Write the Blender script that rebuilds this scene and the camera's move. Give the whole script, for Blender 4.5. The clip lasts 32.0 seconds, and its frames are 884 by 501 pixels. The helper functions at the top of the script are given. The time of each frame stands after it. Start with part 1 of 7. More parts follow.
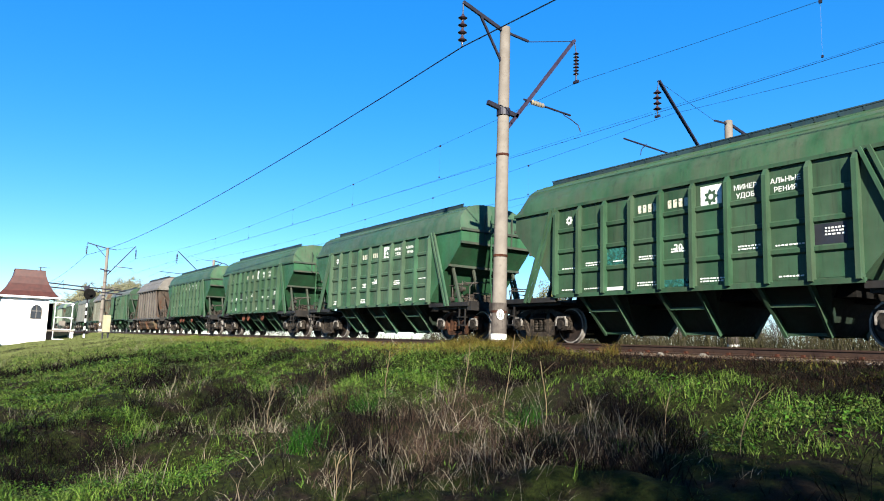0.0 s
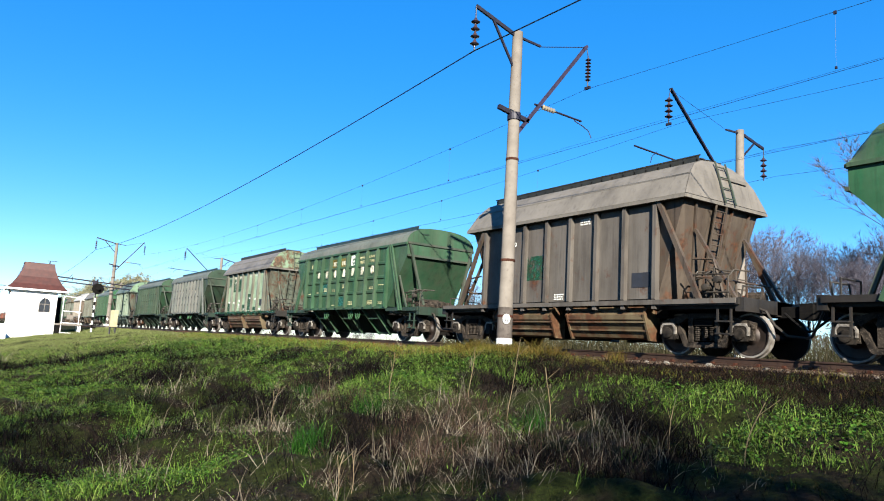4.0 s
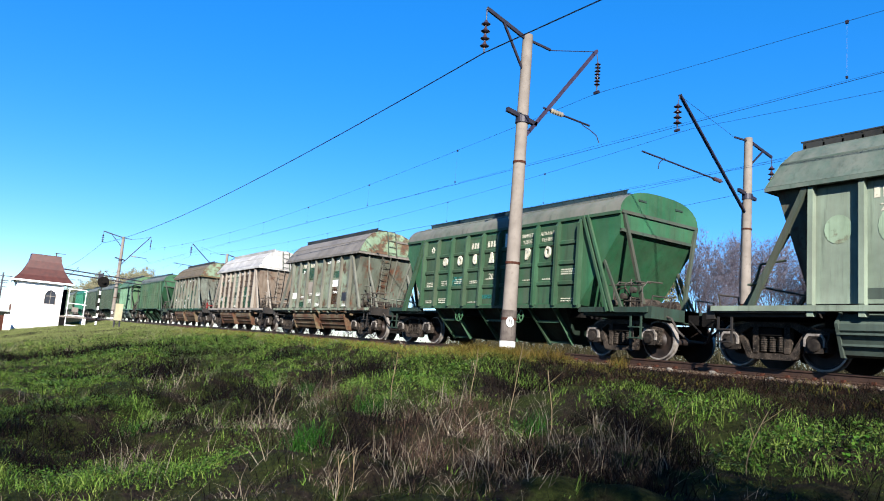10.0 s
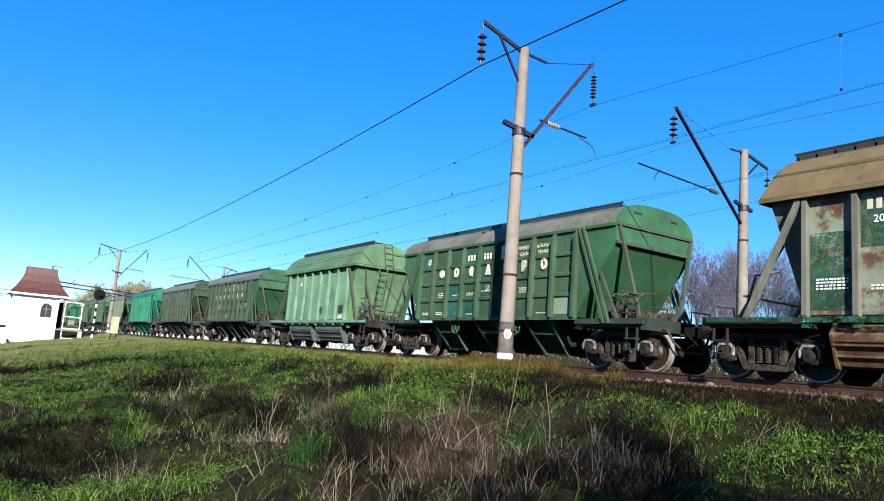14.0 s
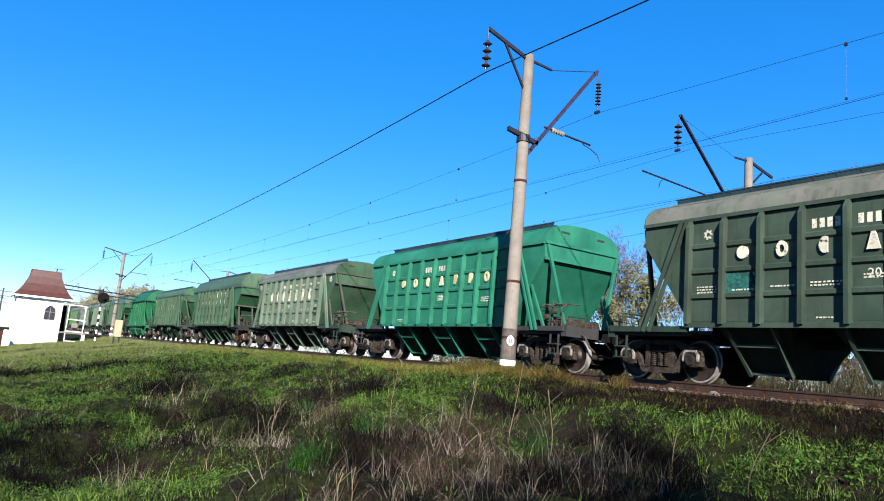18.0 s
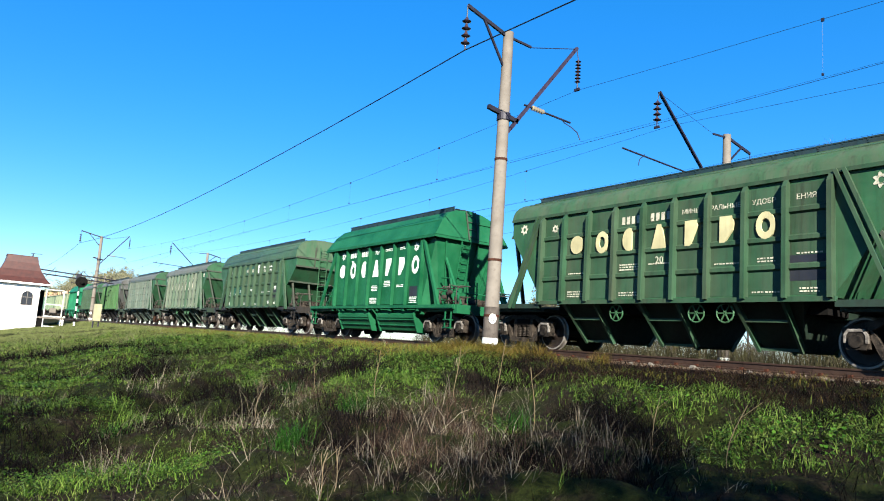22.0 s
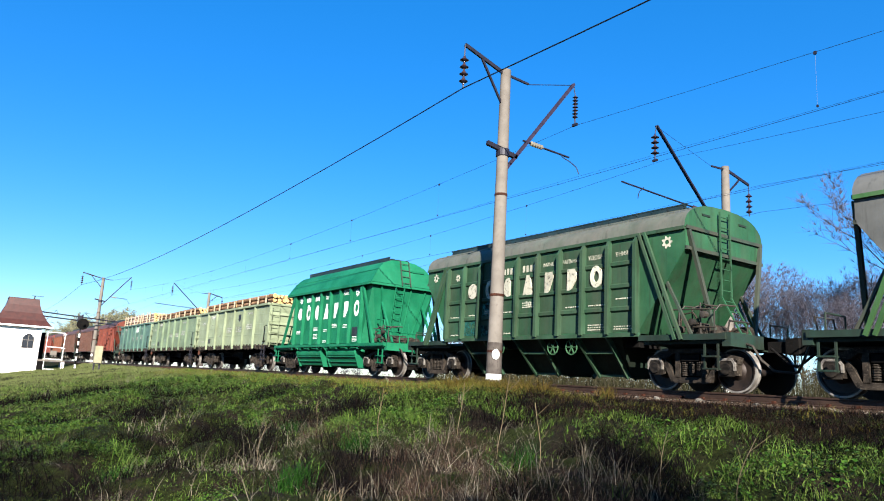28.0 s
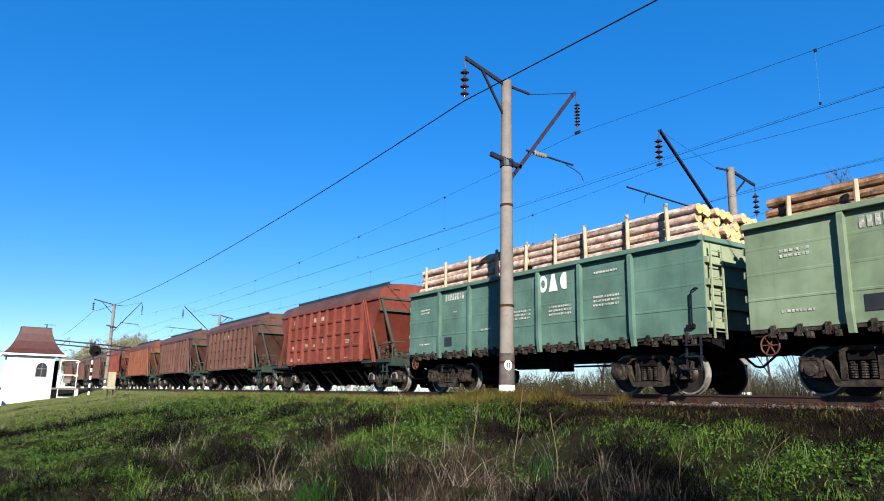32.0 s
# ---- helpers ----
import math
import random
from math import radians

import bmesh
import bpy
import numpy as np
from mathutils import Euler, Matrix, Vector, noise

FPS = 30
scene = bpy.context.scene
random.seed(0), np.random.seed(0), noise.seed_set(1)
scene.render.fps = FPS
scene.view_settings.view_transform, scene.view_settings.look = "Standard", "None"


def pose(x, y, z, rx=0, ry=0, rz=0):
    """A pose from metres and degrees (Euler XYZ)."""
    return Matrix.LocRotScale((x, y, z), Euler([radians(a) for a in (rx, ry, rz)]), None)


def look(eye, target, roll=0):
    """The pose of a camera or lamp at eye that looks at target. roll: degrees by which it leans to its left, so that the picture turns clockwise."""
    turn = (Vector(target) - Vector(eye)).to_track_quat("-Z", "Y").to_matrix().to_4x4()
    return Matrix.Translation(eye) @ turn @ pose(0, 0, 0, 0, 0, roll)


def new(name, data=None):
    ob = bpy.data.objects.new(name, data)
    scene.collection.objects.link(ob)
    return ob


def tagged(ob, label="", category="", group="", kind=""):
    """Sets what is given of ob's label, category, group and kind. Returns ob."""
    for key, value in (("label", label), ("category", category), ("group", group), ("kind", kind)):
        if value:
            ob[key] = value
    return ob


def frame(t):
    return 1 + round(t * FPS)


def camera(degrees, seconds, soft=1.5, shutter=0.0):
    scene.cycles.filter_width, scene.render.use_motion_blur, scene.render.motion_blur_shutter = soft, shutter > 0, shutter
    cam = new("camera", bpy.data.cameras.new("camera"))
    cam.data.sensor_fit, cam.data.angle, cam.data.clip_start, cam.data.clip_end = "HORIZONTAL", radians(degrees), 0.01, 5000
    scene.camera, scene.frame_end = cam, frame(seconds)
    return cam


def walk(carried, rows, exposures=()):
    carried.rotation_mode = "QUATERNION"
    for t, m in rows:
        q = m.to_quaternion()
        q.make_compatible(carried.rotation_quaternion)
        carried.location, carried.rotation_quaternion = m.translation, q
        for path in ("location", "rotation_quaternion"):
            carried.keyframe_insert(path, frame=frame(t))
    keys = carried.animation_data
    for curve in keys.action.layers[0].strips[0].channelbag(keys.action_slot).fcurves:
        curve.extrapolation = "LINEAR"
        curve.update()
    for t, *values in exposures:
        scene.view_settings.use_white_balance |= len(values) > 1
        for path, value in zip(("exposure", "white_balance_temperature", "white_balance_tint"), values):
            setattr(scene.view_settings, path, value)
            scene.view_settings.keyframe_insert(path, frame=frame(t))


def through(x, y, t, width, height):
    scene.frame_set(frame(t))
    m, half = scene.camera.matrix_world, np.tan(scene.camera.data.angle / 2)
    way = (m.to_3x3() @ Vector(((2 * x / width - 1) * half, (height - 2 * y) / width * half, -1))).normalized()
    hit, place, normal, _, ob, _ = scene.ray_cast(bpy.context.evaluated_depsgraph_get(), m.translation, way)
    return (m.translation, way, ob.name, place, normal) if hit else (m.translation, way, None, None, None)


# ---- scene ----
cam = camera(64.62, 32.0, soft=1.05)

# ---- camera: a hand-held stand on the grass, turning a little ----
EYE_Z = -0.12
TURNS = [
    (0.0, 55.97, 7.56, 1.87),
    (0.5, 56.75, 7.89, 1.91),
    (1.0, 56.92, 7.92, 2.41),
    (1.5, 57.03, 8.26, 2.77),
    (2.0, 56.56, 8.03, 2.97),
    (2.5, 56.46, 7.80, 3.09),
    (3.0, 56.46, 7.31, 2.88),
    (3.5, 56.53, 7.47, 3.12),
    (5.5, 56.65, 8.48, 3.64),
    (6.0, 56.26, 8.50, 3.88),
    (6.5, 56.41, 8.09, 3.91),
    (7.0, 56.36, 8.10, 4.13),
    (7.5, 56.41, 8.36, 4.17),
    (8.0, 56.51, 8.63, 4.23),
    (8.5, 56.77, 8.43, 4.17),
    (9.0, 56.85, 8.64, 4.33),
    (9.5, 56.84, 8.10, 4.35),
    (10.0, 57.03, 7.85, 4.66),
    (10.5, 57.01, 8.14, 4.88),
    (11.0, 57.23, 8.23, 4.74),
    (11.5, 57.32, 8.29, 4.66),
    (12.0, 57.16, 8.48, 4.64),
    (12.5, 57.06, 8.89, 4.81),
    (13.0, 57.25, 8.56, 4.99),
    (13.5, 57.19, 8.99, 4.86),
    (14.0, 56.88, 8.85, 4.51),
    (14.5, 57.23, 8.88, 4.72),
    (16.5, 56.94, 9.02, 5.00),
    (17.0, 57.18, 9.28, 4.98),
    (17.5, 57.13, 9.40, 5.06),
    (18.0, 57.21, 9.32, 5.04),
    (18.5, 58.13, 9.26, 4.98),
    (19.0, 59.10, 7.22, 3.81),
    (19.5, 59.38, 7.37, 1.80),
    (20.0, 55.43, 9.24, 0.91),
    (20.5, 47.75, 11.04, 2.42),
    (21.0, 47.76, 10.88, 4.35),
    (21.5, 49.37, 9.61, 3.29),
    (22.0, 55.55, 7.75, 4.08),
    (22.5, 55.18, 8.14, 2.83),
    (23.0, 55.07, 9.30, 2.40),
    (23.5, 55.15, 8.92, 2.52),
    (24.0, 55.24, 8.73, 2.60),
    (24.5, 56.51, 8.69, 1.71),
    (25.0, 56.65, 8.98, 2.43),
    (25.5, 57.30, 8.19, 1.89),
    (27.5, 55.54, 11.35, 3.07),
    (28.0, 55.86, 10.68, 3.20),
    (28.5, 54.64, 10.37, 1.33),
    (29.0, 54.31, 10.57, 3.19),
    (29.5, 54.82, 11.24, 3.07),
    (30.0, 55.53, 11.34, 2.25),
    (30.5, 56.11, 11.04, 1.94),
    (31.0, 56.08, 11.58, 1.62),
    (31.5, 55.95, 11.88, 1.70),
    (32.0, 56.55, 11.71, 1.03),
]


def cam_pose(yaw, pitch, roll):
    return pose(0, 0, EYE_Z, 90 + pitch, 0, yaw) @ pose(0, 0, 0, 0, 0, roll)


walk(cam, [(t, cam_pose(a, b, c)) for t, a, b, c in TURNS], exposures=[(0.0, 2.27, 6500, 8), (3.0, 2.25, 6500, 8), (6.0, 2.22, 6380, 11), (8.0, 2.15, 6200, 13), (18.0, 2.15, 6200, 13), (20.0, 2.08, 6280, 10), (22.0, 2.23, 6450, 8), (23.0, 2.21, 6400, 9), (25.0, 2.18, 6320, 10), (29.0, 2.11, 6350, 11), (31.0, 1.86, 6280, 13), (32.0, 1.84, 6260, 13)])

# ---- daylight ----
SUN_AZ, SUN_EL = 121.9, 27.0
world = bpy.data.worlds.new("sky")
scene.world = world
world.use_nodes = True
wn = world.node_tree.nodes
wl = world.node_tree.links
sky = wn.new("ShaderNodeTexSky")
sky.sky_type = "NISHITA"
sky.sun_disc = False
sky.sun_elevation = radians(SUN_EL)
sky.sun_rotation = radians(SUN_AZ)
sky.air_density, sky.dust_density, sky.ozone_density = 1.0, 0.0, 5.0
sat = wn.new("ShaderNodeHueSaturation")
sat.inputs["Hue"].default_value = 0.507
sat.inputs["Saturation"].default_value = 1.31
wl.new(sky.outputs["Color"], sat.inputs["Color"])
clear = wn.new("ShaderNodeMix")          # clear autumn air: an even blue under the sky's gradient
clear.data_type = "RGBA"
clear.inputs[0].default_value = 0.33
clear.inputs[7].default_value = (0.25, 1.75, 4.5, 1.0)
wl.new(sat.outputs["Color"], clear.inputs[6])
wl.new(clear.outputs[2], wn["Background"].inputs["Color"])
wn["Background"].inputs["Strength"].default_value = 0.05
sun_data = bpy.data.lights.new("sun", "SUN")
sun_data.energy, sun_data.angle, sun_data.color = 5.0, radians(0.5), (1.0, 0.93, 0.82)
sun = new("sun", sun_data)
e, a = radians(SUN_EL), radians(SUN_AZ)
sun_dir = Vector((math.sin(a) * math.cos(e), math.cos(a) * math.cos(e), math.sin(e)))
sun.matrix_world = look(sun_dir * 60, (0, 0, 0))

# ---- plan: z = 0 is the top of the rails, x runs with the train ----
TRACK_Y, TRACK2_Y = 14.70, 18.80
POLE_X = -14.4


def travel(t):
    """Metres that the train has gone by t seconds."""
    q = t / 10
    return 128.682 * q + 1.5149 * q ** 2 - 0.5328 * q ** 3 + 0.0822 * q ** 4


# ---- mesh building ----
class Shape:
    def __init__(self):
        self.v, self.f = [], []

    def add(self, verts, faces):
        n = len(self.v)
        self.v += [tuple(p) for p in verts]
        self.f += [tuple(i + n for i in q) for q in faces]
        return self

    def box(self, x0, x1, y0, y1, z0, z1):
        p = [(x, y, z) for z in (z0, z1) for x, y in ((x0, y0), (x1, y0), (x1, y1), (x0, y1))]
        return self.add(p, [(3, 2, 1, 0), (4, 5, 6, 7), (0, 1, 5, 4), (1, 2, 6, 5), (2, 3, 7, 6), (3, 0, 4, 7)])

    def prism(self, pts, y0, y1):
        """Polygon in x, z (counter-clockwise seen from -y), from y0 to y1."""
        n = len(pts)
        v = [(x, y0, z) for x, z in pts] + [(x, y1, z) for x, z in pts]
        f = [tuple(range(n)), tuple(range(2 * n - 1, n - 1, -1))]
        f += [(i + n, (i + 1) % n + n, (i + 1) % n, i) for i in range(n)]
        return self.add(v, f)

    def prism_x(self, pts, x0, x1):
        """Polygon in y, z, from x0 to x1."""
        n = len(pts)
        v = [(x0, y, z) for y, z in pts] + [(x1, y, z) for y, z in pts]
        f = [tuple(range(n - 1, -1, -1)), tuple(range(n, 2 * n))]
        f += [(i, (i + 1) % n, (i + 1) % n + n, i + n) for i in range(n)]
        return self.add(v, f)

    def prism_z(self, pts, z0, z1):
        n = len(pts)
        v = [(x, y, z0) for x, y in pts] + [(x, y, z1) for x, y in pts]
        f = [tuple(range(n - 1, -1, -1)), tuple(range(n, 2 * n))]
        f += [(i, (i + 1) % n, (i + 1) % n + n, i + n) for i in range(n)]
        return self.add(v, f)

    def beam(self, p, q, w, h, up=(0, 0, 1)):
        """Bar of section w (sideways) by h from p to q."""
        p, q = Vector(p), Vector(q)
        d = (q - p).normalized()
        s = d.cross(Vector(up))
        if s.length < 1e-4:
            s = d.cross(Vector((0, 1, 0)))
        s.normalize()
        u = s.cross(d)
        c = [a * s * w / 2 + b * u * h / 2 for a, b in ((-1, -1), (1, -1), (1, 1), (-1, 1))]
        return self.add([p + k for k in c] + [q + k for k in c],
                        [(0, 1, 2, 3), (7, 6, 5, 4), (4, 5, 1, 0), (5, 6, 2, 1), (6, 7, 3, 2), (7, 4, 0, 3)])

    def tube(self, p, q, r0, r1=None, n=10, caps=True):
        r1 = r0 if r1 is None else r1
        p, q = Vector(p), Vector(q)
        d = (q - p).normalized()
        s = d.cross(Vector((0, 0, 1)))
        if s.length < 1e-3:
            s = Vector((1, 0, 0))
        s.normalize()
        u = s.cross(d)
        ring = [math.cos(2 * math.pi * i / n) * s + math.sin(2 * math.pi * i / n) * u for i in range(n)]
        v = [p + k * r0 for k in ring] + [q + k * r1 for k in ring]
        f = [(i, (i + 1) % n, (i + 1) % n + n, i + n) for i in range(n)]
        if caps:
            f += [tuple(range(n - 1, -1, -1)), tuple(range(n, 2 * n))]
        return self.add(v, f)

    def path(self, pts, r, n=6):
        return self.sweep(pts, [r] * len(pts), n)

    def sweep(self, pts, radii, n=8):
        """One skin along a line of points, with a radius at each."""
        pts = [Vector(p) for p in pts]
        v, f, s = [], [], None
        for i, p in enumerate(pts):
            d = (pts[min(i + 1, len(pts) - 1)] - pts[max(i - 1, 0)]).normalized()
            s = d.cross(Vector((0, 0, 1))) if s is None else s - d * s.dot(d)
            if s.length < 1e-3:
                s = d.cross(Vector((0, 1, 0)))
            s.normalize()
            u = s.cross(d)
            v += [p + (math.cos(2 * math.pi * k / n) * s + math.sin(2 * math.pi * k / n) * u) * radii[i] for k in range(n)]
        for i in range(len(pts) - 1):
            f += [(i * n + k, i * n + (k + 1) % n, (i + 1) * n + (k + 1) % n, (i + 1) * n + k) for k in range(n)]
        m = (len(pts) - 1) * n
        return self.add(v, f + [tuple(range(n - 1, -1, -1)), tuple(range(m, m + n))])

    def lathe(self, prof, axis="y", n=24, at=(0, 0, 0)):
        """prof: (along the axis, radius) pairs, closed at both ends."""
        v, f = [], []
        for k, r in prof:
            for i in range(n):
                c, s = math.cos(2 * math.pi * i / n) * r, math.sin(2 * math.pi * i / n) * r
                v.append({"y": (c, k, s), "z": (c, s, k), "x": (k, c, s)}[axis])
        flip = axis == "y"
        for j in range(len(prof) - 1):
            for i in range(n):
                q = (j * n + i, j * n + (i + 1) % n, (j + 1) * n + (i + 1) % n, (j + 1) * n + i)
                f.append(tuple(reversed(q)) if flip else q)
        e0, e1 = tuple(range(n - 1, -1, -1)), tuple(range((len(prof) - 1) * n, len(prof) * n))
        f += [tuple(reversed(e0)), tuple(reversed(e1))] if flip else [e0, e1]
        return self.add([(x + at[0], y + at[1], z + at[2]) for x, y, z in v], f)

    def mesh(self, name, smooth=False):
        me = bpy.data.meshes.new(name)
        me.from_pydata(self.v, [], self.f)
        me.materials.append(None)
        if smooth:
            me.shade_smooth()
            me.set_sharp_from_angle(angle=radians(38))
        return me


def part(name, shape, material, parent=None, label="", at=None, smooth=False):
    """One mesh object, from a Shape or a shared mesh, under its thing."""
    me = shape.mesh(name, smooth) if isinstance(shape, Shape) else shape
    ob = new(name, me)
    ob.material_slots[0].link = "OBJECT"
    ob.material_slots[0].material = material
    if parent is not None:
        ob.parent = parent
    if at is not None:
        ob.matrix_basis = at
    if label:
        tagged(ob, label)
    return ob


def thing(name, label, category, group="", at=None):
    ob = new(name)
    ob.empty_display_size = 0.3
    if at is not None:
        ob.matrix_basis = at
    return tagged(ob, label, category, group)


def bevel(ob, width=0.02, segments=2):
    m = ob.modifiers.new("bevel", "BEVEL")
    m.width, m.segments, m.limit_method = width, segments, "ANGLE"
    return ob


# ---- materials ----
TONE = 0.28          # old, dusty paint: darker than a fresh colour card


def rgb(h, tone=None):
    def lin(v):
        v /= 255
        return v / 12.92 if v <= 0.04045 else ((v + 0.055) / 1.055) ** 2.4
    return tuple((0.9 * tone if tone else TONE) * lin(int(h[i:i + 2], 16)) for i in (0, 2, 4)) + (1.0,)


def blank(name, rough=0.7, metal=0.0, spec=0.4):
    m = bpy.data.materials.new(name)
    m.use_nodes = True
    b = m.node_tree.nodes["Principled BSDF"]
    b.inputs["Roughness"].default_value, b.inputs["Metallic"].default_value = rough, metal
    b.inputs["Specular IOR Level"].default_value = spec
    return m, m.node_tree.nodes, m.node_tree.links, b


def noise_tex(n, l, vec, scale, detail=4.0, rough=0.55):
    t = n.new("ShaderNodeTexNoise")
    t.inputs["Scale"].default_value, t.inputs["Detail"].default_value, t.inputs["Roughness"].default_value = scale, detail, rough
    l.new(vec, t.inputs["Vector"])
    return t.outputs["Fac"]


def ramp(n, l, fac, lo, hi):
    r = n.new("ShaderNodeMapRange")
    r.inputs["From Min"].default_value, r.inputs["From Max"].default_value = lo, hi
    l.new(fac, r.inputs["Value"])
    return r.outputs["Result"]


def mix(n, l, fac, a, b):
    m = n.new("ShaderNodeMix")
    m.data_type = "RGBA"
    for k, v in ((0, fac), (6, a), (7, b)):
        if isinstance(v, (float, int, tuple)):
            m.inputs[k].default_value = v
        else:
            l.new(v, m.inputs[k])
    return m.outputs[2]


def bump(n, l, b, height, strength, dist=0.02):
    k = n.new("ShaderNodeBump")
    k.inputs["Strength"].default_value, k.inputs["Distance"].default_value = strength, dist
    l.new(height, k.inputs["Height"])
    l.new(k.outputs["Normal"], b.inputs["Normal"])


def shifted(n, l, stretch=(1, 1, 1), spread=40.0):
    """Object coordinates, moved for each object, and stretched."""
    c = n.new("ShaderNodeTexCoord")
    i = n.new("ShaderNodeObjectInfo")
    s = n.new("ShaderNodeMath")
    s.operation = "MULTIPLY"
    s.inputs[1].default_value = spread
    l.new(i.outputs["Random"], s.inputs[0])
    a = n.new("ShaderNodeVectorMath")
    l.new(c.outputs["Object"], a.inputs[0])
    l.new(s.outputs[0], a.inputs[1])
    m = n.new("ShaderNodeMapping")
    m.inputs["Scale"].default_value = stretch
    l.new(a.outputs[0], m.inputs["Vector"])
    return m.outputs["Vector"], i.outputs["Random"], a.outputs[0]


def paint(name, colour, dirt="5a5346", dirt_amount=0.4, rust=0.0, rough=0.5, rust_colour="4a3024", grime=0.5, tone=None, worn=0.0):
    """Old wagon paint: uneven tone, dust in cloudy patches, dark runs, soft-edged rust."""
    m, n, l, b = blank(name, rough, spec=0.2)
    streak, rnd, flat = shifted(n, l, (5.0, 5.0, 0.35))
    fine = noise_tex(n, l, flat, 9.0, 6.0)
    broad = noise_tex(n, l, flat, 0.9, 6.0, 0.6)
    run = noise_tex(n, l, streak, 1.6, 6.0, 0.65)
    cloud = noise_tex(n, l, streak, 0.45, 8.0, 0.7)

    def times(fac, k):
        f = n.new("ShaderNodeMath")
        f.operation = "MULTIPLY"
        l.new(fac, f.inputs[0])
        f.inputs[1].default_value = k
        return f.outputs[0]
    base = tuple(0.96 * c for c in rgb(colour, tone))
    dark = tuple(c * 0.66 for c in base[:3]) + (1,)
    pale = tuple(min(1, c * 1.25 + 0.008) for c in base[:3]) + (1,)
    col = mix(n, l, ramp(n, l, broad, 0.3, 0.7), dark, pale)
    col = mix(n, l, times(ramp(n, l, cloud, 0.38, 0.68), dirt_amount), col, rgb(dirt))
    if rust:
        q = n.new("ShaderNodeMath")
        q.operation = "ADD"
        l.new(noise_tex(n, l, flat, 1.7, 8.0, 0.7), q.inputs[0])
        q.inputs[1].default_value = rust - 0.5
        rc = mix(n, l, ramp(n, l, fine, 0.3, 0.7), rgb(rust_colour), rgb("86583c"))
        col = mix(n, l, times(ramp(n, l, q.outputs[0], 0.50, 0.60), 0.9), col, rc)
    col = mix(n, l, times(ramp(n, l, run, 0.54, 0.74), grime), col, rgb("2c2620"))
    l.new(col, b.inputs["Base Color"])
    l.new(ramp(n, l, fine, -0.6, 1.4), b.inputs["Roughness"])
    bump(n, l, b, fine, 0.15, 0.01)
    if worn:
        gap = n.new("ShaderNodeMath")
        gap.operation = "MULTIPLY"
        l.new(ramp(n, l, noise_tex(n, l, flat, 11.0, 6.0, 0.7), 0.62 - worn * 0.25, 0.70 - worn * 0.25), gap.inputs[0])
        l.new(ramp(n, l, noise_tex(n, l, flat, 2.3, 5.0, 0.65), 0.30, 0.62), gap.inputs[1])
        clear_ = n.new("ShaderNodeBsdfTransparent")
        x = n.new("ShaderNodeMixShader")
        l.new(gap.outputs[0], x.inputs[0])
        l.new(b.outputs[0], x.inputs[1])
        l.new(clear_.outputs[0], x.inputs[2])
        l.new(x.outputs[0], n["Material Output"].inputs["Surface"])
    return m


def surface(name, a, b2, scale=6.0, rough=0.85, relief=0.3, metal=0.0, dist=0.01, third=None, tone=None):
    """Two-tone uneven surface with fine relief."""
    m, n, l, b = blank(name, rough, metal, 0.4 if metal or rough < 0.6 else 0.1)
    _, rnd, flat = shifted(n, l)
    fine = noise_tex(n, l, flat, scale * 6, 6.0)
    broad = noise_tex(n, l, flat, scale, 4.0)
    col = mix(n, l, ramp(n, l, broad, 0.35, 0.65), rgb(a, tone), rgb(b2, tone))
    if third:
        col = mix(n, l, ramp(n, l, fine, 0.55, 0.75), col, rgb(third))
    l.new(col, b.inputs["Base Color"])
    bump(n, l, b, fine, relief, dist)
    return m


def leafy(name, tones, rough=0.6, through=0.0, tone=None):
    """Blades, leaves and twigs that differ piece by piece."""
    m, n, l, b = blank(name, rough, spec=0.06)
    g = n.new("ShaderNodeNewGeometry")
    r = n.new("ShaderNodeValToRGB")
    r.color_ramp.interpolation = "LINEAR"
    els = r.color_ramp.elements
    while len(els) < len(tones):
        els.new(0.5)
    for i, (el, shade) in enumerate(zip(els, tones)):
        el.position = i / (len(tones) - 1)
        el.color = rgb(shade, tone)
    l.new(g.outputs["Random Per Island"], r.inputs["Fac"])
    l.new(r.outputs["Color"], b.inputs["Base Color"])
    if through:
        b.inputs["Transmission Weight"].default_value = 0.0
        t = n.new("ShaderNodeBsdfTranslucent")
        l.new(r.outputs["Color"], t.inputs["Color"])
        x = n.new("ShaderNodeMixShader")
        x.inputs[0].default_value = through
        out = n["Material Output"]
        l.new(b.outputs[0], x.inputs[1])
        l.new(t.outputs[0], x.inputs[2])
        l.new(x.outputs[0], out.inputs["Surface"])
    return m


CONCRETE = surface("old_concrete", "b2a99e", "9a9187", 2.0, 0.9, 0.25, third="988e84")
STEEL = surface("dark_galvanised_steel", "3a3648", "2a2836", 8.0, 0.55, 0.15, metal=0.3)
PURPLE = surface("purplish_painted_steel", "4e4660", "3c364c", 6.0, 0.7, 0.2)
RUSTY = surface("rusty_steel", "4b2d22", "6b4030", 6.0, 0.85, 0.3)
CAST = surface("dusty_cast_steel", "5a5046", "1c1917", 6.0, 0.7, 0.45, third="9a8e80")
CAST_RED = surface("rusty_cast_steel", "6e4a36", "35261e", 5.0, 0.85, 0.35, third="8a6248")
# near-black, with the shade beneath the wagons put into it; black fittings share it
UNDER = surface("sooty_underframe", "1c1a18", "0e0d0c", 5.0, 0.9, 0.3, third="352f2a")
WHEEL = surface("worn_wheel_steel", "4f4038", "2c231e", 4.0, 0.6, 0.2, metal=0.4)
TREAD = surface("worn_bright_tread", "c4bdb4", "8e867e", 6.0, 0.4, 0.1, metal=0.3, tone=0.38)
BOX = surface("worn_axle_box", "453f39", "1c1917", 9.0, 0.7, 0.4)
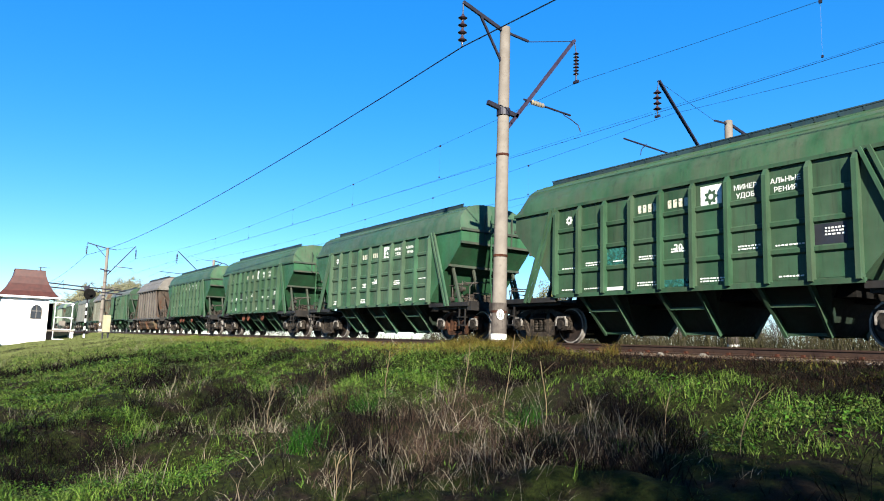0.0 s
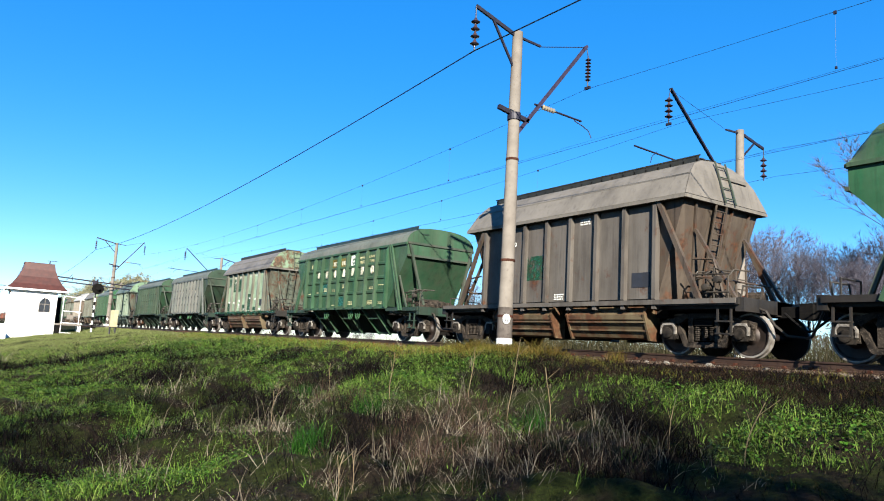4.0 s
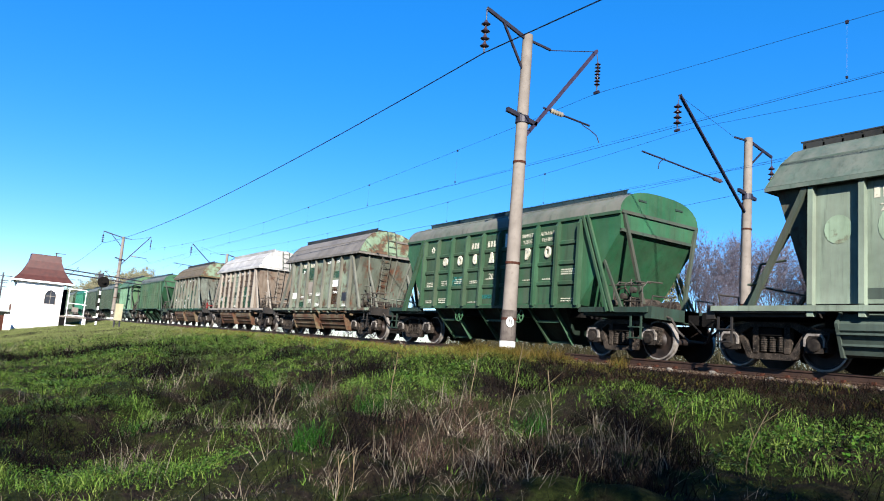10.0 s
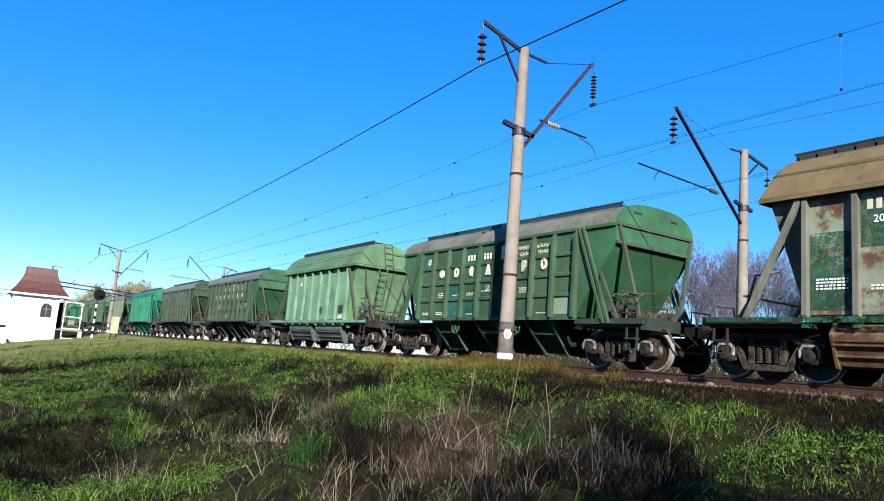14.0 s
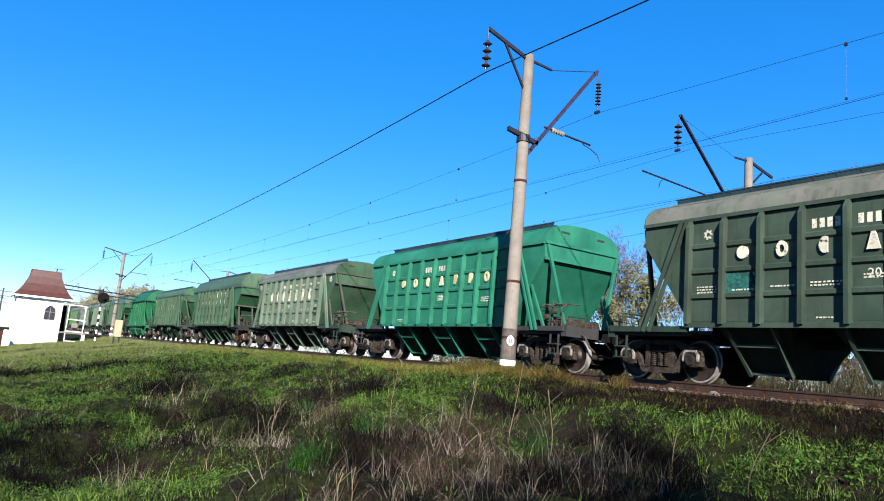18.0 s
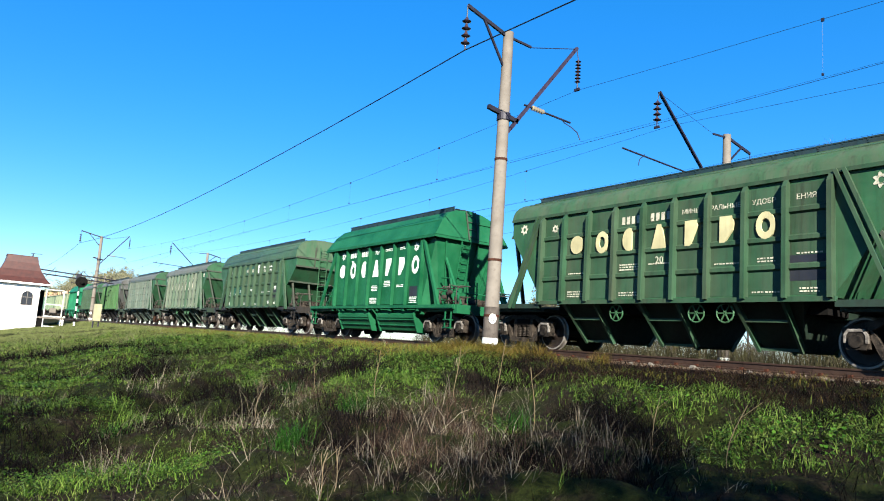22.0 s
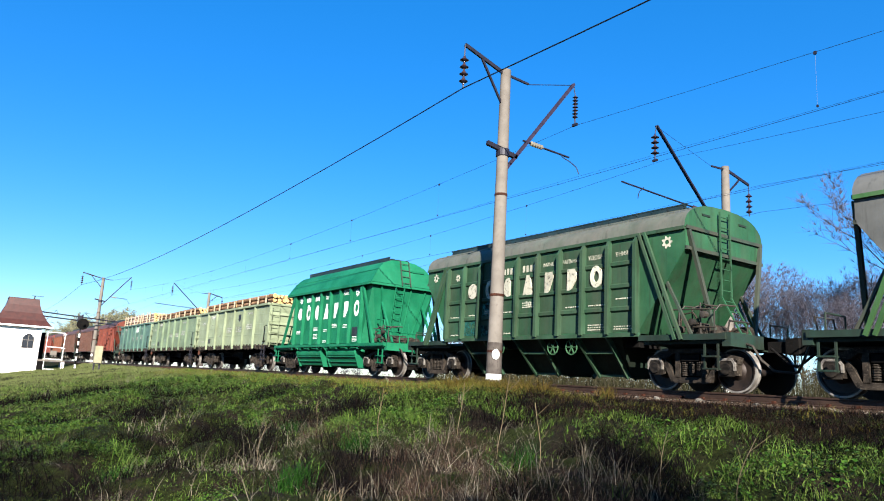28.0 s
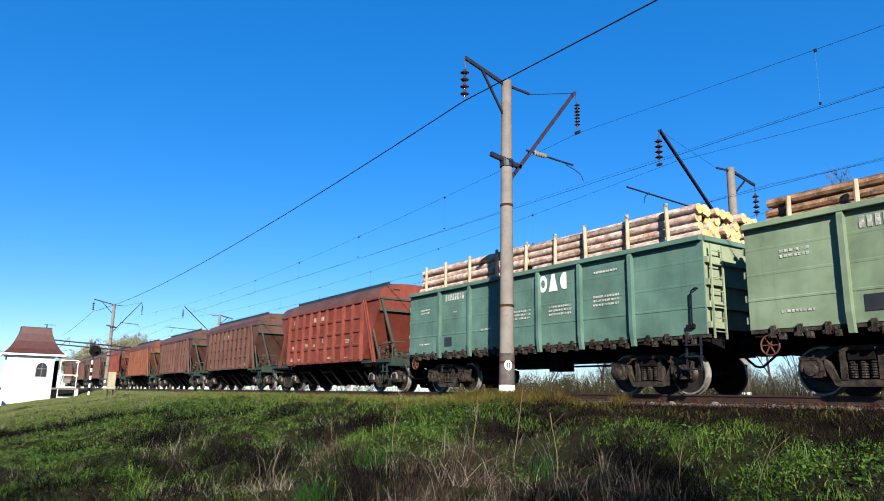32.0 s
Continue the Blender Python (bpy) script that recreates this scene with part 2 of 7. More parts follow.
# axle-box arch: the highlight along it is put into a paler steel
BRIGHT = surface("highlight_pale_steel", "c8c0b6", "6a625a", 9.0, 0.55, 0.3, tone=0.30)
RAIL = surface("rail_steel", "4a342a", "644a3a", 5.0, 0.6, 0.2, metal=0.4)
SLEEPER = surface("weathered_sleeper", "4c3c30", "33281f", 4.0, 0.9, 0.4)
WHITE = surface("stencil_white", "fafaf4", "e6eae4", 5.0, 0.6, 0.1, tone=0.62)
WHITEWASH = surface("white_plaster", "ffffff", "f6f2ea", 1.5, 0.9, 0.15, tone=0.8)
PORCELAIN = surface("brown_glazed_porcelain", "6a5860", "4a3a40", 3.0, 0.15, 0.05)
PORCELAIN_PALE = surface("pale_glazed_insulator", "d8c9a0", "a8a090", 3.0, 0.25, 0.05)
WIRE = surface("weathered_copper_wire", "34343a", "26262b", 3.0, 0.5, 0.05, metal=0.5)
ROOFTILE = surface("brown_metal_tile", "6e3c30", "583026", 3.0, 0.5, 0.2)
CUT = surface("fresh_cut_wood", "f0d29a", "d8ae6c", 5.0, 0.8, 0.3, tone=0.5)
STAKE = surface("peeled_stake", "d9c7ab", "bca787", 4.0, 0.8, 0.3, tone=0.45)
GLASS = surface("dark_window_glass", "50545c", "3c4048", 2.0, 0.12, 0.02)


# ---- ground ----
def smooth(a, b, x):
    q = min(1.0, max(0.0, (x - a) / (b - a)))
    return q * q * (3 - 2 * q)


def ground_z(x, y):
    if y < 1.5:
        z = -1.75
    elif y < 11.0:
        z = -1.75 + 1.51 * (y - 1.5) / 9.5
    elif y < 21.5:
        z = -0.24 + 0.02 * smooth(11, 12.3, y)
    else:
        z = -0.22 - 0.9 * smooth(21.5, 26.0, y)
    if abs(x) < 400 and y < 60:
        k = 1 - smooth(9.2, 11.2, y) if y < 14 else 0.6 * smooth(24, 30, y)
        z += k * (0.20 * noise.noise((x * 0.22, y * 0.35, 3.1)) + (1 - 0.7 * smooth(-20, -34, x)) * (0.24 * noise.noise((x * 0.75, y * 1.2, 7.7)) + 0.11 * noise.noise((x * 1.9, y * 2.5, 1.3))))
        # a narrow rut runs obliquely through the grass
        d = (x + 10.8 + 0.97 * (y - 0.7) + 0.5 * noise.noise((y * 0.5, 2.0, 4.0))) / 1.39
        z += k * smooth(0.0, 2.0, y) * (0.05 * math.exp(-((d + 0.5) / 0.4) ** 2) - 0.17 * math.exp(-(d / 0.3) ** 2))
    return z


def spread(lo, hi, step, far):
    mid = list(np.arange(lo, hi + 1e-6, step))
    left, right, s = [], [], step
    a, b = lo, hi
    while a > -far or b < far:
        s *= 1.35
        a, b = a - s, b + s
        left.insert(0, a)
        right.append(b)
    return left + mid + right


gx = spread(-46, 4, 0.17, 2600)
gy = spread(-0.5, 13, 0.17, 2600)
gv = [(x, y, ground_z(x, y)) for y in gy for x in gx]
nx = len(gx)
gf = [(j * nx + i, j * nx + i + 1, (j + 1) * nx + i + 1, (j + 1) * nx + i) for j in range(len(gy) - 1) for i in range(nx - 1)]


def ground_material():
    m, n, l, b = blank("grassy_earth", 0.95, spec=0.04)
    c = n.new("ShaderNodeTexCoord")
    v = c.outputs["Object"]
    fine = noise_tex(n, l, v, 14.0, 6.0, 0.7)
    mid = noise_tex(n, l, v, 1.9, 5.0)
    broad = noise_tex(n, l, v, 0.28, 4.0)
    grass = mix(n, l, ramp(n, l, fine, 0.3, 0.7), rgb("181c0e"), rgb("465026"))
    dry = mix(n, l, ramp(n, l, fine, 0.3, 0.7), rgb("14110d"), rgb("443a30"))
    col = mix(n, l, ramp(n, l, mid, 0.44, 0.58), grass, dry)
    col = mix(n, l, ramp(n, l, broad, 0.52, 0.62), col, grass)
    # bare brown ballast bed along the rails, with a ragged edge
    s = n.new("ShaderNodeSeparateXYZ")
    l.new(v, s.inputs[0])
    a = n.new("ShaderNodeMath")
    a.operation = "MULTIPLY_ADD"
    l.new(mid, a.inputs[0])
    a.inputs[1].default_value = 2.4
    l.new(s.outputs["Y"], a.inputs[2])
    lo = ramp(n, l, a.outputs[0], 11.6, 12.2)
    e2 = n.new("ShaderNodeMath")
    e2.operation = "LESS_THAN"
    l.new(a.outputs[0], e2.inputs[0])
    e2.inputs[1].default_value = 24.5
    k = n.new("ShaderNodeMath")
    k.operation = "MULTIPLY"
    l.new(lo, k.inputs[0])
    l.new(e2.outputs[0], k.inputs[1])
    stone = mix(n, l, ramp(n, l, fine, 0.35, 0.7), rgb("1c120c"), rgb("4c3224"))
    col = mix(n, l, k.outputs[0], col, stone)
    l.new(col, b.inputs["Base Color"])
    bump(n, l, b, fine, 0.8, 0.05)
    return m


gme = bpy.data.meshes.new("ground")
gme.from_pydata(gv, [], gf)
gme.materials.append(ground_material())
gme.shade_smooth()
ground = tagged(new("ground", gme), "rough autumn meadow of green and dry grass rising to a railway bank", "ground", kind="structure")

# ---- tracks: rails on sleepers ----
RAIL_PTS = [(-0.075, -0.18), (0.075, -0.18), (0.075, -0.165), (0.012, -0.15), (0.012, -0.045), (0.036, -0.035), (0.036, -0.004),
            (0.028, 0.0), (-0.028, 0.0), (-0.036, -0.004), (-0.036, -0.035), (-0.012, -0.045), (-0.012, -0.15), (-0.075, -0.165)]
sleeper_me = Shape().prism_x([(-1.35, -0.33), (1.35, -0.33), (1.35, -0.20), (1.30, -0.18), (-1.30, -0.18), (-1.35, -0.20)], -0.13, 0.13).mesh("sleeper")
plate_me = Shape().box(-0.10, 0.10, -0.93, -0.59, -0.185, -0.168).box(-0.10, 0.10, 0.59, 0.93, -0.185, -0.168).box(-0.03, 0.03, -0.9, -0.82, -0.17, -0.12).box(-0.03, 0.03, 0.82, 0.9, -0.17, -0.12).mesh("fastening")
for ty, nm in ((TRACK_Y, "railway_track"), (TRACK2_Y, "railway_track")):
    tr = tagged(thing(nm, "pair of brown steel rails on weathered sleepers in ballast", "railway track", at=pose(0, ty, 0)), kind="structure")
    for s in (-0.796, 0.796):
        part("rail", Shape().prism_x([(s + p, z) for p, z in RAIL_PTS], -900, 400), RAIL, tr, "brown steel rail with a worn bright head")
    for i in range(120 if ty == TRACK_Y else 40):
        part("sleeper", sleeper_me, SLEEPER, tr, at=pose(4 - i * 0.55, 0, 0, 0, 0, random.uniform(-0.6, 0.6)))
        if ty == TRACK_Y:
            part("rail_fastening", plate_me, RUSTY, tr, at=pose(4 - i * 0.55, 0, 0))
    far = Shape()
    for i in range(300):
        x = 4 - (i + (120 if ty == TRACK_Y else 40)) * 0.55
        far.box(x - 0.13, x + 0.13, -1.35, 1.35, -0.33, -0.18)
    tagged(part("sleepers_far", far, SLEEPER, tr), kind="stuff")


# ---- overhead line ----
def insulator(shape, x, y, z0, n, step, r):
    """A string of n bells hanging down from z0."""
    prof = []
    for i in range(n):
        z = z0 - i * step
        prof += [(z, 0.03), (z - step * 0.35, r * 0.55), (z - step * 0.55, r), (z - step * 0.62, r * 0.9), (z - step * 0.8, 0.03)]
    shape.sweep([(x, y, z) for z, _ in prof] + [(x, y, z0 - n * step)], [q for _, q in prof] + [0.03], 14)
    return z0 - n * step


def pole_material_parts(p, top, base=-1.6):
    sh = Shape().lathe([(base + (top - base) * i / 12, 0.208 - 0.066 * i / 12) for i in range(13)], "z", 20)
    part("post", sh, CONCRETE, p, "tapered round grey concrete post", smooth=True)


FEEDER_OUT = 0.5          # the masts towards the hut have longer feeder arms


def catenary_mast(x, y, side, top=8.62, feeder=True, near=True):
    """Concrete mast. side: +1 where the track lies towards +y."""
    p = thing("catenary_mast", "round concrete railway catenary mast with steel cantilever and insulators" if near else "concrete catenary mast with a steel cantilever beside the far track",
              "mast", "catenary masts", pose(x, y, 0))
    s = side
    pole_material_parts(p, top)
    tip_y, tip_z = (2.66 if near else 3.95) * s, 9.0
    foot_z = 5.78 if near else 5.6
    c = Shape()
    for k in (-0.035, 0.035):
        c.beam((k, 0.15 * s, foot_z), (k, tip_y, tip_z), 0.03, 0.08 if near else 0.07)
    for i in range(9):
        q = (i + 0.5) / 9
        c.box(-0.06, 0.06, 0.15 * s + (tip_y - 0.15 * s) * q - 0.015, 0.15 * s + (tip_y - 0.15 * s) * q + 0.015, foot_z + (tip_z - foot_z) * q - 0.02, foot_z + (tip_z - foot_z) * q + 0.02)
    part("cantilever", c, PURPLE if near else STEEL, p, "inclined purplish-brown steel channel cantilever")
    t = Shape().path([(0, 0.12 * s, top - 0.12), (0, 0.9 * s, top - 0.16), (0, tip_y, tip_z - 0.03)], 0.012 if near else 0.006)
    t.beam((0, 0.12 * s, top - 0.12), (0, 0.85 * s, top - 0.16), 0.05, 0.06)
    part("tie_rod", t, STEEL, p)
    band = Shape().lathe([(6.08, 0.14), (6.08, 0.19), (6.28, 0.188), (6.28, 0.14)], "z", 18)
    band.beam((0, -0.55, 6.35), (0, 0.5, 6.17), 0.10, 0.12)
    part("clamp_bracket", band, STEEL, p)
    for z in (4.95, 2.2, 0.72):
        r = 0.201 - 0.0066 * z
        part("hoop", Shape().lathe([(z, r - 0.03), (z, r + 0.012), (z + 0.06, r + 0.012), (z + 0.06, r - 0.03)], "z", 18), RUSTY, p)
    part("base_band", Shape().lathe([(0.02, 0.17), (0.02, 0.210), (0.17, 0.209), (0.17, 0.17)], "z", 20), WHITE, p, "whitewashed band round the foot")
    part("dark_coat", Shape().lathe([(0.17, 0.17), (0.17, 0.205), (0.98, 0.200), (0.98, 0.17)], "z", 20), surface_dark, p, "worn greyish bitumen coat on the foot")
    if near:
        mark = Shape()
        v = [(-0.10 * math.cos(q * math.pi / 8) - 0.02, -0.243, 0.67 + 0.13 * math.sin(q * math.pi / 8)) for q in range(16)]
        mark.prism([(a, c2) for a, _, c2 in v], -0.219, -0.17)
        part("white_disc", mark, WHITE, p, "round white painted disc", at=pose(0, 0, 0, 0, 0, 66))
        part("disc_bars", Shape().box(-0.055, -0.03, -0.226, -0.214, 0.59, 0.74).box(0.0, 0.025, -0.226, -0.214, 0.59, 0.74), STEEL, p, at=pose(0, 0, 0, 0, 0, 66))
    # suspension of the carrier wire
    ins = Shape()
    zb = insulator(ins, 0, tip_y + 0.08 * s, tip_z - 0.35, 7 if near else 4, 0.105 if near else 0.19, 0.09 if near else 0.14)
    part("hanger", Shape().path([(0, tip_y, tip_z - 0.02), (0, tip_y + 0.08 * s, tip_z - 0.36)], 0.014), STEEL, p)
    part("insulator_string", ins, PORCELAIN, p, "string of dark brown porcelain insulator bells", smooth=True)
    part("clamp", Shape().path([(0, tip_y + 0.08 * s, zb), (0, tip_y + 0.08 * s, 7.70)], 0.02).box(-0.1, 0.1, tip_y + 0.05 * s, tip_y + 0.11 * s, 7.68, 7.76), STEEL, p)
    # registration arm to the contact wire
    if near:
        a0, a1 = (0.72, 6.72), (2.52, 6.64)
    else:
        a0, a1 = (1.5, 6.45), (5.7, 6.62)
    arm = Shape().tube((0, a0[0] * s, a0[1]), (0, a1[0] * s, a1[1]), 0.03, 0.03, 8)
    part("registration_arm", arm, STEEL, p)
    ins = Shape()
    f0, f1 = (0.16, 0.42) if near else (0.02, 0.12)
    bell = []
    for i in range(21):
        q = f0 + (f1 - f0) * i / 20
        bell.append((0, (a0[0] + (a1[0] - a0[0]) * q) * s, a0[1] + (a1[1] - a0[1]) * q))
    ins.sweep(bell, [(0.035, 0.075, 0.07, 0.035)[i % 4] for i in range(21)], 12)
    part("arm_insulator", ins, PORCELAIN_PALE if near else PORCELAIN, p, "glazed insulator on the registration arm")
    e0 = a1[0] - (0.35 if near else 1.1)
    z_e = a1[1] + 0.05
    part("steady_arm", Shape().path([(0, e0 * s, z_e - 0.03), (0.02, (e0 + 0.10) * s, z_e - 0.12), (0.10, (e0 + 0.30) * s, z_e - 0.22), (0.18, (e0 + 0.48) * s, z_e - 0.36), (0.22, (e0 + 0.56) * s, 6.12)], 0.014), STEEL, p)
    # feeder arm on the side away from the track
    fy, fz = (-1.45 - (FEEDER_OUT if x < POLE_X - 1 else 0), 8.92) if near else (-1.5, 8.0)
    fa = Shape().beam((0, -0.1 * s, top - 0.1), (0, fy * s, fz), 0.06, 0.10)
    fa.beam((0, -0.13 * s, top - 1.0), (0, fy * 0.62 * s, top - 0.1 + (fz - top + 0.1) * 0.62), 0.05, 0.06)
    part("feeder_arm", fa, STEEL, p)
    ins = Shape()
    zb = insulator(ins, 0, fy * s, fz - 0.34, 4, 0.205, 0.125)
    part("feeder_insulator", ins, PORCELAIN, p, "hanging string of four glazed insulator bells", smooth=True)
    part("feeder_hanger", Shape().path([(0, fy * s, fz), (0, fy * s, fz - 0.35)], 0.016), STEEL, p)
    part("wire_clamp", Shape().path([(0, fy * s, zb), (0, fy * s, zb - 0.08)], 0.02), STEEL, p)
    # cable strap down the post
    part("earth_cable", Shape().path([(-0.17, -0.05, 6.0), (-0.185, -0.06, 4.0), (-0.2, -0.06, 2.5), (-0.215, -0.05, -0.2)], 0.012), STEEL, p)
    return p


surface_dark = surface("worn_bitumen", "847b74", "5e5650", 3.0, 0.85, 0.4, third="4a4440")
MAST_X = (POLE_X + 64.8, POLE_X, POLE_X - 64.8, POLE_X - 129.6, POLE_X - 194.4)
MAST_Y, MAST2_Y = 11.60, 22.70
for mx in MAST_X:
    catenary_mast(mx, MAST_Y, 1)
    catenary_mast(mx - 0.5, MAST2_Y, -1, 8.4, near=False)


def sagging(y, z_at, sag, r, label, swing=0.0, spans=MAST_X, first=None, out=0.0):
    """One wire from mast to mast."""
    sh, pts = Shape(), []
    for k, (a, b) in enumerate(zip(spans, spans[1:])):
        h = first if first is not None and k == 0 else sag
        for i in range(16 + (k == len(spans) - 2)):
            q = i / 16
            aside = -out * ((1 - q) * (a < POLE_X - 1) + q * (b < POLE_X - 1))
            pts.append((a + (b - a) * q, y + aside + swing * (1 if k % 2 else -1) * (1 - 2 * q), z_at - 4 * h * q * (1 - q)))
    sh.path(pts, r, 6)
    return tagged(part("overhead_wire", sh, WIRE), label, "wire", "overhead wires")


sagging(MAST_Y - 1.45, 7.66, 0.86, 0.016, "thick dark feeder wire hung from mast to mast", first=0.6, out=FEEDER_OUT)
sagging(MAST2_Y + 1.5, 6.85, 0.9, 0.006, "thin feeder wire behind the far track")
sagging(MAST2_Y + 1.5, 7.9, 0.7, 0.005, "thin upper wire behind the far track")
for ty in (TRACK_Y - 0.35, TRACK2_Y):
    sagging(ty, 7.70, 0.88, 0.005, "sagging carrier wire over the track")
    sagging(ty, 6.10, 0.02, 0.0055, "level contact wire over the track", swing=0.25)
    sagging(ty + 0.12, 6.12, 0.06, 0.0028, "second thin contact wire over the track")
    drop = Shape()
    clips = Shape()
    for a, b in zip(MAST_X, MAST_X[1:]):
        for i in range(1, 9):
            q = i / 9
            z = 7.70 - 3.52 * q * (1 - q)
            x = a + (b - a) * q
            drop.tube((x, ty, z), (x, ty, 6.1), 0.002, 0.002, 4, False)
            clips.box(x - 0.03, x + 0.03, ty - 0.02, ty + 0.02, z - 0.05, z + 0.02).box(x - 0.02, x + 0.02, ty - 0.02, ty + 0.02, 6.09, 6.14)
    d = part("dropper_wires", drop, WIRE)
    tagged(d, "thin vertical dropper wires between carrier and contact wire", "wire", kind="stuff")
    tagged(part("wire_clips", clips, STEEL), "small clips on the overhead wires", "clip", kind="stuff")


# ---- crossing keeper's hut ----
def keepers_hut(x, y0, y1):
    w = y1 - y0
    zb, zt = -2.2, 2.56
    h = thing("keepers_hut", "small white plastered crossing keeper's hut with a flared brown hip roof", "building", at=pose(x, y0, 0))
    wall = Shape()
    # front wall with a hole for the arched window, in strips
    wy0, wy1, wz0, wz1 = w - 1.35, w - 0.45, 0.80, 2.0
    wall.box(-0.3, 0, 0, wy0, zb, zt).box(-0.3, 0, wy1, w, zb, zt).box(-0.3, 0, wy0, wy1, zb, wz0).box(-0.3, 0, wy0, wy1, wz1 + 0.12, zt)
    for i in range(8):
        a = math.pi * i / 8
        b = math.pi * (i + 1) / 8
        cy, r = (wy0 + wy1) / 2, (wy1 - wy0) / 2
        ya, yb = cy - r * math.cos(a), cy - r * math.cos(b)
        zt_ = wz1 - 0.36 + r * min(math.sin(a), math.sin(b))
        wall.box(-0.3, 0, ya, yb, zt_, wz1 + 0.121)
    wall.box(-4.2, -3.9, 0, w, zb, zt).box(-3.9, -0.3, 0, 0.3, zb, zt)
    # track side wall with a door
    wall.box(-3.9, -1.9, w - 0.3, w, zb, zt).box(-1.0, -0.3, w - 0.3, w, zb, zt).box(-1.9, -1.0, w - 0.3, w, 2.1, zt).box(-1.9, -1.0, w - 0.3, w, zb, 0.0)
    part("wall", wall, WHITEWASH, h, "thick white plastered walls")
    part("floor_slab", Shape().box(-3.9, -0.3, 0.3, w - 0.3, -0.15, 0.0), CONCRETE, h)
    part("cornice", Shape().box(-4.3, 0.1, -0.1, w + 0.1, zt, zt + 0.14), WHITEWASH, h, "white cornice under the eaves")
    eave = [(-4.75, -0.35), (0.35, -0.35), (0.35, w + 0.72), (-4.75, w + 0.72)]

    def ring(q, z):
        cx, cy = -2.1, w / 2 + 0.18
        return [(cx + (px - cx) * q, cy + (py - cy) * (q * 0.9 + 0.1 * q * q), z) for px, py in eave]
    rf = Shape()
    levels = [ring(1.0, zt + 0.14), ring(1.0, zt + 0.22), ring(0.84, zt + 0.66), ring(0.68, zt + 1.3), ring(0.57, zt + 1.95), ring(0.52, zt + 2.5)]
    v = [p for lv in levels for p in lv]
    f = [(3, 2, 1, 0)] + [(k * 4 + i, k * 4 + (i + 1) % 4, (k + 1) * 4 + (i + 1) % 4, (k + 1) * 4 + i) for k in range(5) for i in range(4)] + [(20, 21, 22, 23)]
    rf.add(v, f)
    roof = part("roof", rf, ROOFTILE, h, "flared red-brown metal tile roof with a flat ridge")
    part("ridge_cap", Shape().box(-3.15, -1.05, w / 2 - 1.0, w / 2 + 1.36, zt + 2.5, zt + 2.58), ROOFTILE, roof)
    part("roof_vent", Shape().tube((-2.1, w * 0.78, zt + 2.3), (-2.1, w * 0.78, zt + 2.95), 0.05, 0.05, 8).beam((-2.1, w * 0.72, zt + 2.92), (-2.1, w * 0.98, zt + 2.92), 0.04, 0.04), STEEL, h, "thin roof aerial")
    for fa in (Shape().box(0.35, 0.40, -0.38, w + 0.75, zt + 0.06, zt + 0.20), Shape().box(-4.8, 0.40, -0.43, -0.38, zt + 0.06, zt + 0.20), Shape().box(-4.8, 0.40, w + 0.75, w + 0.80, zt + 0.06, zt + 0.20)):
        part("fascia_board", fa, WHITEWASH, h, "white fascia board along the eaves")
    win = part("window", Shape().box(-0.12, -0.06, wy0, wy1, wz0, wz0 + 0.06).box(-0.12, -0.06, wy0, wy0 + 0.06, wz0, wz1).box(-0.12, -0.06, wy1 - 0.06, wy1, wz0, wz1).box(-0.12, -0.06, (wy0 + wy1) / 2 - 0.02, (wy0 + wy1) / 2 + 0.02, wz0, wz1 + 0.08).box(-0.12, -0.06, wy0, wy1, 1.5, 1.54), CONCRETE, h, "arched window with white bars")
    part("pane", Shape().box(-0.10, -0.09, wy0, wy1, wz0, wz1 + 0.1), GLASS, win)
    part("door", Shape().box(-1.88, -1.02, w - 0.2, w - 0.14, 0.02, 2.08).box(-1.7, -1.2, w - 0.15, w - 0.13, 1.1, 1.9), RUSTY, h, "brown wooden door onto the landing")
    # landing with a white railing on the track side
    part("landing", Shape().box(-2.4, 0.2, w, w + 2.1, -0.2, -0.05), CONCRETE, h)
    for lx in (-2.3, 0.1):
        part("landing_post", Shape().box(lx - 0.07, lx + 0.07, w + 1.95, w + 2.09, -1.6, -0.2), WHITEWASH, h)
    part("landing_pier", Shape().box(-2.3, 0.1, w, w + 0.5, -1.6, -0.2), UNDER, h)
    # black sheet added to give the doorway its shade
    part("landing_wall", Shape().box(-2.35, -2.2, w, w + 0.55, -0.05, 2.3), UNDER, h, "black sheet standing in for the shaded doorway")
    rails = (w + 0.50, w + 1.85)
    for ry in rails:
        part("railing_post", Shape().box(0.12, 0.18, ry - 0.025, ry + 0.025, -0.9, 2.35 if ry in (rails[0], rails[-1]) else 1.05), WHITEWASH, h)
    for rz in (-0.85, 0.02, 1.05, 2.32):
        part("railing_bar", Shape().box(0.12, 0.18, rails[0], rails[-1] + 0.03, rz - 0.025, rz + 0.025), WHITEWASH, h)
    for rz in (1.0, 2.22):
        part("side_bar", Shape().box(-2.2, 0.12, w + 1.92, w + 1.98, rz - 0.03, rz + 0.03), WHITEWASH, h)
    part("railing_flag_box", Shape().box(-0.02, 0.12, w + 0.9, w + 1.4, 0.35, 0.75), CONCRETE, h)
    return h


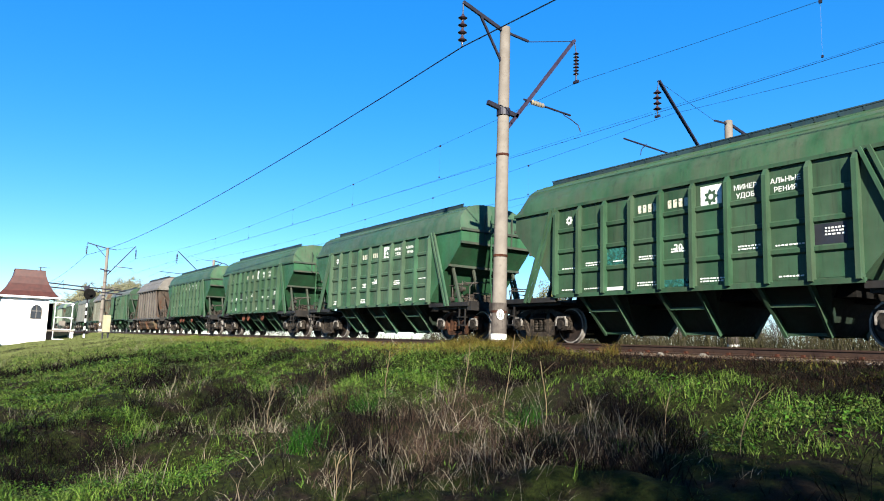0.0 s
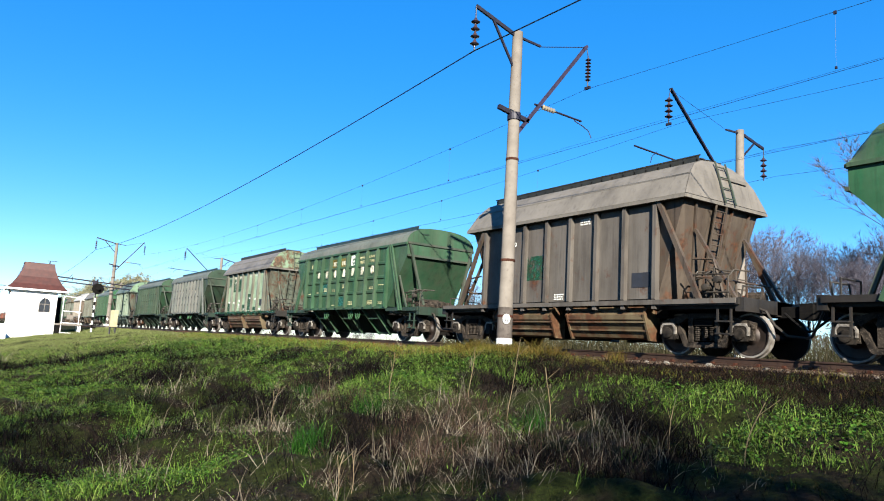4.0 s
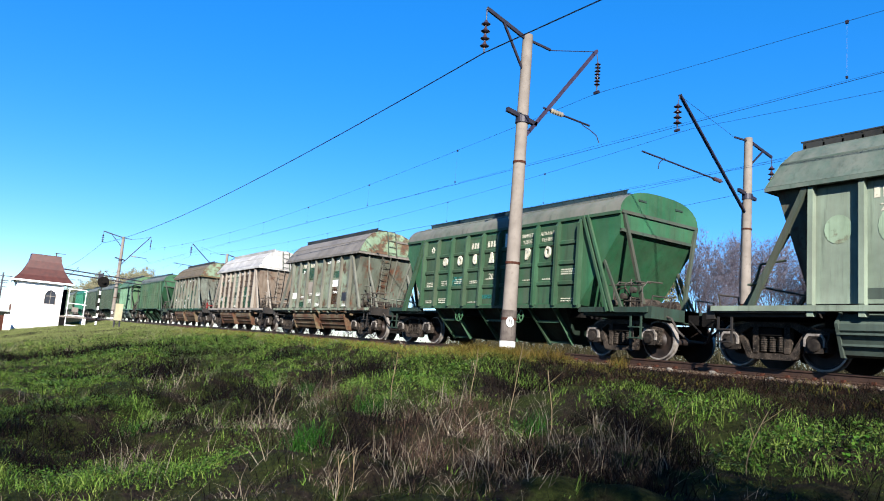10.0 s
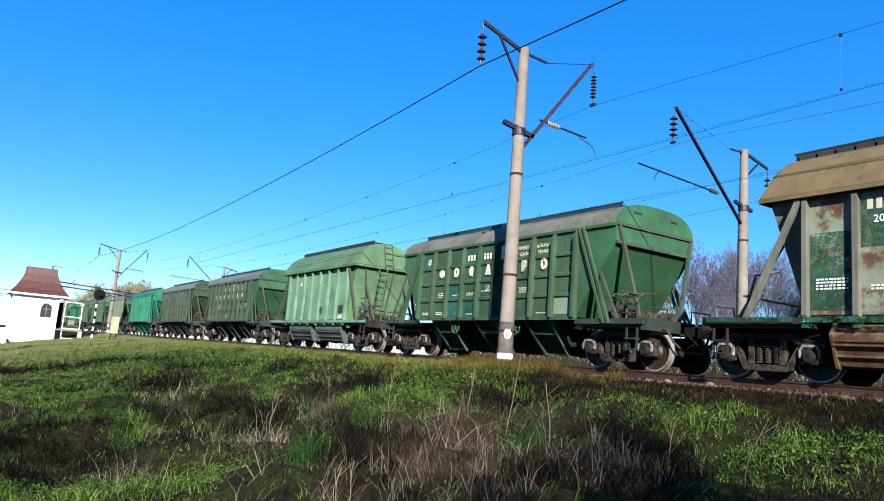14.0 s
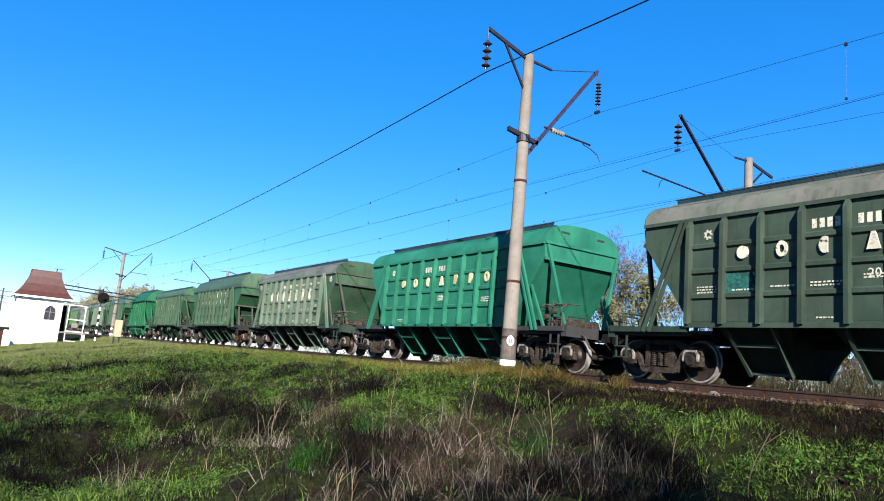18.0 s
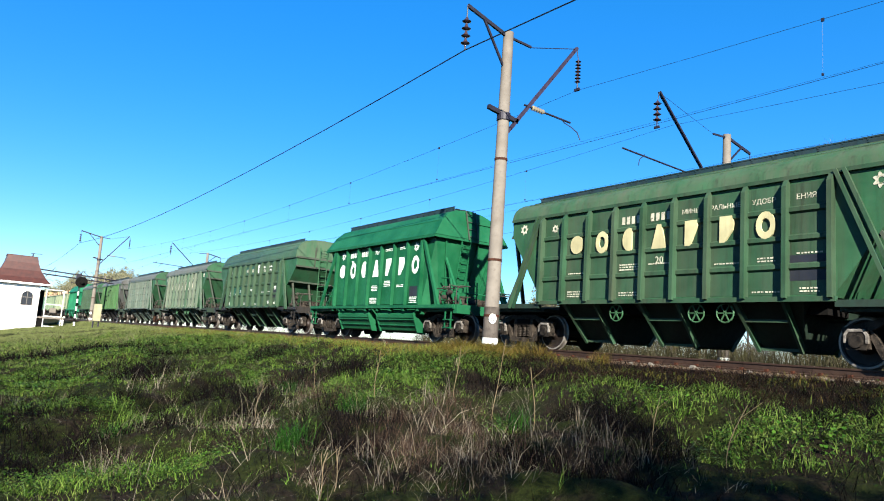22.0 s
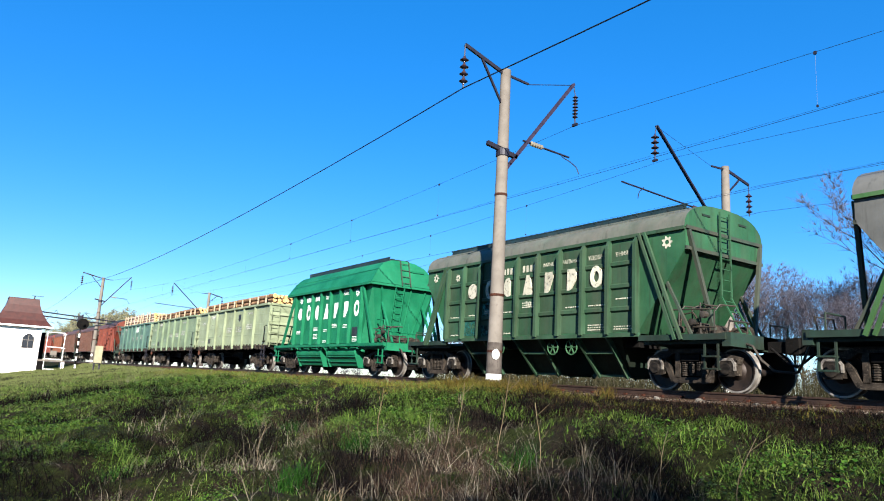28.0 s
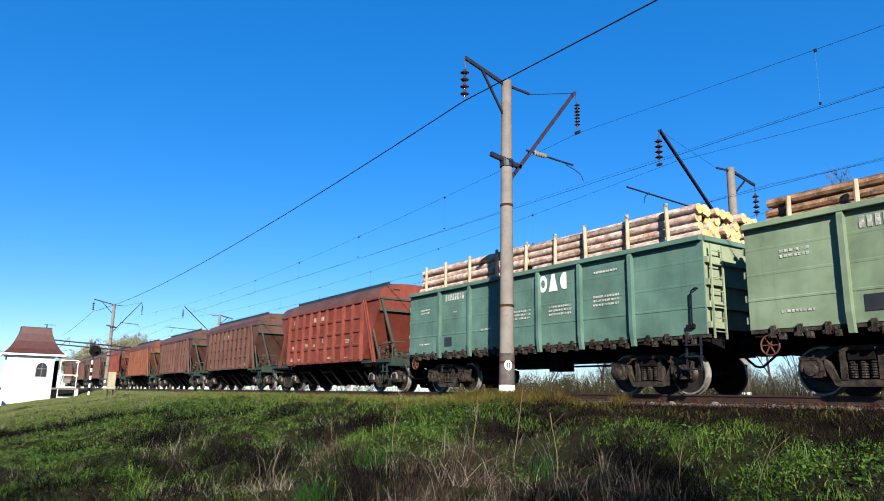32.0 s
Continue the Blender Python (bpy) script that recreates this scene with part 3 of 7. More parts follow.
keepers_hut(-70.0, 2.45, 6.0)
shed = thing("white_shed", "narrow white plastered outhouse with a flat cap beside the hut", "shed", at=pose(-66, -0.35, 0))
part("wall", Shape().box(-1.2, 0, 0.05, 1.15, -2.2, 0.32), WHITEWASH, shed)
part("cap", Shape().box(-1.3, 0.1, -0.05, 1.25, 0.32, 0.45), WHITEWASH, shed)
part("seam", Shape().box(0, 0.02, 0.55, 0.62, -1.8, 0.3), RUSTY, shed)
low = thing("garden_wall", "low white wall with a brown gate between shed and hut", "wall", at=pose(-66.3, 0, 0))
part("wall", Shape().box(-0.2, 0, 0.82, 1.28, -2.2, -0.4).box(-0.2, 0, 1.82, 2.35, -2.2, -0.32), WHITEWASH, low)
part("gate", Shape().box(-0.16, -0.04, 1.28, 1.82, -2.1, -0.42), RUSTY, low, "brown plank gate")

POLE_GREY = surface("weathered_pole_wood", "6e6e7a", "565660", 3.0, 0.9, 0.3)
# level crossing signal and striped post
sg = thing("crossing_signal", "striped crossing post with a round black signal head", "signal", at=pose(-62, 7.95, 0))
for i in range(10):
    part("post_band", Shape().tube((0, 0, -0.9 + i * 0.3), (0, 0, -0.6 + i * 0.3), 0.07, 0.07, 10), WHITE if i % 2 else UNDER, sg)
part("post", Shape().tube((0, 0, 2.1), (0, 0, 3.6), 0.05, 0.05, 10), STEEL, sg)
part("signal_head", Shape().lathe([(0.12, 0.05), (0.12, 0.42), (0.2, 0.44), (0.2, 0.1)], "x", 20, (0, 0.1, 2.85)), UNDER, sg, "round black signal target")
part("lamp_hood", Shape().tube((0.2, 0.1, 2.85), (0.42, 0.1, 2.85), 0.13, 0.13, 12), UNDER, sg)
part("relay_box", Shape().box(-0.1, 0.1, -0.3, 0.0, 3.1, 3.5), STEEL, sg)
cab = thing("relay_cabinet", "pale cream metal relay cabinet on legs beside the track", "cabinet", at=pose(-55, 8.45, 0))
part("cabinet_body", Shape().box(-0.4, 0, -0.24, 0.24, -0.1, 1.1), surface("cream_enamel", "e3dcb8", "cfc79f", 3, 0.6, 0.05), cab)
for yy in (-0.18, 0.18):
    part("leg", Shape().box(-0.3, -0.2, yy - 0.05, yy + 0.05, -0.9, -0.1), STEEL, cab)
gan = thing("crossing_gantry", "thin steel cross-span pipes over the crossing between hut and mast", "gantry", at=pose(-78, 6, 0))
part("pipe", Shape().tube((0, -1.5, 4.6), (0, 8, 4.1), 0.06, 0.06, 8), STEEL, gan)
part("pipe", Shape().tube((0, -1.5, 4.2), (0, 8, 3.75), 0.06, 0.06, 8), STEEL, gan)
part("gantry_post", Shape().tube((0, 7.9, -0.9), (0, 7.9, 4.3), 0.09, 0.07, 8), STEEL, gan)
for px, py, top in ((-88, 1.7, 4.0), (-100, 1.6, 3.7), (-125, 1.36, 3.0)):
    ep = thing("utility_pole", "dark wooden utility pole with crossarms behind the hut", "pole", "utility poles", pose(px, py, 0))
    part("pole", Shape().tube((0, 0, -1.9), (0, 0, top), 0.11, 0.08, 10), POLE_GREY, ep)
    for k in (0.35, 0.85):
        part("crossarm", Shape().beam((0, -0.9, top - k), (0, 0.9, top - k), 0.07, 0.07), POLE_GREY, ep)


# ---- trees ----
def make_tree(seed, height, spread_, leaf=0, twig=420, slender=1.0):
    rng = random.Random(seed)
    trunk, crown, leaves = Shape(), Shape(), Shape()
    tips = []

    def grow(p, d, length, r, depth):
        steps = 3 if depth < 2 else 2
        for i in range(steps):
            d = (d + Vector((rng.uniform(-1, 1), rng.uniform(-1, 1), rng.uniform(-0.2, 0.5))) * 0.22).normalized()
            q = p + d * length / steps
            r2 = r * 0.82
            trunk.tube(p, q, r, r2, 7 if depth < 2 else 4, False)
            p, r = q, r2
            if depth >= 1:
                tips.append((p.copy(), d.copy(), depth))
            if depth < 4 and (i or depth):
                for _ in range(2 if depth < 3 else 1):
                    a = rng.uniform(0, 6.283)
                    side = Vector((math.cos(a), math.sin(a), rng.uniform(0.2, 0.9))).normalized()
                    grow(p, (d * slender + side * spread_).normalized(), length * rng.uniform(0.5, 0.75), r * 0.6, depth + 1)
        if depth < 4:
            grow(p, d, length * 0.6, r * 0.7, depth + 1)

    grow(Vector((0, 0, -0.4)), Vector((0, 0, 1)), height * 0.42, height * 0.011, 0)
    outer = [t for t in tips if t[2] >= 2] or tips
    for _ in range(twig):
        p, d, _k = rng.choice(outer)
        for _ in range(3):
            e2 = (d + Vector((rng.uniform(-1, 1), rng.uniform(-1, 1), rng.uniform(-0.5, 0.9)))).normalized()
            L = rng.uniform(0.25, 0.8) * height / 12
            q = p + e2 * L
            s = e2.cross(Vector((0.3, 0.5, 0.8))).normalized() * 0.007
            crown.add([p - s, p + s, q], [(0, 1, 2)])
            s2 = e2.cross(s).normalized() * 0.007
            crown.add([p - s2, p + s2, q], [(0, 1, 2)])
            for _ in range(leaf):
                c = p + e2 * L * rng.uniform(0.2, 1.1) + Vector((rng.uniform(-1, 1), rng.uniform(-1, 1), rng.uniform(-1, 1))) * 0.15
                u = Vector((rng.uniform(-1, 1), rng.uniform(-1, 1), rng.uniform(-1, 1))).normalized() * rng.uniform(0.04, 0.09)
                w = u.cross(Vector((rng.uniform(-1, 1), rng.uniform(-1, 1), 0.4))).normalized() * u.length * 0.7
                leaves.add([c - u, c + w, c + u, c - w], [(0, 1, 2, 3)])
    return trunk.mesh("trunk", True), crown.mesh("crown"), leaves.mesh("leaves") if leaf else None


TRUNK = surface("grey_bark", "6e686c", "565054", 3.0, 0.95, 0.5)
# bluish lilac: distance haze is put into the twig colours
TWIG = leafy("hazed_bare_twigs", ("6c6874", "868292", "9c98a8", "76727e"))
LEAF_Y = leafy("yellow_green_leaves", ("868a5a", "a09e6e", "b0aa7a", "767a52"), through=0.4, tone=0.45)
LEAF_K = leafy("khaki_autumn_leaves", ("969472", "aca886", "82805c", "a09c7c"), through=0.3, tone=0.62)
LEAF_B = leafy("brown_autumn_leaves", ("7a6648", "8f7a54", "6a6648", "84704e"), through=0.3)
bare = [make_tree(s, 11.0, 0.85, 0, 2400) for s in (11, 12, 13)]
thin = [make_tree(s, 8.0, 0.55, 3, 520, 1.4) for s in (21, 22)]
bush = [make_tree(41, 4.5, 1.3, 0, 1100, 0.6), make_tree(42, 4.5, 1.3, 0, 1100, 0.6), make_tree(43, 4.5, 1.3, 1, 600, 0.6)]
dense = [make_tree(s, 9.0, 1.15, 5, 620, 0.8) for s in (35, 36)]
sparse = [make_tree(s, 9.0, 0.95, 1, 420) for s in (33, 34)]


def plant(kind, x, y, scale, label, leaf_mat=None, name="tree"):
    tr_, cr_, le_ = kind
    z = ground_z(x, y)
    t = thing(name, label, "tree", "trees beyond the railway", Matrix.Translation((x, y, z)) @ Matrix.Rotation(random.uniform(0, 6.28), 4, "Z"))
    for nm, me, ma in (("trunk", tr_, TRUNK), ("crown", cr_, TWIG), ("foliage", le_, leaf_mat)):
        if me is not None:
            part(nm, me, ma, t, at=Matrix.Scale(scale, 4))
    return t


def at_az(az, dist):
    return -dist * math.sin(radians(az)), dist * math.cos(radians(az))


def top_of(kind):
    return max(v.co.z for me in kind if me is not None for v in me.vertices)


def scale_for(kind, dist, el, az):
    """Scale at which a tree's top stands el degrees over the eye."""
    x, y = at_az(az, dist)
    return (dist * math.tan(radians(el)) + EYE_Z - ground_z(x, y)) / top_of(kind)


TREE_WORDS = ("bare grey-brown tree with fine twigs beyond the tracks", "slender young tree with thin yellow-green autumn leaves", "broad tree with dull brown autumn leaves far behind the hut", "low yellow-green bush far behind the hut")
for az, dist, kind, el, lab, lm in (
        (33.5, 58, bare[0], 9.6, 0, None), (31.6, 60, bare[2], 10.0, 0, None), (28.4, 64, bare[0], 9.8, 0, None), (34.6, 54, bare[2], 10.6, 0, None), (24.6, 66, bare[1], 10.2, 0, None), (30.0, 62, bare[1], 9.6, 0, None), (27.0, 56, bare[2], 9.4, 0, None), (37.0, 50, bare[1], 11.0, 0, None),
        (23.4, 60, bare[0], 10.8, 0, None), (19.4, 52, bare[2], 17.5, 0, None), (16.5, 50, bare[1], 17.0, 0, None), (12, 56, bare[0], 14.0, 0, None), (7, 60, bare[2], 13.0, 0, None),
        (43.6, 42, bare[1], 12.6, 0, None), (42.9, 40, thin[0], 7.6, 1, LEAF_Y), (40.8, 44, thin[1], 9.0, 1, LEAF_Y), (48.5, 52, thin[1], 6.5, 1, LEAF_Y), (54, 60, bare[1], 6.0, 0, None),
        (25.0, 47, bare[2], 8.0, 0, None), (35.2, 50, bare[0], 8.0, 0, None),
(89.4, 92, dense[0], 0.9, 3, LEAF_Y), (90.2, 90, dense[1], 1.3, 3, LEAF_Y), (91.0, 92, dense[0], 1.7, 3, LEAF_Y), (91.9, 88, dense[1], 1.6, 3, LEAF_Y), (92.8, 92, dense[0], 1.8, 3, LEAF_Y), (93.8, 90, dense[1], 1.5, 3, LEAF_Y), (94.8, 92, dense[0], 1.6, 3, LEAF_Y)):
    plant(kind, *at_az(az, dist), scale_for(kind, dist, el, az), TREE_WORDS[lab], lm)
for i, (az, el) in enumerate(((84.6, 2.3), (83.8, 2.9), (83.0, 3.3), (82.2, 3.7), (81.4, 4.0), (80.6, 4.3), (79.8, 4.3), (79.0, 3.9), (78.2, 3.4), (77.3, 2.9), (76.4, 2.5), (82.6, 3.0), (80.2, 3.6), (78.6, 3.0))):
    kd = dense[i % 2]
    plant(kd, *at_az(az, 150 + 12 * (i % 4)), scale_for(kd, 150 + 12 * (i % 4), el, az), TREE_WORDS[2], LEAF_K)
for i in range(26):
    az = 12 + i * 1.75 + random.uniform(-0.6, 0.6)
    plant(bush[i % 3], *at_az(az, random.uniform(34, 46) / max(0.72, math.cos(radians(az)))), random.uniform(0.55, 0.95), "scrubby grey bush with few leaves beyond the tracks", LEAF_B, "bush")
for i in range(16):
    az = 62 + i * 1.1
    plant(bush[i % 2], *at_az(az, random.uniform(120, 150)), random.uniform(0.8, 1.2), "scrubby bush with brown leaves far along the line", LEAF_B, "bush")
# a row of thin trees added out of view behind the viewer, to lay broken shade over the near grass
for k, (s, u, top) in enumerate(((-13.0, 12.0, 9.5), (-9.2, 12.0, 7.4), (0.6, 8.5, 3.4), (2.6, 9.5, 5.4), (4.7, 10.0, 3.0), (6.6, 9.5, 5.6))):
    x, y = 0.857 * u + 0.515 * s, -0.515 * u + 0.857 * s
    kd = sparse[k % 2]
    plant(kd, x, y, (top + 0.51 * u + 1.75) / top_of(kd), "unseen tree with thinning brown leaves, added to shade the meadow", LEAF_B)


# ---- meadow plants ----
NG = 0.25
N_X0, N_Y0, N_W, N_H = -80.0, -2.0, 346, 124
FIELD = np.array([[noise.noise(((N_X0 + i * NG) * 0.42, (N_Y0 + j * NG) * 0.62, 1.7)) + 0.5 * noise.noise(((N_X0 + i * NG) * 1.5, (N_Y0 + j * NG) * 1.8, 9.2)) for i in range(N_W)] for j in range(N_H)])
HEIGHT = np.array([[ground_z(N_X0 + i * NG, N_Y0 + j * NG) for i in range(N_W)] for j in range(N_H)])
rs = np.random.RandomState(7)


def sample(grid, x, y):
    fx, fy = np.clip((x - N_X0) / NG, 0, N_W - 1.01), np.clip((y - N_Y0) / NG, 0, N_H - 1.01)
    i, j = fx.astype(int), fy.astype(int)
    u, v = fx - i, fy - j
    return grid[j, i] * (1 - u) * (1 - v) + grid[j, i + 1] * u * (1 - v) + grid[j + 1, i] * (1 - u) * v + grid[j + 1, i + 1] * u * v


def fast_mesh(name, verts, tris, material):
    me = bpy.data.meshes.new(name)
    me.vertices.add(len(verts))
    me.vertices.foreach_set("co", verts.astype(np.float32).ravel())
    me.loops.add(tris.size)
    me.loops.foreach_set("vertex_index", tris.astype(np.int32).ravel())
    me.polygons.add(len(tris))
    me.polygons.foreach_set("loop_start", np.arange(0, tris.size, 3, dtype=np.int32))
    me.materials.append(material)
    me.update(calc_edges=True)
    return me


def blades(name, label, x, y, h, w, lean, material, category="grass"):
    """Bent three-triangle blades rooted at x, y."""
    n = len(x)
    z = sample(HEIGHT, x, y) - 0.01
    a = rs.uniform(0, 2 * np.pi, n)
    b = rs.uniform(0, 2 * np.pi, n)
    l = lean * rs.uniform(0.2, 1.0, n) * h
    root = np.stack([x, y, z], 1)
    side = np.stack([np.cos(a), np.sin(a), np.zeros(n)], 1) * (w / 2)[:, None]
    mid = root + np.stack([np.cos(b) * l * 0.35, np.sin(b) * l * 0.35, h * 0.6], 1)
    tip = root + np.stack([np.cos(b) * l, np.sin(b) * l, h], 1)
    v = np.stack([root - side, root + side, mid + side * 0.7, mid - side * 0.7, tip], 1).reshape(-1, 3)
    k = np.arange(n)[:, None] * 5
    t = np.concatenate([k + np.array([[0, 1, 2]]), k + np.array([[0, 2, 3]]), k + np.array([[3, 2, 4]])], 0)
    return tagged(new(name, fast_mesh(name, v, t, material)), label, category, kind="stuff")


def scattered(n, x0=-44.0, x1=2.5, y0=-1.9, y1=11.9, fall=10.0, power=1.15):
    x, y = rs.uniform(x0, x1, n), rs.uniform(y0, y1, n)
    d = np.hypot(x, y)
    az = np.degrees(np.arctan2(-x, y))
    keep = (d > 5.2) & (az > 9) & (az < 104) & (rs.uniform(0, 1, n) < np.minimum(1, (fall / d) ** power))
    return x[keep], y[keep]


def tufted(x, y, k, r):
    """k blades round each place."""
    x, y = np.repeat(x, k), np.repeat(y, k)
    return x + rs.normal(0, r, len(x)), y + rs.normal(0, r, len(y))


def in_clumps(x, y, clumps):
    out = np.zeros(len(x))
    for cx, cy, r in clumps:
        out = np.maximum(out, np.exp(-(((x - cx) / r) ** 2 + ((y - cy) / (r * 0.7)) ** 2)))
    return out


# patches of one growth: centre, half width across and half depth up the slope
FRESH = [(-18.8, 1.9, 1.52, 2.15), (-21.7, 1.6, 1.05, 1.22), (-13.2, 1.6, 1.18, 0.65), (-8.6, 2.8, 0.44, 0.66), (-8.5, 1.2, 0.9, 0.76), (-8, 2.1, 0.53, 0.66), (-10, 5.4, 0.41, 1.3), (-11.8, 7.4, 0.62, 2.49), (-15, 5.5, 0.39, 1.04), (-14.5, 9.4, 0.84, 1.91), (-12.4, 8.6, 0.73, 1.14), (-13.2, 2.5, 0.43, 0.7), (-19.3, 7.5, 1, 1.43), (-11.7, 5.8, 0.42, 0.7), (-12.1, 2.5, 0.4, 0.71), (-27.3, 6.2, 4.51, 4.48)]
LEAFY = [(-2.5, 7.1, 0.5, 0.4), (-3.1, 7.5, 0.45, 0.4), (-2.2, 8.0, 0.35, 0.35), (-4.4, 7, 0.45, 0.53), (-4.3, 7.6, 0.32, 0.49), (-6.2, 7.9, 0.34, 0.51), (-5.5, 7.7, 0.29, 0.4), (-3.4, 6.6, 0.41, 0.48), (-4.1, 6.2, 0.27, 0.37), (-3.7, 7.8, 0.21, 0.57), (-7.3, 7.7, 0.2, 0.46), (-7, 5.9, 0.17, 0.4), (-9.9, 5.4, 0.36, 0.96), (-14.7, 5.5, 0.28, 0.81), (-11.6, 7, 0.44, 1.55), (-3.8, 6.9, 0.34, 0.38), (-12.2, 8.5, 0.48, 0.92), (-6.5, 7.5, 0.18, 0.34)]
# dead weeds, and shaded spots put in as blackish growth
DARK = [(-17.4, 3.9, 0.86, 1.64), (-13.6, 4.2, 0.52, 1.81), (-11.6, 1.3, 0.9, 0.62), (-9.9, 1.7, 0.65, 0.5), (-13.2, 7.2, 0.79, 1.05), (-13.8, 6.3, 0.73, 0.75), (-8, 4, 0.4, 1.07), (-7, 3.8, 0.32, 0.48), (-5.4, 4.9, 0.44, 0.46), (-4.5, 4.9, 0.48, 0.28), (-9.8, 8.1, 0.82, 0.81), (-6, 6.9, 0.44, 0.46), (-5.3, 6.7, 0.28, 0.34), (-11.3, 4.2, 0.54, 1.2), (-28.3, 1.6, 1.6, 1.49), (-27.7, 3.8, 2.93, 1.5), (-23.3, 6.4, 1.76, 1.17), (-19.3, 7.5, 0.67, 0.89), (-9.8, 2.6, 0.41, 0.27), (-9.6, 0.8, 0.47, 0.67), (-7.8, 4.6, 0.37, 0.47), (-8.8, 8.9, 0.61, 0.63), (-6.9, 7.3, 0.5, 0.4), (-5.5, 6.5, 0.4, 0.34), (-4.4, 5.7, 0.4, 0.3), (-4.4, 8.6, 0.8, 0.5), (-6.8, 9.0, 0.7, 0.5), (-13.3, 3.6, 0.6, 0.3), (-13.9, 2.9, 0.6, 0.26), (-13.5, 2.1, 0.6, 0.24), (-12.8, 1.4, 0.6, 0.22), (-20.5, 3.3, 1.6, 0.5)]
STRAW = [(-14.5, 3.7, 0.48, 1.45), (-10.1, 3.3, 0.51, 0.9), (-10.9, 2.6, 0.45, 0.79), (-9.2, 3.6, 0.4, 0.94), (-6.6, 3.5, 0.36, 0.72), (-6.1, 3.8, 0.35, 0.57), (-5.2, 5.6, 0.46, 0.69), (-4.3, 5.4, 0.34, 0.48), (-9.1, 6.3, 0.32, 1.33), (-6, 4.8, 0.44, 0.63), (-8.5, 5, 0.44, 0.65), (-6.6, 3, 0.29, 0.42), (-5.6, 4.1, 0.39, 0.39), (-9, 1.8, 0.29, 0.8), (-6, 6.2, 0.28, 0.6), (-5.1, 4.5, 0.27, 0.33), (-5.6, 5.7, 0.5, 0.5), (-5.2, 5.9, 0.4, 0.4)]
BRUSH = [(-7.6, 5.1, 0.48, 1.59), (-5.8, 4.5, 0.33, 0.77), (-7.9, 5.9, 0.36, 1.12), (-10.2, 4.9, 0.64, 0.96), (-7.3, 4.2, 0.27, 0.52), (-6.2, 5.4, 0.33, 0.55), (-6.1, 4, 0.24, 0.65), (-13.5, 5.8, 0.59, 0.8), (-4.8, 5.6, 0.36, 0.42)]


def in_patches(x, y, patches):
    """1 inside a patch with a ragged edge, 0 outside."""
    out = np.zeros(len(x))
    rag = 0.45 * sample(FIELD2, x, y)
    for cx, cy, a, b in patches:
        d = math.hypot(cx, cy)
        u, v = ((x - cx) * cy - (y - cy) * cx) / (d * a), ((x - cx) * cx + (y - cy) * cy) / (d * b)
        out = np.maximum(out, np.clip(1.6 - 1.1 * (u * u + v * v) + rag, 0, 1))
    return out


def within(patches, per):
    """Random places in patches, per of them on each square metre."""
    xs, ys = [], []
    for cx, cy, a, b in patches:
        d = math.hypot(cx, cy)
        m = int(per * a * b * 4 * min(1, (9 / d) ** 1.1))
        u, v = rs.normal(0, 0.55, m) * a, rs.normal(0, 0.55, m) * b
        xs.append(cx + (u * cy + v * cx) / d)
        ys.append(cy + (-u * cx + v * cy) / d)
    x, y = np.concatenate(xs), np.concatenate(ys)
    keep = (np.hypot(x, y) > 4.6) & (y < 11.0)
    return x[keep], y[keep]


GRASS_G = leafy("fresh_grass", ("2c4414", "527628", "88b048", "36561a", "a8c060", "5e8c32"), 0.5, 0.15, 0.35)
GRASS_S = leafy("dull_turf", ("22301a", "3c4c22", "5a5c34", "2a3418", "6a6244", "48502a"), 0.7, 0.1, 0.20)
GRASS_D = leafy("dry_grass", ("8a7c68", "c4b49a", "e8dec8", "70645a", "aaa18c"), 0.7, 0.1, 0.24)
GRASS_B = leafy("dead_weeds_and_shade", ("1c1616", "2e2426", "453638", "1a1612", "6a5650"), 0.85, 0.05, 0.055)
GRASS_W = leafy("brown_brush", ("5c463c", "846a5a", "a88c78", "4a3a32", "6e564a"), 0.85, 0.05, 0.16)
GRASS_R = leafy("shade_dark_brown_weeds", ("3a2a1c", "5c4530", "86683f", "33301c", "7a5444", "3c4020"), 0.8, 0.05, 0.05)
GRASS_F = leafy("pale_green_turf", ("7d8a4c", "98a264", "6a7840", "aeb07c"), 0.7, 0.1, 0.34)
GRASS_T = leafy("deep_green_grass", ("24501c", "366a24", "4c8430", "1e441a"), 0.5, 0.15, 0.24)
GRASS_M = leafy("ochre_weeds", ("8a7030", "a8904a", "6a5a28", "7d7a34", "54441e"), 0.7, 0.12, 0.22)
GRASS_Y = leafy("yellowing_grass", ("7c8a34", "9c9a44", "b8a654", "5c7028"), 0.6, 0.12, 0.22)
LEAVES_G = leafy("broad_green_leaves", ("3c7020", "5c9630", "8cc44c", "2c5818", "b0cc68", "406c20"), 0.45, 0.2, 0.20)
LEAVES_S = leafy("small_dull_leaves", ("2c4418", "4c6a24", "6c8434", "3a4a1c", "7c7a40"), 0.55, 0.15, 0.28)
REED_O = leafy("olive_reeds", ("6a6a44", "84805a", "4c5030", "98906c", "5c5a3c"), 0.8, 0.1, 0.17)
REED = leafy("dry_reeds", ("8a8068", "a39a80", "6f6754", "b3a88a", "5f5a48", "6f7048"), 0.8, 0.1, 0.12)

FIELD2 = np.array([[noise.noise(((N_X0 + i * NG) * 0.8, (N_Y0 + j * NG) * 1.0, 21.7)) + 0.7 * noise.noise(((N_X0 + i * NG) * 1.9, (N_Y0 + j * NG) * 2.1, 5.2)) for i in range(N_W)] for j in range(N_H)])


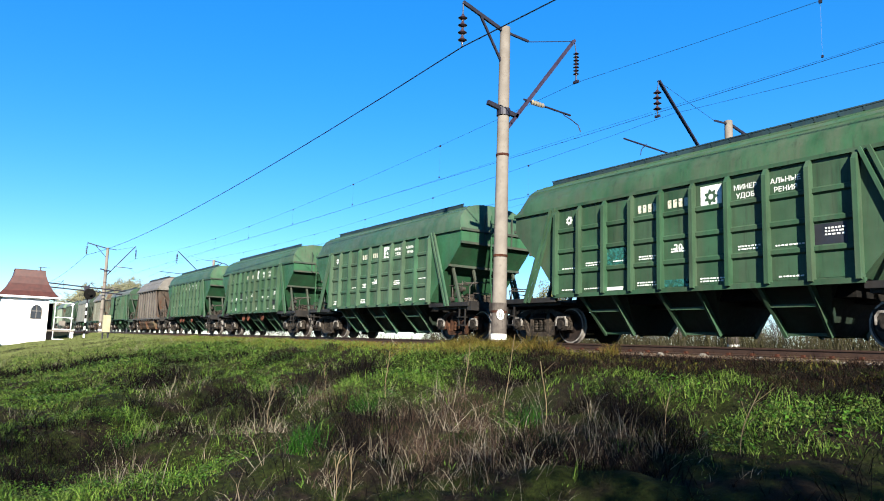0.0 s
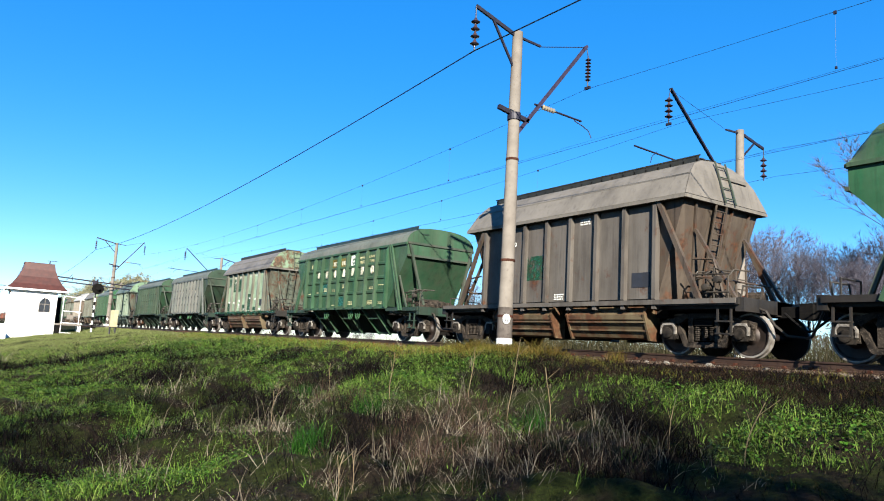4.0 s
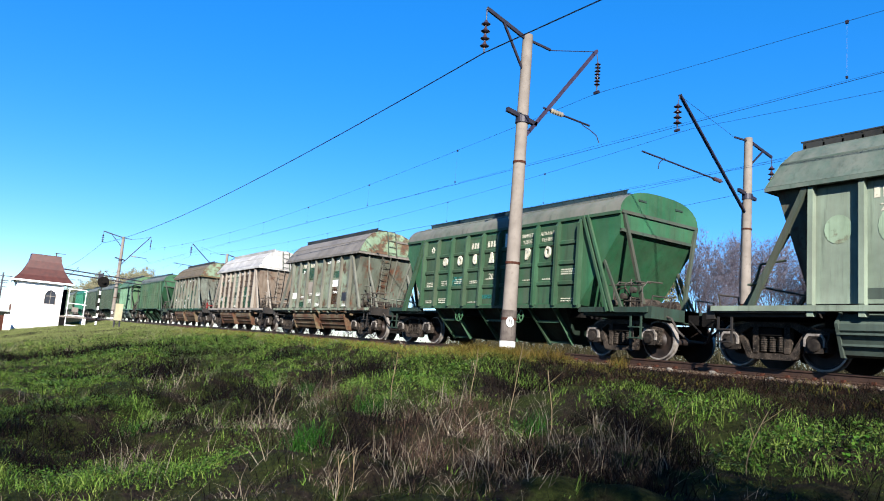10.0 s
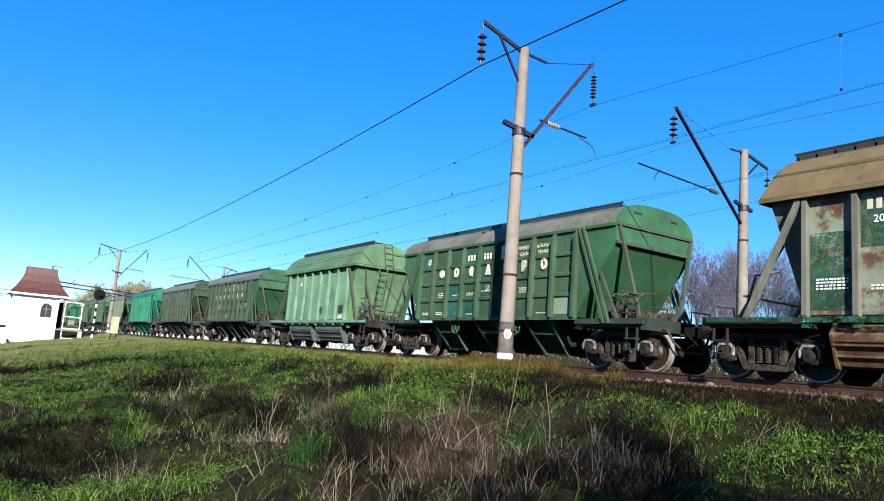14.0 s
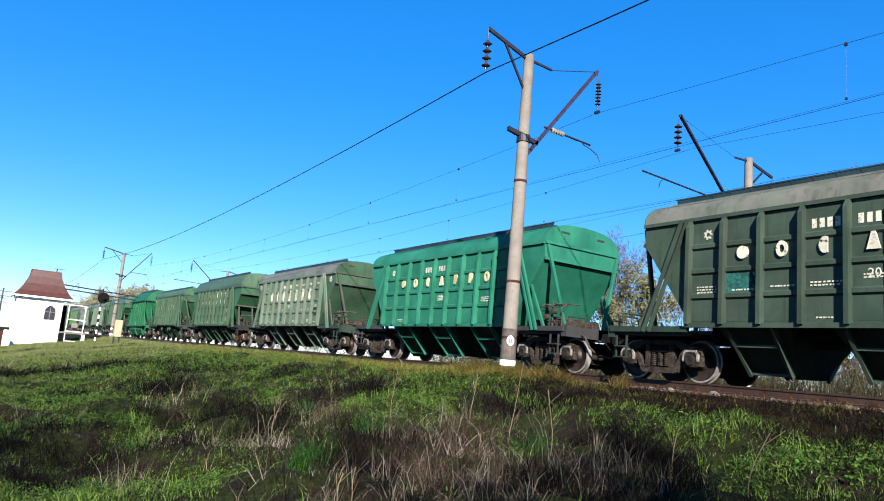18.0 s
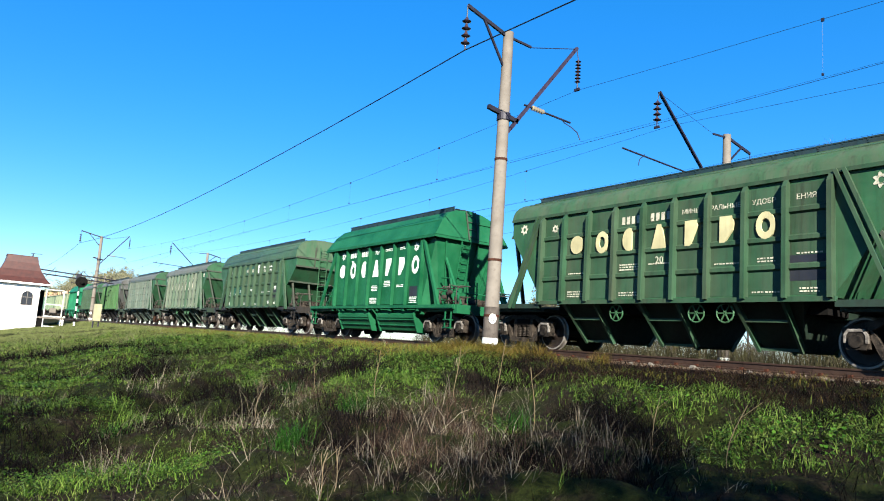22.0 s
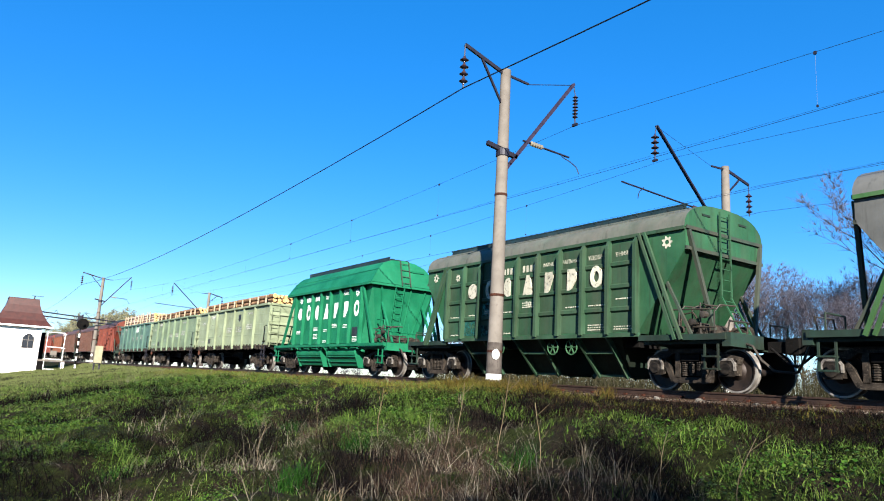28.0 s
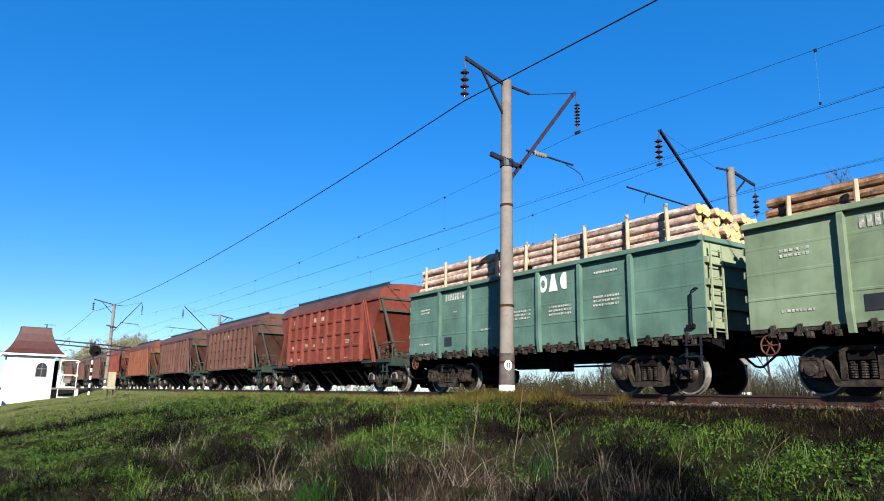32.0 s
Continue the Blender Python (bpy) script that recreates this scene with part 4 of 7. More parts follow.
def kinds(x, y):
    """How likely fresh green, dull, bleached and dead growth are at each place."""
    f, f2 = sample(FIELD, x, y), sample(FIELD2, x, y)
    fresh, dark, straw = np.maximum(in_patches(x, y, FRESH), 0.6 * in_patches(x, y, LEAFY)), in_patches(x, y, DARK), in_patches(x, y, STRAW + BRUSH)
    far = np.clip((-x - 17) / 8, 0, 1)
    bare = (1 - 0.75 * dark) * (1 - 0.65 * straw)
    worn = np.clip((x + 10.5) / 2.5, 0, 1)          # thin growth near the bank
    green = ((0.20 + 0.42 * np.clip(f2 + 0.6 * f, 0, 1)) * (1 - 0.82 * worn) + 0.65 * fresh + 0.12 * far) * bare
    dull = 0.7 + 0.4 * f - 0.4 * fresh - 0.3 * dark - 0.1 * worn
    tan_ = 0.04 + 0.16 * np.clip(-f2, 0, 1) + 0.20 * straw - 0.12 * fresh - 0.2 * dark
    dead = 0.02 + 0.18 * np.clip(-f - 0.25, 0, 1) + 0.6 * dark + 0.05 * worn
    return np.clip(green, 0, 1), np.clip(dull, 0.03, 1), np.clip(tan_, 0.004, 1), np.clip(dead, 0, 1)


def meadow(name, label, n, which, k, r, h0, h1, w0, w1, lean, material, category="grass"):
    x, y = scattered(n)
    p = kinds(x, y)[which]
    edge = np.where(x > -13, np.where(x > -10.5, 8.35, 8.9), 11.2) + 0.6 * sample(FIELD, x, y)
    ok = (y < edge) & (rs.uniform(0, 1, len(x)) < p)
    m = ok.sum()
    # hummocks: growth stands higher in some places
    scale = np.repeat((0.35 + 2.0 * rs.uniform(0, 1, m) ** 2.5) * (1 + 1.0 * np.clip(sample(FIELD2, x[ok], y[ok]) * (1 if which < 2 else -1), -0.5, 1)), k)
    far = np.repeat(np.clip(np.hypot(x[ok], y[ok]) / 12, 1, 2.6), k)
    x, y = tufted(x[ok], y[ok], k, r)
    m = len(x)
    blades(name, label, x, y, rs.uniform(h0, h1, m) * scale, rs.uniform(w0, w1, m) * far, lean, material, category)


def leaves(name, label, x, y, lo, hi, s0, s1, material):
    """Small kite-shaped leaves at every slant, lo to hi over the ground."""
    n = len(x)
    z = sample(HEIGHT, x, y) + rs.uniform(lo, hi, n)
    s = rs.uniform(s0, s1, n) * np.clip(np.hypot(x, y) / 11, 1, 2.4)
    a = rs.uniform(0, 6.283, n)
    u = np.stack([np.cos(a), np.sin(a), rs.uniform(-0.7, 0.7, n)], 1) * s[:, None]
    w = np.stack([-np.sin(a), np.cos(a), rs.uniform(-0.7, 0.7, n)], 1) * (s * 0.75)[:, None]
    c = np.stack([x, y, z], 1)
    v = np.stack([c - u, c - u * 0.2 + w, c + u, c - u * 0.2 - w], 1).reshape(-1, 3)
    k = np.arange(n)[:, None] * 4
    t = np.concatenate([k + np.array([[0, 1, 2]]), k + np.array([[0, 2, 3]])], 0)
    return tagged(new(name, fast_mesh(name, v, t, material)), label, "weeds", kind="stuff")


meadow("meadow_grass", "short fresh green grass growing in uneven tufts", 150000, 0, 7, 0.04, 0.02, 0.09, 0.005, 0.011, 1.2, GRASS_G)
meadow("dull_turf", "low dull turf of old grass between the tufts", 80000, 1, 6, 0.06, 0.015, 0.06, 0.005, 0.011, 1.6, GRASS_S)
meadow("dry_meadow_grass", "bleached dry grass standing in tangled tufts", 34000, 2, 8, 0.06, 0.05, 0.17, 0.004, 0.008, 2.0, GRASS_D)
meadow("dead_weeds_and_shade", "dark tangles of dead weeds, some put in as shade in the grass", 34000, 3, 8, 0.07, 0.05, 0.26, 0.004, 0.010, 1.4, GRASS_B, "weeds")
x, y = scattered(150000)
p = kinds(x, y)[0]
ok = (y < 9.6) & (rs.uniform(0, 1, len(x)) < (0.26 - 0.23 * np.clip((x + 10.5) / 2.5, 0, 1)) * (1 - 0.6 * in_patches(x, y, DARK)) + p)
x, y = tufted(x[ok], y[ok], 2, 0.03)
leaves("low_weeds", "low small-leaved weeds woven into the turf", x, y, 0.02, 0.10, 0.007, 0.018, LEAVES_S)
x, y = rs.uniform(-79, -20, 110000), rs.uniform(-1.95, 11.0, 110000)
ok = rs.uniform(0, 1, len(x)) < np.clip((-x - 19) / 16, 0, 1) * (1 - 0.85 * in_patches(x, y, DARK))
x, y = x[ok], y[ok]
n = len(x)
blades("far_grass", "short yellow-green grass towards the hut", x, y, rs.uniform(0.05, 0.15, n), rs.uniform(0.4, 0.75, n) * np.clip(-x / 1500, 0.016, 0.05), 1.2, GRASS_F)
TUFTS = [(-8.0, 3.4), (-10.9, 2.1), (-8.3, 3.7), (-7.0, 6.1), (-13.0, 5.6), (-9.2, 4.9)]
n = 160 * len(TUFTS)
ax, ay = np.array(TUFTS).repeat(160, 0).T
blades("grass_tufts", "deep green tufts of long grass in the meadow", ax + rs.normal(0, 0.11, n), ay + rs.normal(0, 0.09, n), rs.uniform(0.1, 0.34, n), rs.uniform(0.007, 0.013, n), 1.1, GRASS_T)
x, y = within(STRAW, 100)
x, y = tufted(x[::6], y[::6], 6, 0.07)
n = len(x)
blades("pale_straw", "thin pale straw scattered over the turf", x[::2], y[::2], rs.uniform(0.05, 0.16, len(x[::2])), rs.uniform(0.003, 0.007, len(x[::2])), 2.4, GRASS_D)
blades("straw_mat", "matted bleached straw lying over the turf", x, y, rs.uniform(0.04, 0.17, n), rs.uniform(0.003, 0.007, n), 2.6, GRASS_W)
x, y = within(STRAW, 30)
x, y = tufted(x[::5], y[::5], 5, 0.04)
n = len(x)
blades("tussock_grass", "tall bleached stalks of dead grass", x, y, rs.uniform(0.15, 0.62, n) * rs.uniform(0.5, 1.0, n), rs.uniform(0.004, 0.010, n), 0.9, GRASS_D)
x, y = within(BRUSH, 230)
x, y = tufted(x[::9], y[::9], 9, 0.06)
n = len(x)
blades("brown_brush", "reddish-brown brushy stems of withered weeds", x, y, rs.uniform(0.08, 0.42, n) * rs.uniform(0.5, 1.0, n), rs.uniform(0.003, 0.007, n), 1.2, GRASS_W, "weeds")
# near-black stems hold the shade of the hollows in their colour
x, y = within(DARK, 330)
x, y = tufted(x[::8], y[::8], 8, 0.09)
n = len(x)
blades("shade_thickets", "blackish weed thickets put in for the shade of the hollows", x, y, rs.uniform(0.10, 0.46, n) * rs.uniform(0.4, 1.0, n), rs.uniform(0.004, 0.011, n) * np.clip(np.hypot(x, y) / 10, 1, 3), 1.5, GRASS_B, "weeds")
x, y = within(FRESH, 200)
x, y = tufted(x, y, 3, 0.05)
leaves("fresh_leaves", "fresh green seedlings and clover in the turf", x, y, 0.03, 0.12, 0.006, 0.017, LEAVES_G)
x, y = within(LEAFY, 80)
x, y = tufted(x, y, 4, 0.035)
leaves("green_weeds", "low broad-leaved green weeds in lush patches", x, y, 0.02, 0.17, 0.008, 0.027, LEAVES_G)
# the bank below the ballast: brown weeds with gaps, green and yellow grass between them
x, y = scattered(190000, -15.5, 2.5, 8.2, 12.2, 12.0, 0.6)
f, f2 = sample(FIELD, x, y), sample(FIELD2, x, y)
edge = np.clip((11.15 + 0.4 * f2 - y) / 0.7, 0, 1) * np.clip((y - 8.0 - 0.6 * f) / 0.6, 0, 1)
def in_tufts(ok, k, r):
    """Roots for k blades round one in k of the chosen places, and each tuft's own size."""
    xs, ys = x[ok][::k], y[ok][::k]
    size = np.repeat(rs.uniform(0.35, 1.5, len(xs)), k)
    xs, ys = tufted(xs, ys, k, r)
    return xs, ys, size


# brown and dead weeds, toned further down in place of tree shade
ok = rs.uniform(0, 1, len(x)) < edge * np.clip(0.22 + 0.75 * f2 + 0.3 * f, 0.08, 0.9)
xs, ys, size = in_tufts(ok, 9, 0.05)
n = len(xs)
blades("bank_weeds", "brown withered weeds on the railway bank, darkened in place of shade", xs, ys, rs.uniform(0.03, 0.15, n) * size, rs.uniform(0.004, 0.010, n), 1.9, GRASS_R, "weeds")
ok = rs.uniform(0, 1, len(x)) < edge * np.clip(0.04 - 0.35 * f2 - 0.3 * (y - 9.0), 0.004, 0.5)
n = ok.sum()
blades("bank_green", "green grass between the weeds of the bank", x[ok], y[ok], rs.uniform(0.04, 0.17, n), rs.uniform(0.006, 0.013, n), 1.1, GRASS_G)
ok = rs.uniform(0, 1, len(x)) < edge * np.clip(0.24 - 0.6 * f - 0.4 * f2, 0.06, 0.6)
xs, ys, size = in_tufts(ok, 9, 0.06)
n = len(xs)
blades("bank_thicket", "dead weeds on the railway bank, with shade put into their dark colour", xs, ys, rs.uniform(0.04, 0.17, n) * size, rs.uniform(0.004, 0.010, n), 1.8, GRASS_B, "weeds")
ok = rs.uniform(0, 1, len(x)) < edge * np.clip(0.10 + 0.25 * f2, 0.0, 0.3)
xs, ys, size = in_tufts(ok, 7, 0.08)
n = len(xs)
blades("bank_straw", "thin grey-brown straw tangled over the bank", xs, ys, rs.uniform(0.03, 0.14, n) * size, rs.uniform(0.003, 0.007, n), 2.4, GRASS_W, "weeds")
ok = rs.uniform(0, 1, len(x)) < edge * np.clip(-0.02 + 0.30 * f - 0.2 * f2, 0.004, 0.4)
leaves("bank_leaves", "small green weeds scattered over the bank", x[ok], y[ok], 0.02, 0.12, 0.008, 0.02, LEAVES_S)
x, y = scattered(70000, -44, 2.5, 9.4, 12.0, 14.0, 0.5)
f = sample(FIELD, x, y)
ok = rs.uniform(0, 1, len(x)) < np.clip(np.where(x > -13, 0.06, 0.6) + 0.4 * f + in_clumps(x, y, [(-13.6, 10.6, 1.3), (-15.2, 10.8, 1.2), (-10.4, 10.2, 0.8)]), 0, 1) * np.where((y > 11.2) & (x > -13), 0.05, np.where(y > 11.3, 0.35, 1))
n = ok.sum()
blades("bank_grass", "yellowing grass along the shoulder of the bank", x[ok], y[ok], rs.uniform(0.05, 0.17, n) * (1 + 1.3 * in_clumps(x[ok], y[ok], [(-13.6, 10.8, 1.2), (-15.2, 11.0, 1.0)])), rs.uniform(0.006, 0.012, n), 0.9, GRASS_Y)
k = 5200
at = rs.randint(0, 26, k)
bx = np.concatenate([rs.normal(-13.2, 0.6, 12), rs.normal(-15.0, 0.5, 8), rs.normal(-11.8, 0.7, 6)])
by = np.concatenate([rs.normal(10.8, 0.25, 12), rs.normal(10.95, 0.2, 8), rs.normal(10.7, 0.2, 6)])
x, y = bx[at] + rs.normal(0, 0.11, k), by[at] + rs.normal(0, 0.09, k)
blades("mast_foot_weeds", "tall ochre weeds in clumps round the foot of the mast", x, y, rs.uniform(0.08, 0.5, k) * rs.uniform(0.4, 1, 26)[at], rs.uniform(0.008, 0.018, k), 1.0, GRASS_M, "weeds")
# reeds and rough growth beyond the second track
x, y = rs.uniform(-75, 16, 60000), rs.uniform(22.0, 29.0, 60000)
ok = rs.uniform(0, 1, 60000) < np.where(x > -34, 1.0, 0.35)
x, y = x[ok], y[ok]
n = len(x)
k = rs.uniform(0, 1, 34000)
xr, yr = rs.uniform(-38, 12, 34000), rs.uniform(22.3, 27.5, 34000)
tall = rs.uniform(1.1, 2.4, 34000) * np.clip((xr + 38) / 6, 0.2, 1) * (0.8 + 0.25 * np.sin(xr * 1.7) * np.sin(xr * 0.6 + 1))
blades("tall_reeds", "tall olive and straw reeds on the far side of the tracks", xr, yr, tall, rs.uniform(0.010, 0.024, 34000), 0.7, REED_O, "reeds")
v = blades("dry_reeds", "grey-yellow dry reeds beyond the second track", x, y, rs.uniform(0.3, 1.2, n), rs.uniform(0.008, 0.020, n), 0.9, REED, "reeds")


# ---- dry stalks that stand by themselves ----
STALK = surface("dry_stalk", "b8a688", "8f7c62", 4.0, 0.9, 0.2)
for sx, sy, sh_, lean in ((-7.55, 6.2, 1.15, 0.22), (-8.6, 6.3, 0.85, 0.1), (-9.4, 5.4, 0.7, 0.05), (-6.6, 6.1, 0.8, -0.1), (-10.3, 3.9, 0.55, 0.2), (-4.9, 6.2, 0.7, 0.1), (-5.9, 2.9, 0.45, 0.12), (-6.1, 3.15, 0.45, 0.08), (-12.0, 5.6, 0.6, 0.0), (-3.9, 6.0, 0.6, 0.2)):
    st = thing("dry_stalk", "single tall dry weed stalk with bent side twigs", "weed", "dry stalks", pose(sx, sy, ground_z(sx, sy) - 0.02))
    pts = [Vector((lean * (q / 5) ** 1.6, 0.018 * math.sin(q * 1.1 + sx), sh_ * q / 5)) for q in range(6)]
    part("stem", Shape().path(pts, 0.0044, 5), STALK, st)
    for q in (2, 3, 4):
        d = Vector((0.12 * (-1) ** q + 0.06, 0.05 * (q - 3), 0.16))
        part("twig", Shape().path([pts[q], pts[q] + d * 0.6, pts[q] + d], 0.0026, 4), STALK, st)

# ---- stones ----
PALE_ROCK = surface("pale_limestone", "b9b2a6", "8f877b", 9.0, 0.9, 0.5)
GRIT = leafy("ballast_stones", ("4a382c", "6e5644", "94806c", "54402f", "c0b4a4"), 0.9)


def lump(r, seed):
    rng = random.Random(seed)
    bm = bmesh.new()
    bmesh.ops.create_icosphere(bm, subdivisions=2, radius=r)
    for q in bm.verts:
        q.co *= 1 + 0.35 * noise.noise(q.co * (2.2 / r) + Vector((seed, 0, 0)))
        q.co.z *= 0.62
    me = bpy.data.meshes.new("rock")
    bm.to_mesh(me)
    bm.free()
    me.materials.append(None)
    return me


rocks = [lump(0.1, s) for s in (1, 2, 3)]
for i, (az, yy, s) in enumerate(((35.4, 11.75, 0.85), (38.5, 11.8, 0.7), (40.0, 11.9, 0.55), (48.4, 12.0, 0.5), (46.2, 11.5, 0.45), (31.5, 11.8, 0.6), (61.0, 11.9, 0.6))):
    xx = -yy * math.tan(radians(az))
    r = part("rock", rocks[i % 3], PALE_ROCK, at=Matrix.Translation((xx, yy, ground_z(xx, yy) + 0.035 * s)) @ Matrix.Rotation(i * 1.3, 4, "Z") @ Matrix.Scale(s, 4))
    tagged(r, "pale limestone lump on the ballast shoulder", "rock", "pale stones")
n = 14000
x, y = rs.uniform(-40, 3, n), rs.uniform(11.2, 13.9, n)
c = np.stack([x, y, sample(HEIGHT, x, np.minimum(y, 28)) + 0.005], 1)
s = rs.uniform(0.012, 0.04, n)
corner = np.array([(1, 0, 0), (-0.5, 0.87, 0), (-0.5, -0.87, 0), (0, 0, 1)])
v = (c[:, None, :] + corner[None] * s[:, None, None] * rs.uniform(0.6, 1.3, (n, 4, 1))).reshape(-1, 3)
k = np.arange(n)[:, None] * 4
t = np.concatenate([k + np.array([q]) for q in ((0, 1, 3), (1, 2, 3), (2, 0, 3))], 0)
tagged(new("ballast_stones", fast_mesh("ballast_stones", v, t, GRIT)), "loose brown ballast stones along the rails", "gravel", kind="stuff")


# ---- wagons: x runs forward, -y is the side towards the meadow, z = 0 the rail top ----
MESH = {}


def cached(key, make, smooth=False):
    if key not in MESH:
        MESH[key] = make().mesh(key.split(":")[0], smooth)
    return MESH[key]


def wheelset_mesh():
    if "wheelset" in MESH:
        return MESH["wheelset"]
    sh = Shape()
    sh.tube((0, -1.05, 0), (0, 1.05, 0), 0.085, 0.085, 12)
    for s in (-1, 1):
        pr = [(0.64, 0.16), (0.66, 0.40), (0.655, 0.505), (0.685, 0.508), (0.70, 0.482), (0.79, 0.4785), (0.795, 0.44), (0.785, 0.405), (0.755, 0.39), (0.735, 0.21), (0.78, 0.16), (0.83, 0.15), (0.84, 0.09)]
        sh.lathe([(a * s, r) for a, r in (pr if s > 0 else pr[::-1])][::s] if s > 0 else [(a * s, r) for a, r in pr[::-1]], "y", 32)
    me = sh.mesh("wheelset", True)
    me.materials.append(TREAD)
    for p in me.polygons:
        rs = [math.hypot(me.vertices[i].co.x, me.vertices[i].co.z) for i in p.vertices]
        if min(rs) > 0.43:
            p.material_index = 1
    MESH["wheelset"] = me
    return me


def bogie_meshes():
    side = []
    for s in (-1, 1):
        y0, y1 = (s * 1.10, s * 0.94) if s < 0 else (0.94, 1.10)
        sh = Shape()
        # cast frame: pedestal arches, top chord, columns, lower chord
        sh.prism([(-1.18, 0.60), (-1.02, 0.66), (-0.62, 0.72), (-0.45, 0.83), (0.45, 0.83), (0.62, 0.72), (1.02, 0.66), (1.18, 0.60), (1.20, 0.74), (0.72, 0.86), (0.5, 0.93), (-0.5, 0.93), (-0.72, 0.86), (-1.20, 0.74)], y0, y1)
        sh.prism([(-0.78, 0.72), (-0.66, 0.70), (-0.42, 0.30), (0.42, 0.30), (0.66, 0.70), (0.78, 0.72), (0.52, 0.20), (0.44, 0.17), (-0.44, 0.17), (-0.52, 0.20)][::-1], y0, y1)
        for c in (-0.34, 0.34):
            sh.box(c - 0.06, c + 0.06, y0, y1, 0.28, 0.84)
        for c in (-0.925, 0.925):
            sh.box(c - 0.23, c - 0.17, y0, y1, 0.36, 0.68).box(c + 0.17, c + 0.23, y0, y1, 0.36, 0.68)
        side.append(sh)
    rings = [(0.33 + i * 0.046 + a, r) for i in range(7) for a, r in ((0, 0.055), (0.005, 0.085), (0.024, 0.085), (0.03, 0.055))]
    spring = Shape().sweep([(0, 0, z) for z, _ in rings], [r for _, r in rings], 9)
    bolster = Shape().prism_x([(-1.12, 0.66), (-0.9, 0.55), (0.9, 0.55), (1.12, 0.66), (1.12, 0.80), (0.6, 0.95), (-0.6, 0.95), (-1.12, 0.80)], -0.24, 0.24)
    bolster.tube((0, 0, 0.9), (0, 0, 1.05), 0.2, 0.2, 14)
    brake = Shape()
    for s in (-1, 1):
        brake.beam((s * 0.38, -0.95, 0.36), (s * 0.38, 0.95, 0.36), 0.09, 0.12)
        for w in (-0.79, 0.79):
            brake.prism([(s * 0.41, 0.30), (s * 0.445, 0.36), (s * 0.46, 0.56), (s * 0.40, 0.56)] if s > 0 else [(-0.40, 0.56), (-0.46, 0.56), (-0.445, 0.36), (-0.41, 0.30)], w - 0.05, w + 0.05)
            brake.beam((s * 0.38, w, 0.5), (s * 0.28, w, 0.82), 0.04, 0.04)
    box = Shape().prism([(-0.16, 0.34), (0.16, 0.34), (0.18, 0.42), (0.18, 0.58), (0.13, 0.66), (-0.13, 0.66), (-0.18, 0.58), (-0.18, 0.42)], -1.15, -0.92)
    box.lathe([(-1.20, 0.09), (-1.195, 0.12), (-1.15, 0.13), (-1.14, 0.1)][::1], "y", 14, (0, 0, 0.49))
    box.box(-0.2, 0.2, -1.13, -0.95, 0.64, 0.70)
    own = len(box.f)
    # arch over the box, painted pale as its highlight
    box.prism([(-0.21, 0.46), (-0.17, 0.46), (-0.17, 0.60), (-0.12, 0.67), (0.12, 0.67), (0.17, 0.60), (0.17, 0.46), (0.21, 0.46), (0.21, 0.62), (0.14, 0.72), (-0.14, 0.72), (-0.21, 0.62)], -1.165, -1.10)
    return side, spring, bolster, brake, box, own


def bogie(parent, xc, cast, box_mat, box_mesh="axle_box"):
    if "bogie_side:0" not in MESH:
        side, spring, bolster, brake, box, own = bogie_meshes()
        MESH["bogie_side:0"], MESH["bogie_side:1"] = side[0].mesh("side_frame"), side[1].mesh("side_frame")
        MESH["spring"], MESH["bolster"], MESH["brake"], MESH["axle_box"] = spring.mesh("spring", True), bolster.mesh("bolster"), brake.mesh("brake_rigging"), box.mesh("axle_box")
        MESH["axle_box_dull"] = box.mesh("axle_box")
        MESH["axle_box"].materials.append(BRIGHT)
        for p in MESH["axle_box"].polygons[own:]:
            p.material_index = 1
    b = part("bogie", MESH["bolster"], UNDER, parent, "two-axle cast steel bogie", at=pose(xc, 0, 0))
    part("side_frame", MESH["bogie_side:0"], cast, b)
    part("side_frame", MESH["bogie_side:1"], cast, b)
    for x in (-0.19, 0.0, 0.19):
        for yy in (-1.02, 1.02):
            part("spring", MESH["spring"], cast, b, at=pose(x, yy, 0))
    part("brake_rigging", MESH["brake"], UNDER, b)
    sets = []
    for x in (-0.925, 0.925):
        part("axle_box", MESH[box_mesh], box_mat, b, at=pose(x, 0, 0))
        part("axle_box", MESH[box_mesh], box_mat, b, at=pose(x, 0, 0, 0, 0, 180))
        w = part("wheelset", wheelset_mesh(), WHEEL, b, "steel wheel pair with bright worn treads", at=pose(x, 0, 0.4785))
        sets.append((w, x))
    return sets


def coupler(parent, half, mat=UNDER):
    def make():
        out = []
        for s in (-1, 1):
            sh = Shape()
            out.append(sh)
            sh.box(min(s * (half - 0.95), s * (half - 0.25)), max(s * (half - 0.95), s * (half - 0.25)), -0.13, 0.13, 0.90, 1.14)
            sh.prism_z([(s * (half - 0.3), -0.22 * s), (s * half, -0.25 * s), (s * (half + 0.1), -0.05 * s), (s * (half - 0.02), 0.05 * s), (s * (half + 0.06), 0.2 * s), (s * (half - 0.3), 0.22 * s)], 0.86, 1.2)
            pts = [(s * (half - 0.55), -0.35, 0.98), (s * (half - 0.3), -0.38, 0.78), (s * (half - 0.1), -0.4, 0.62), (s * half, -0.38, 0.60)]
            sh.path(pts, 0.028, 7)
        return out
    pieces("coupler", "coupler:%.2f" % half, make, mat, parent, "black automatic coupler with a brake hose")


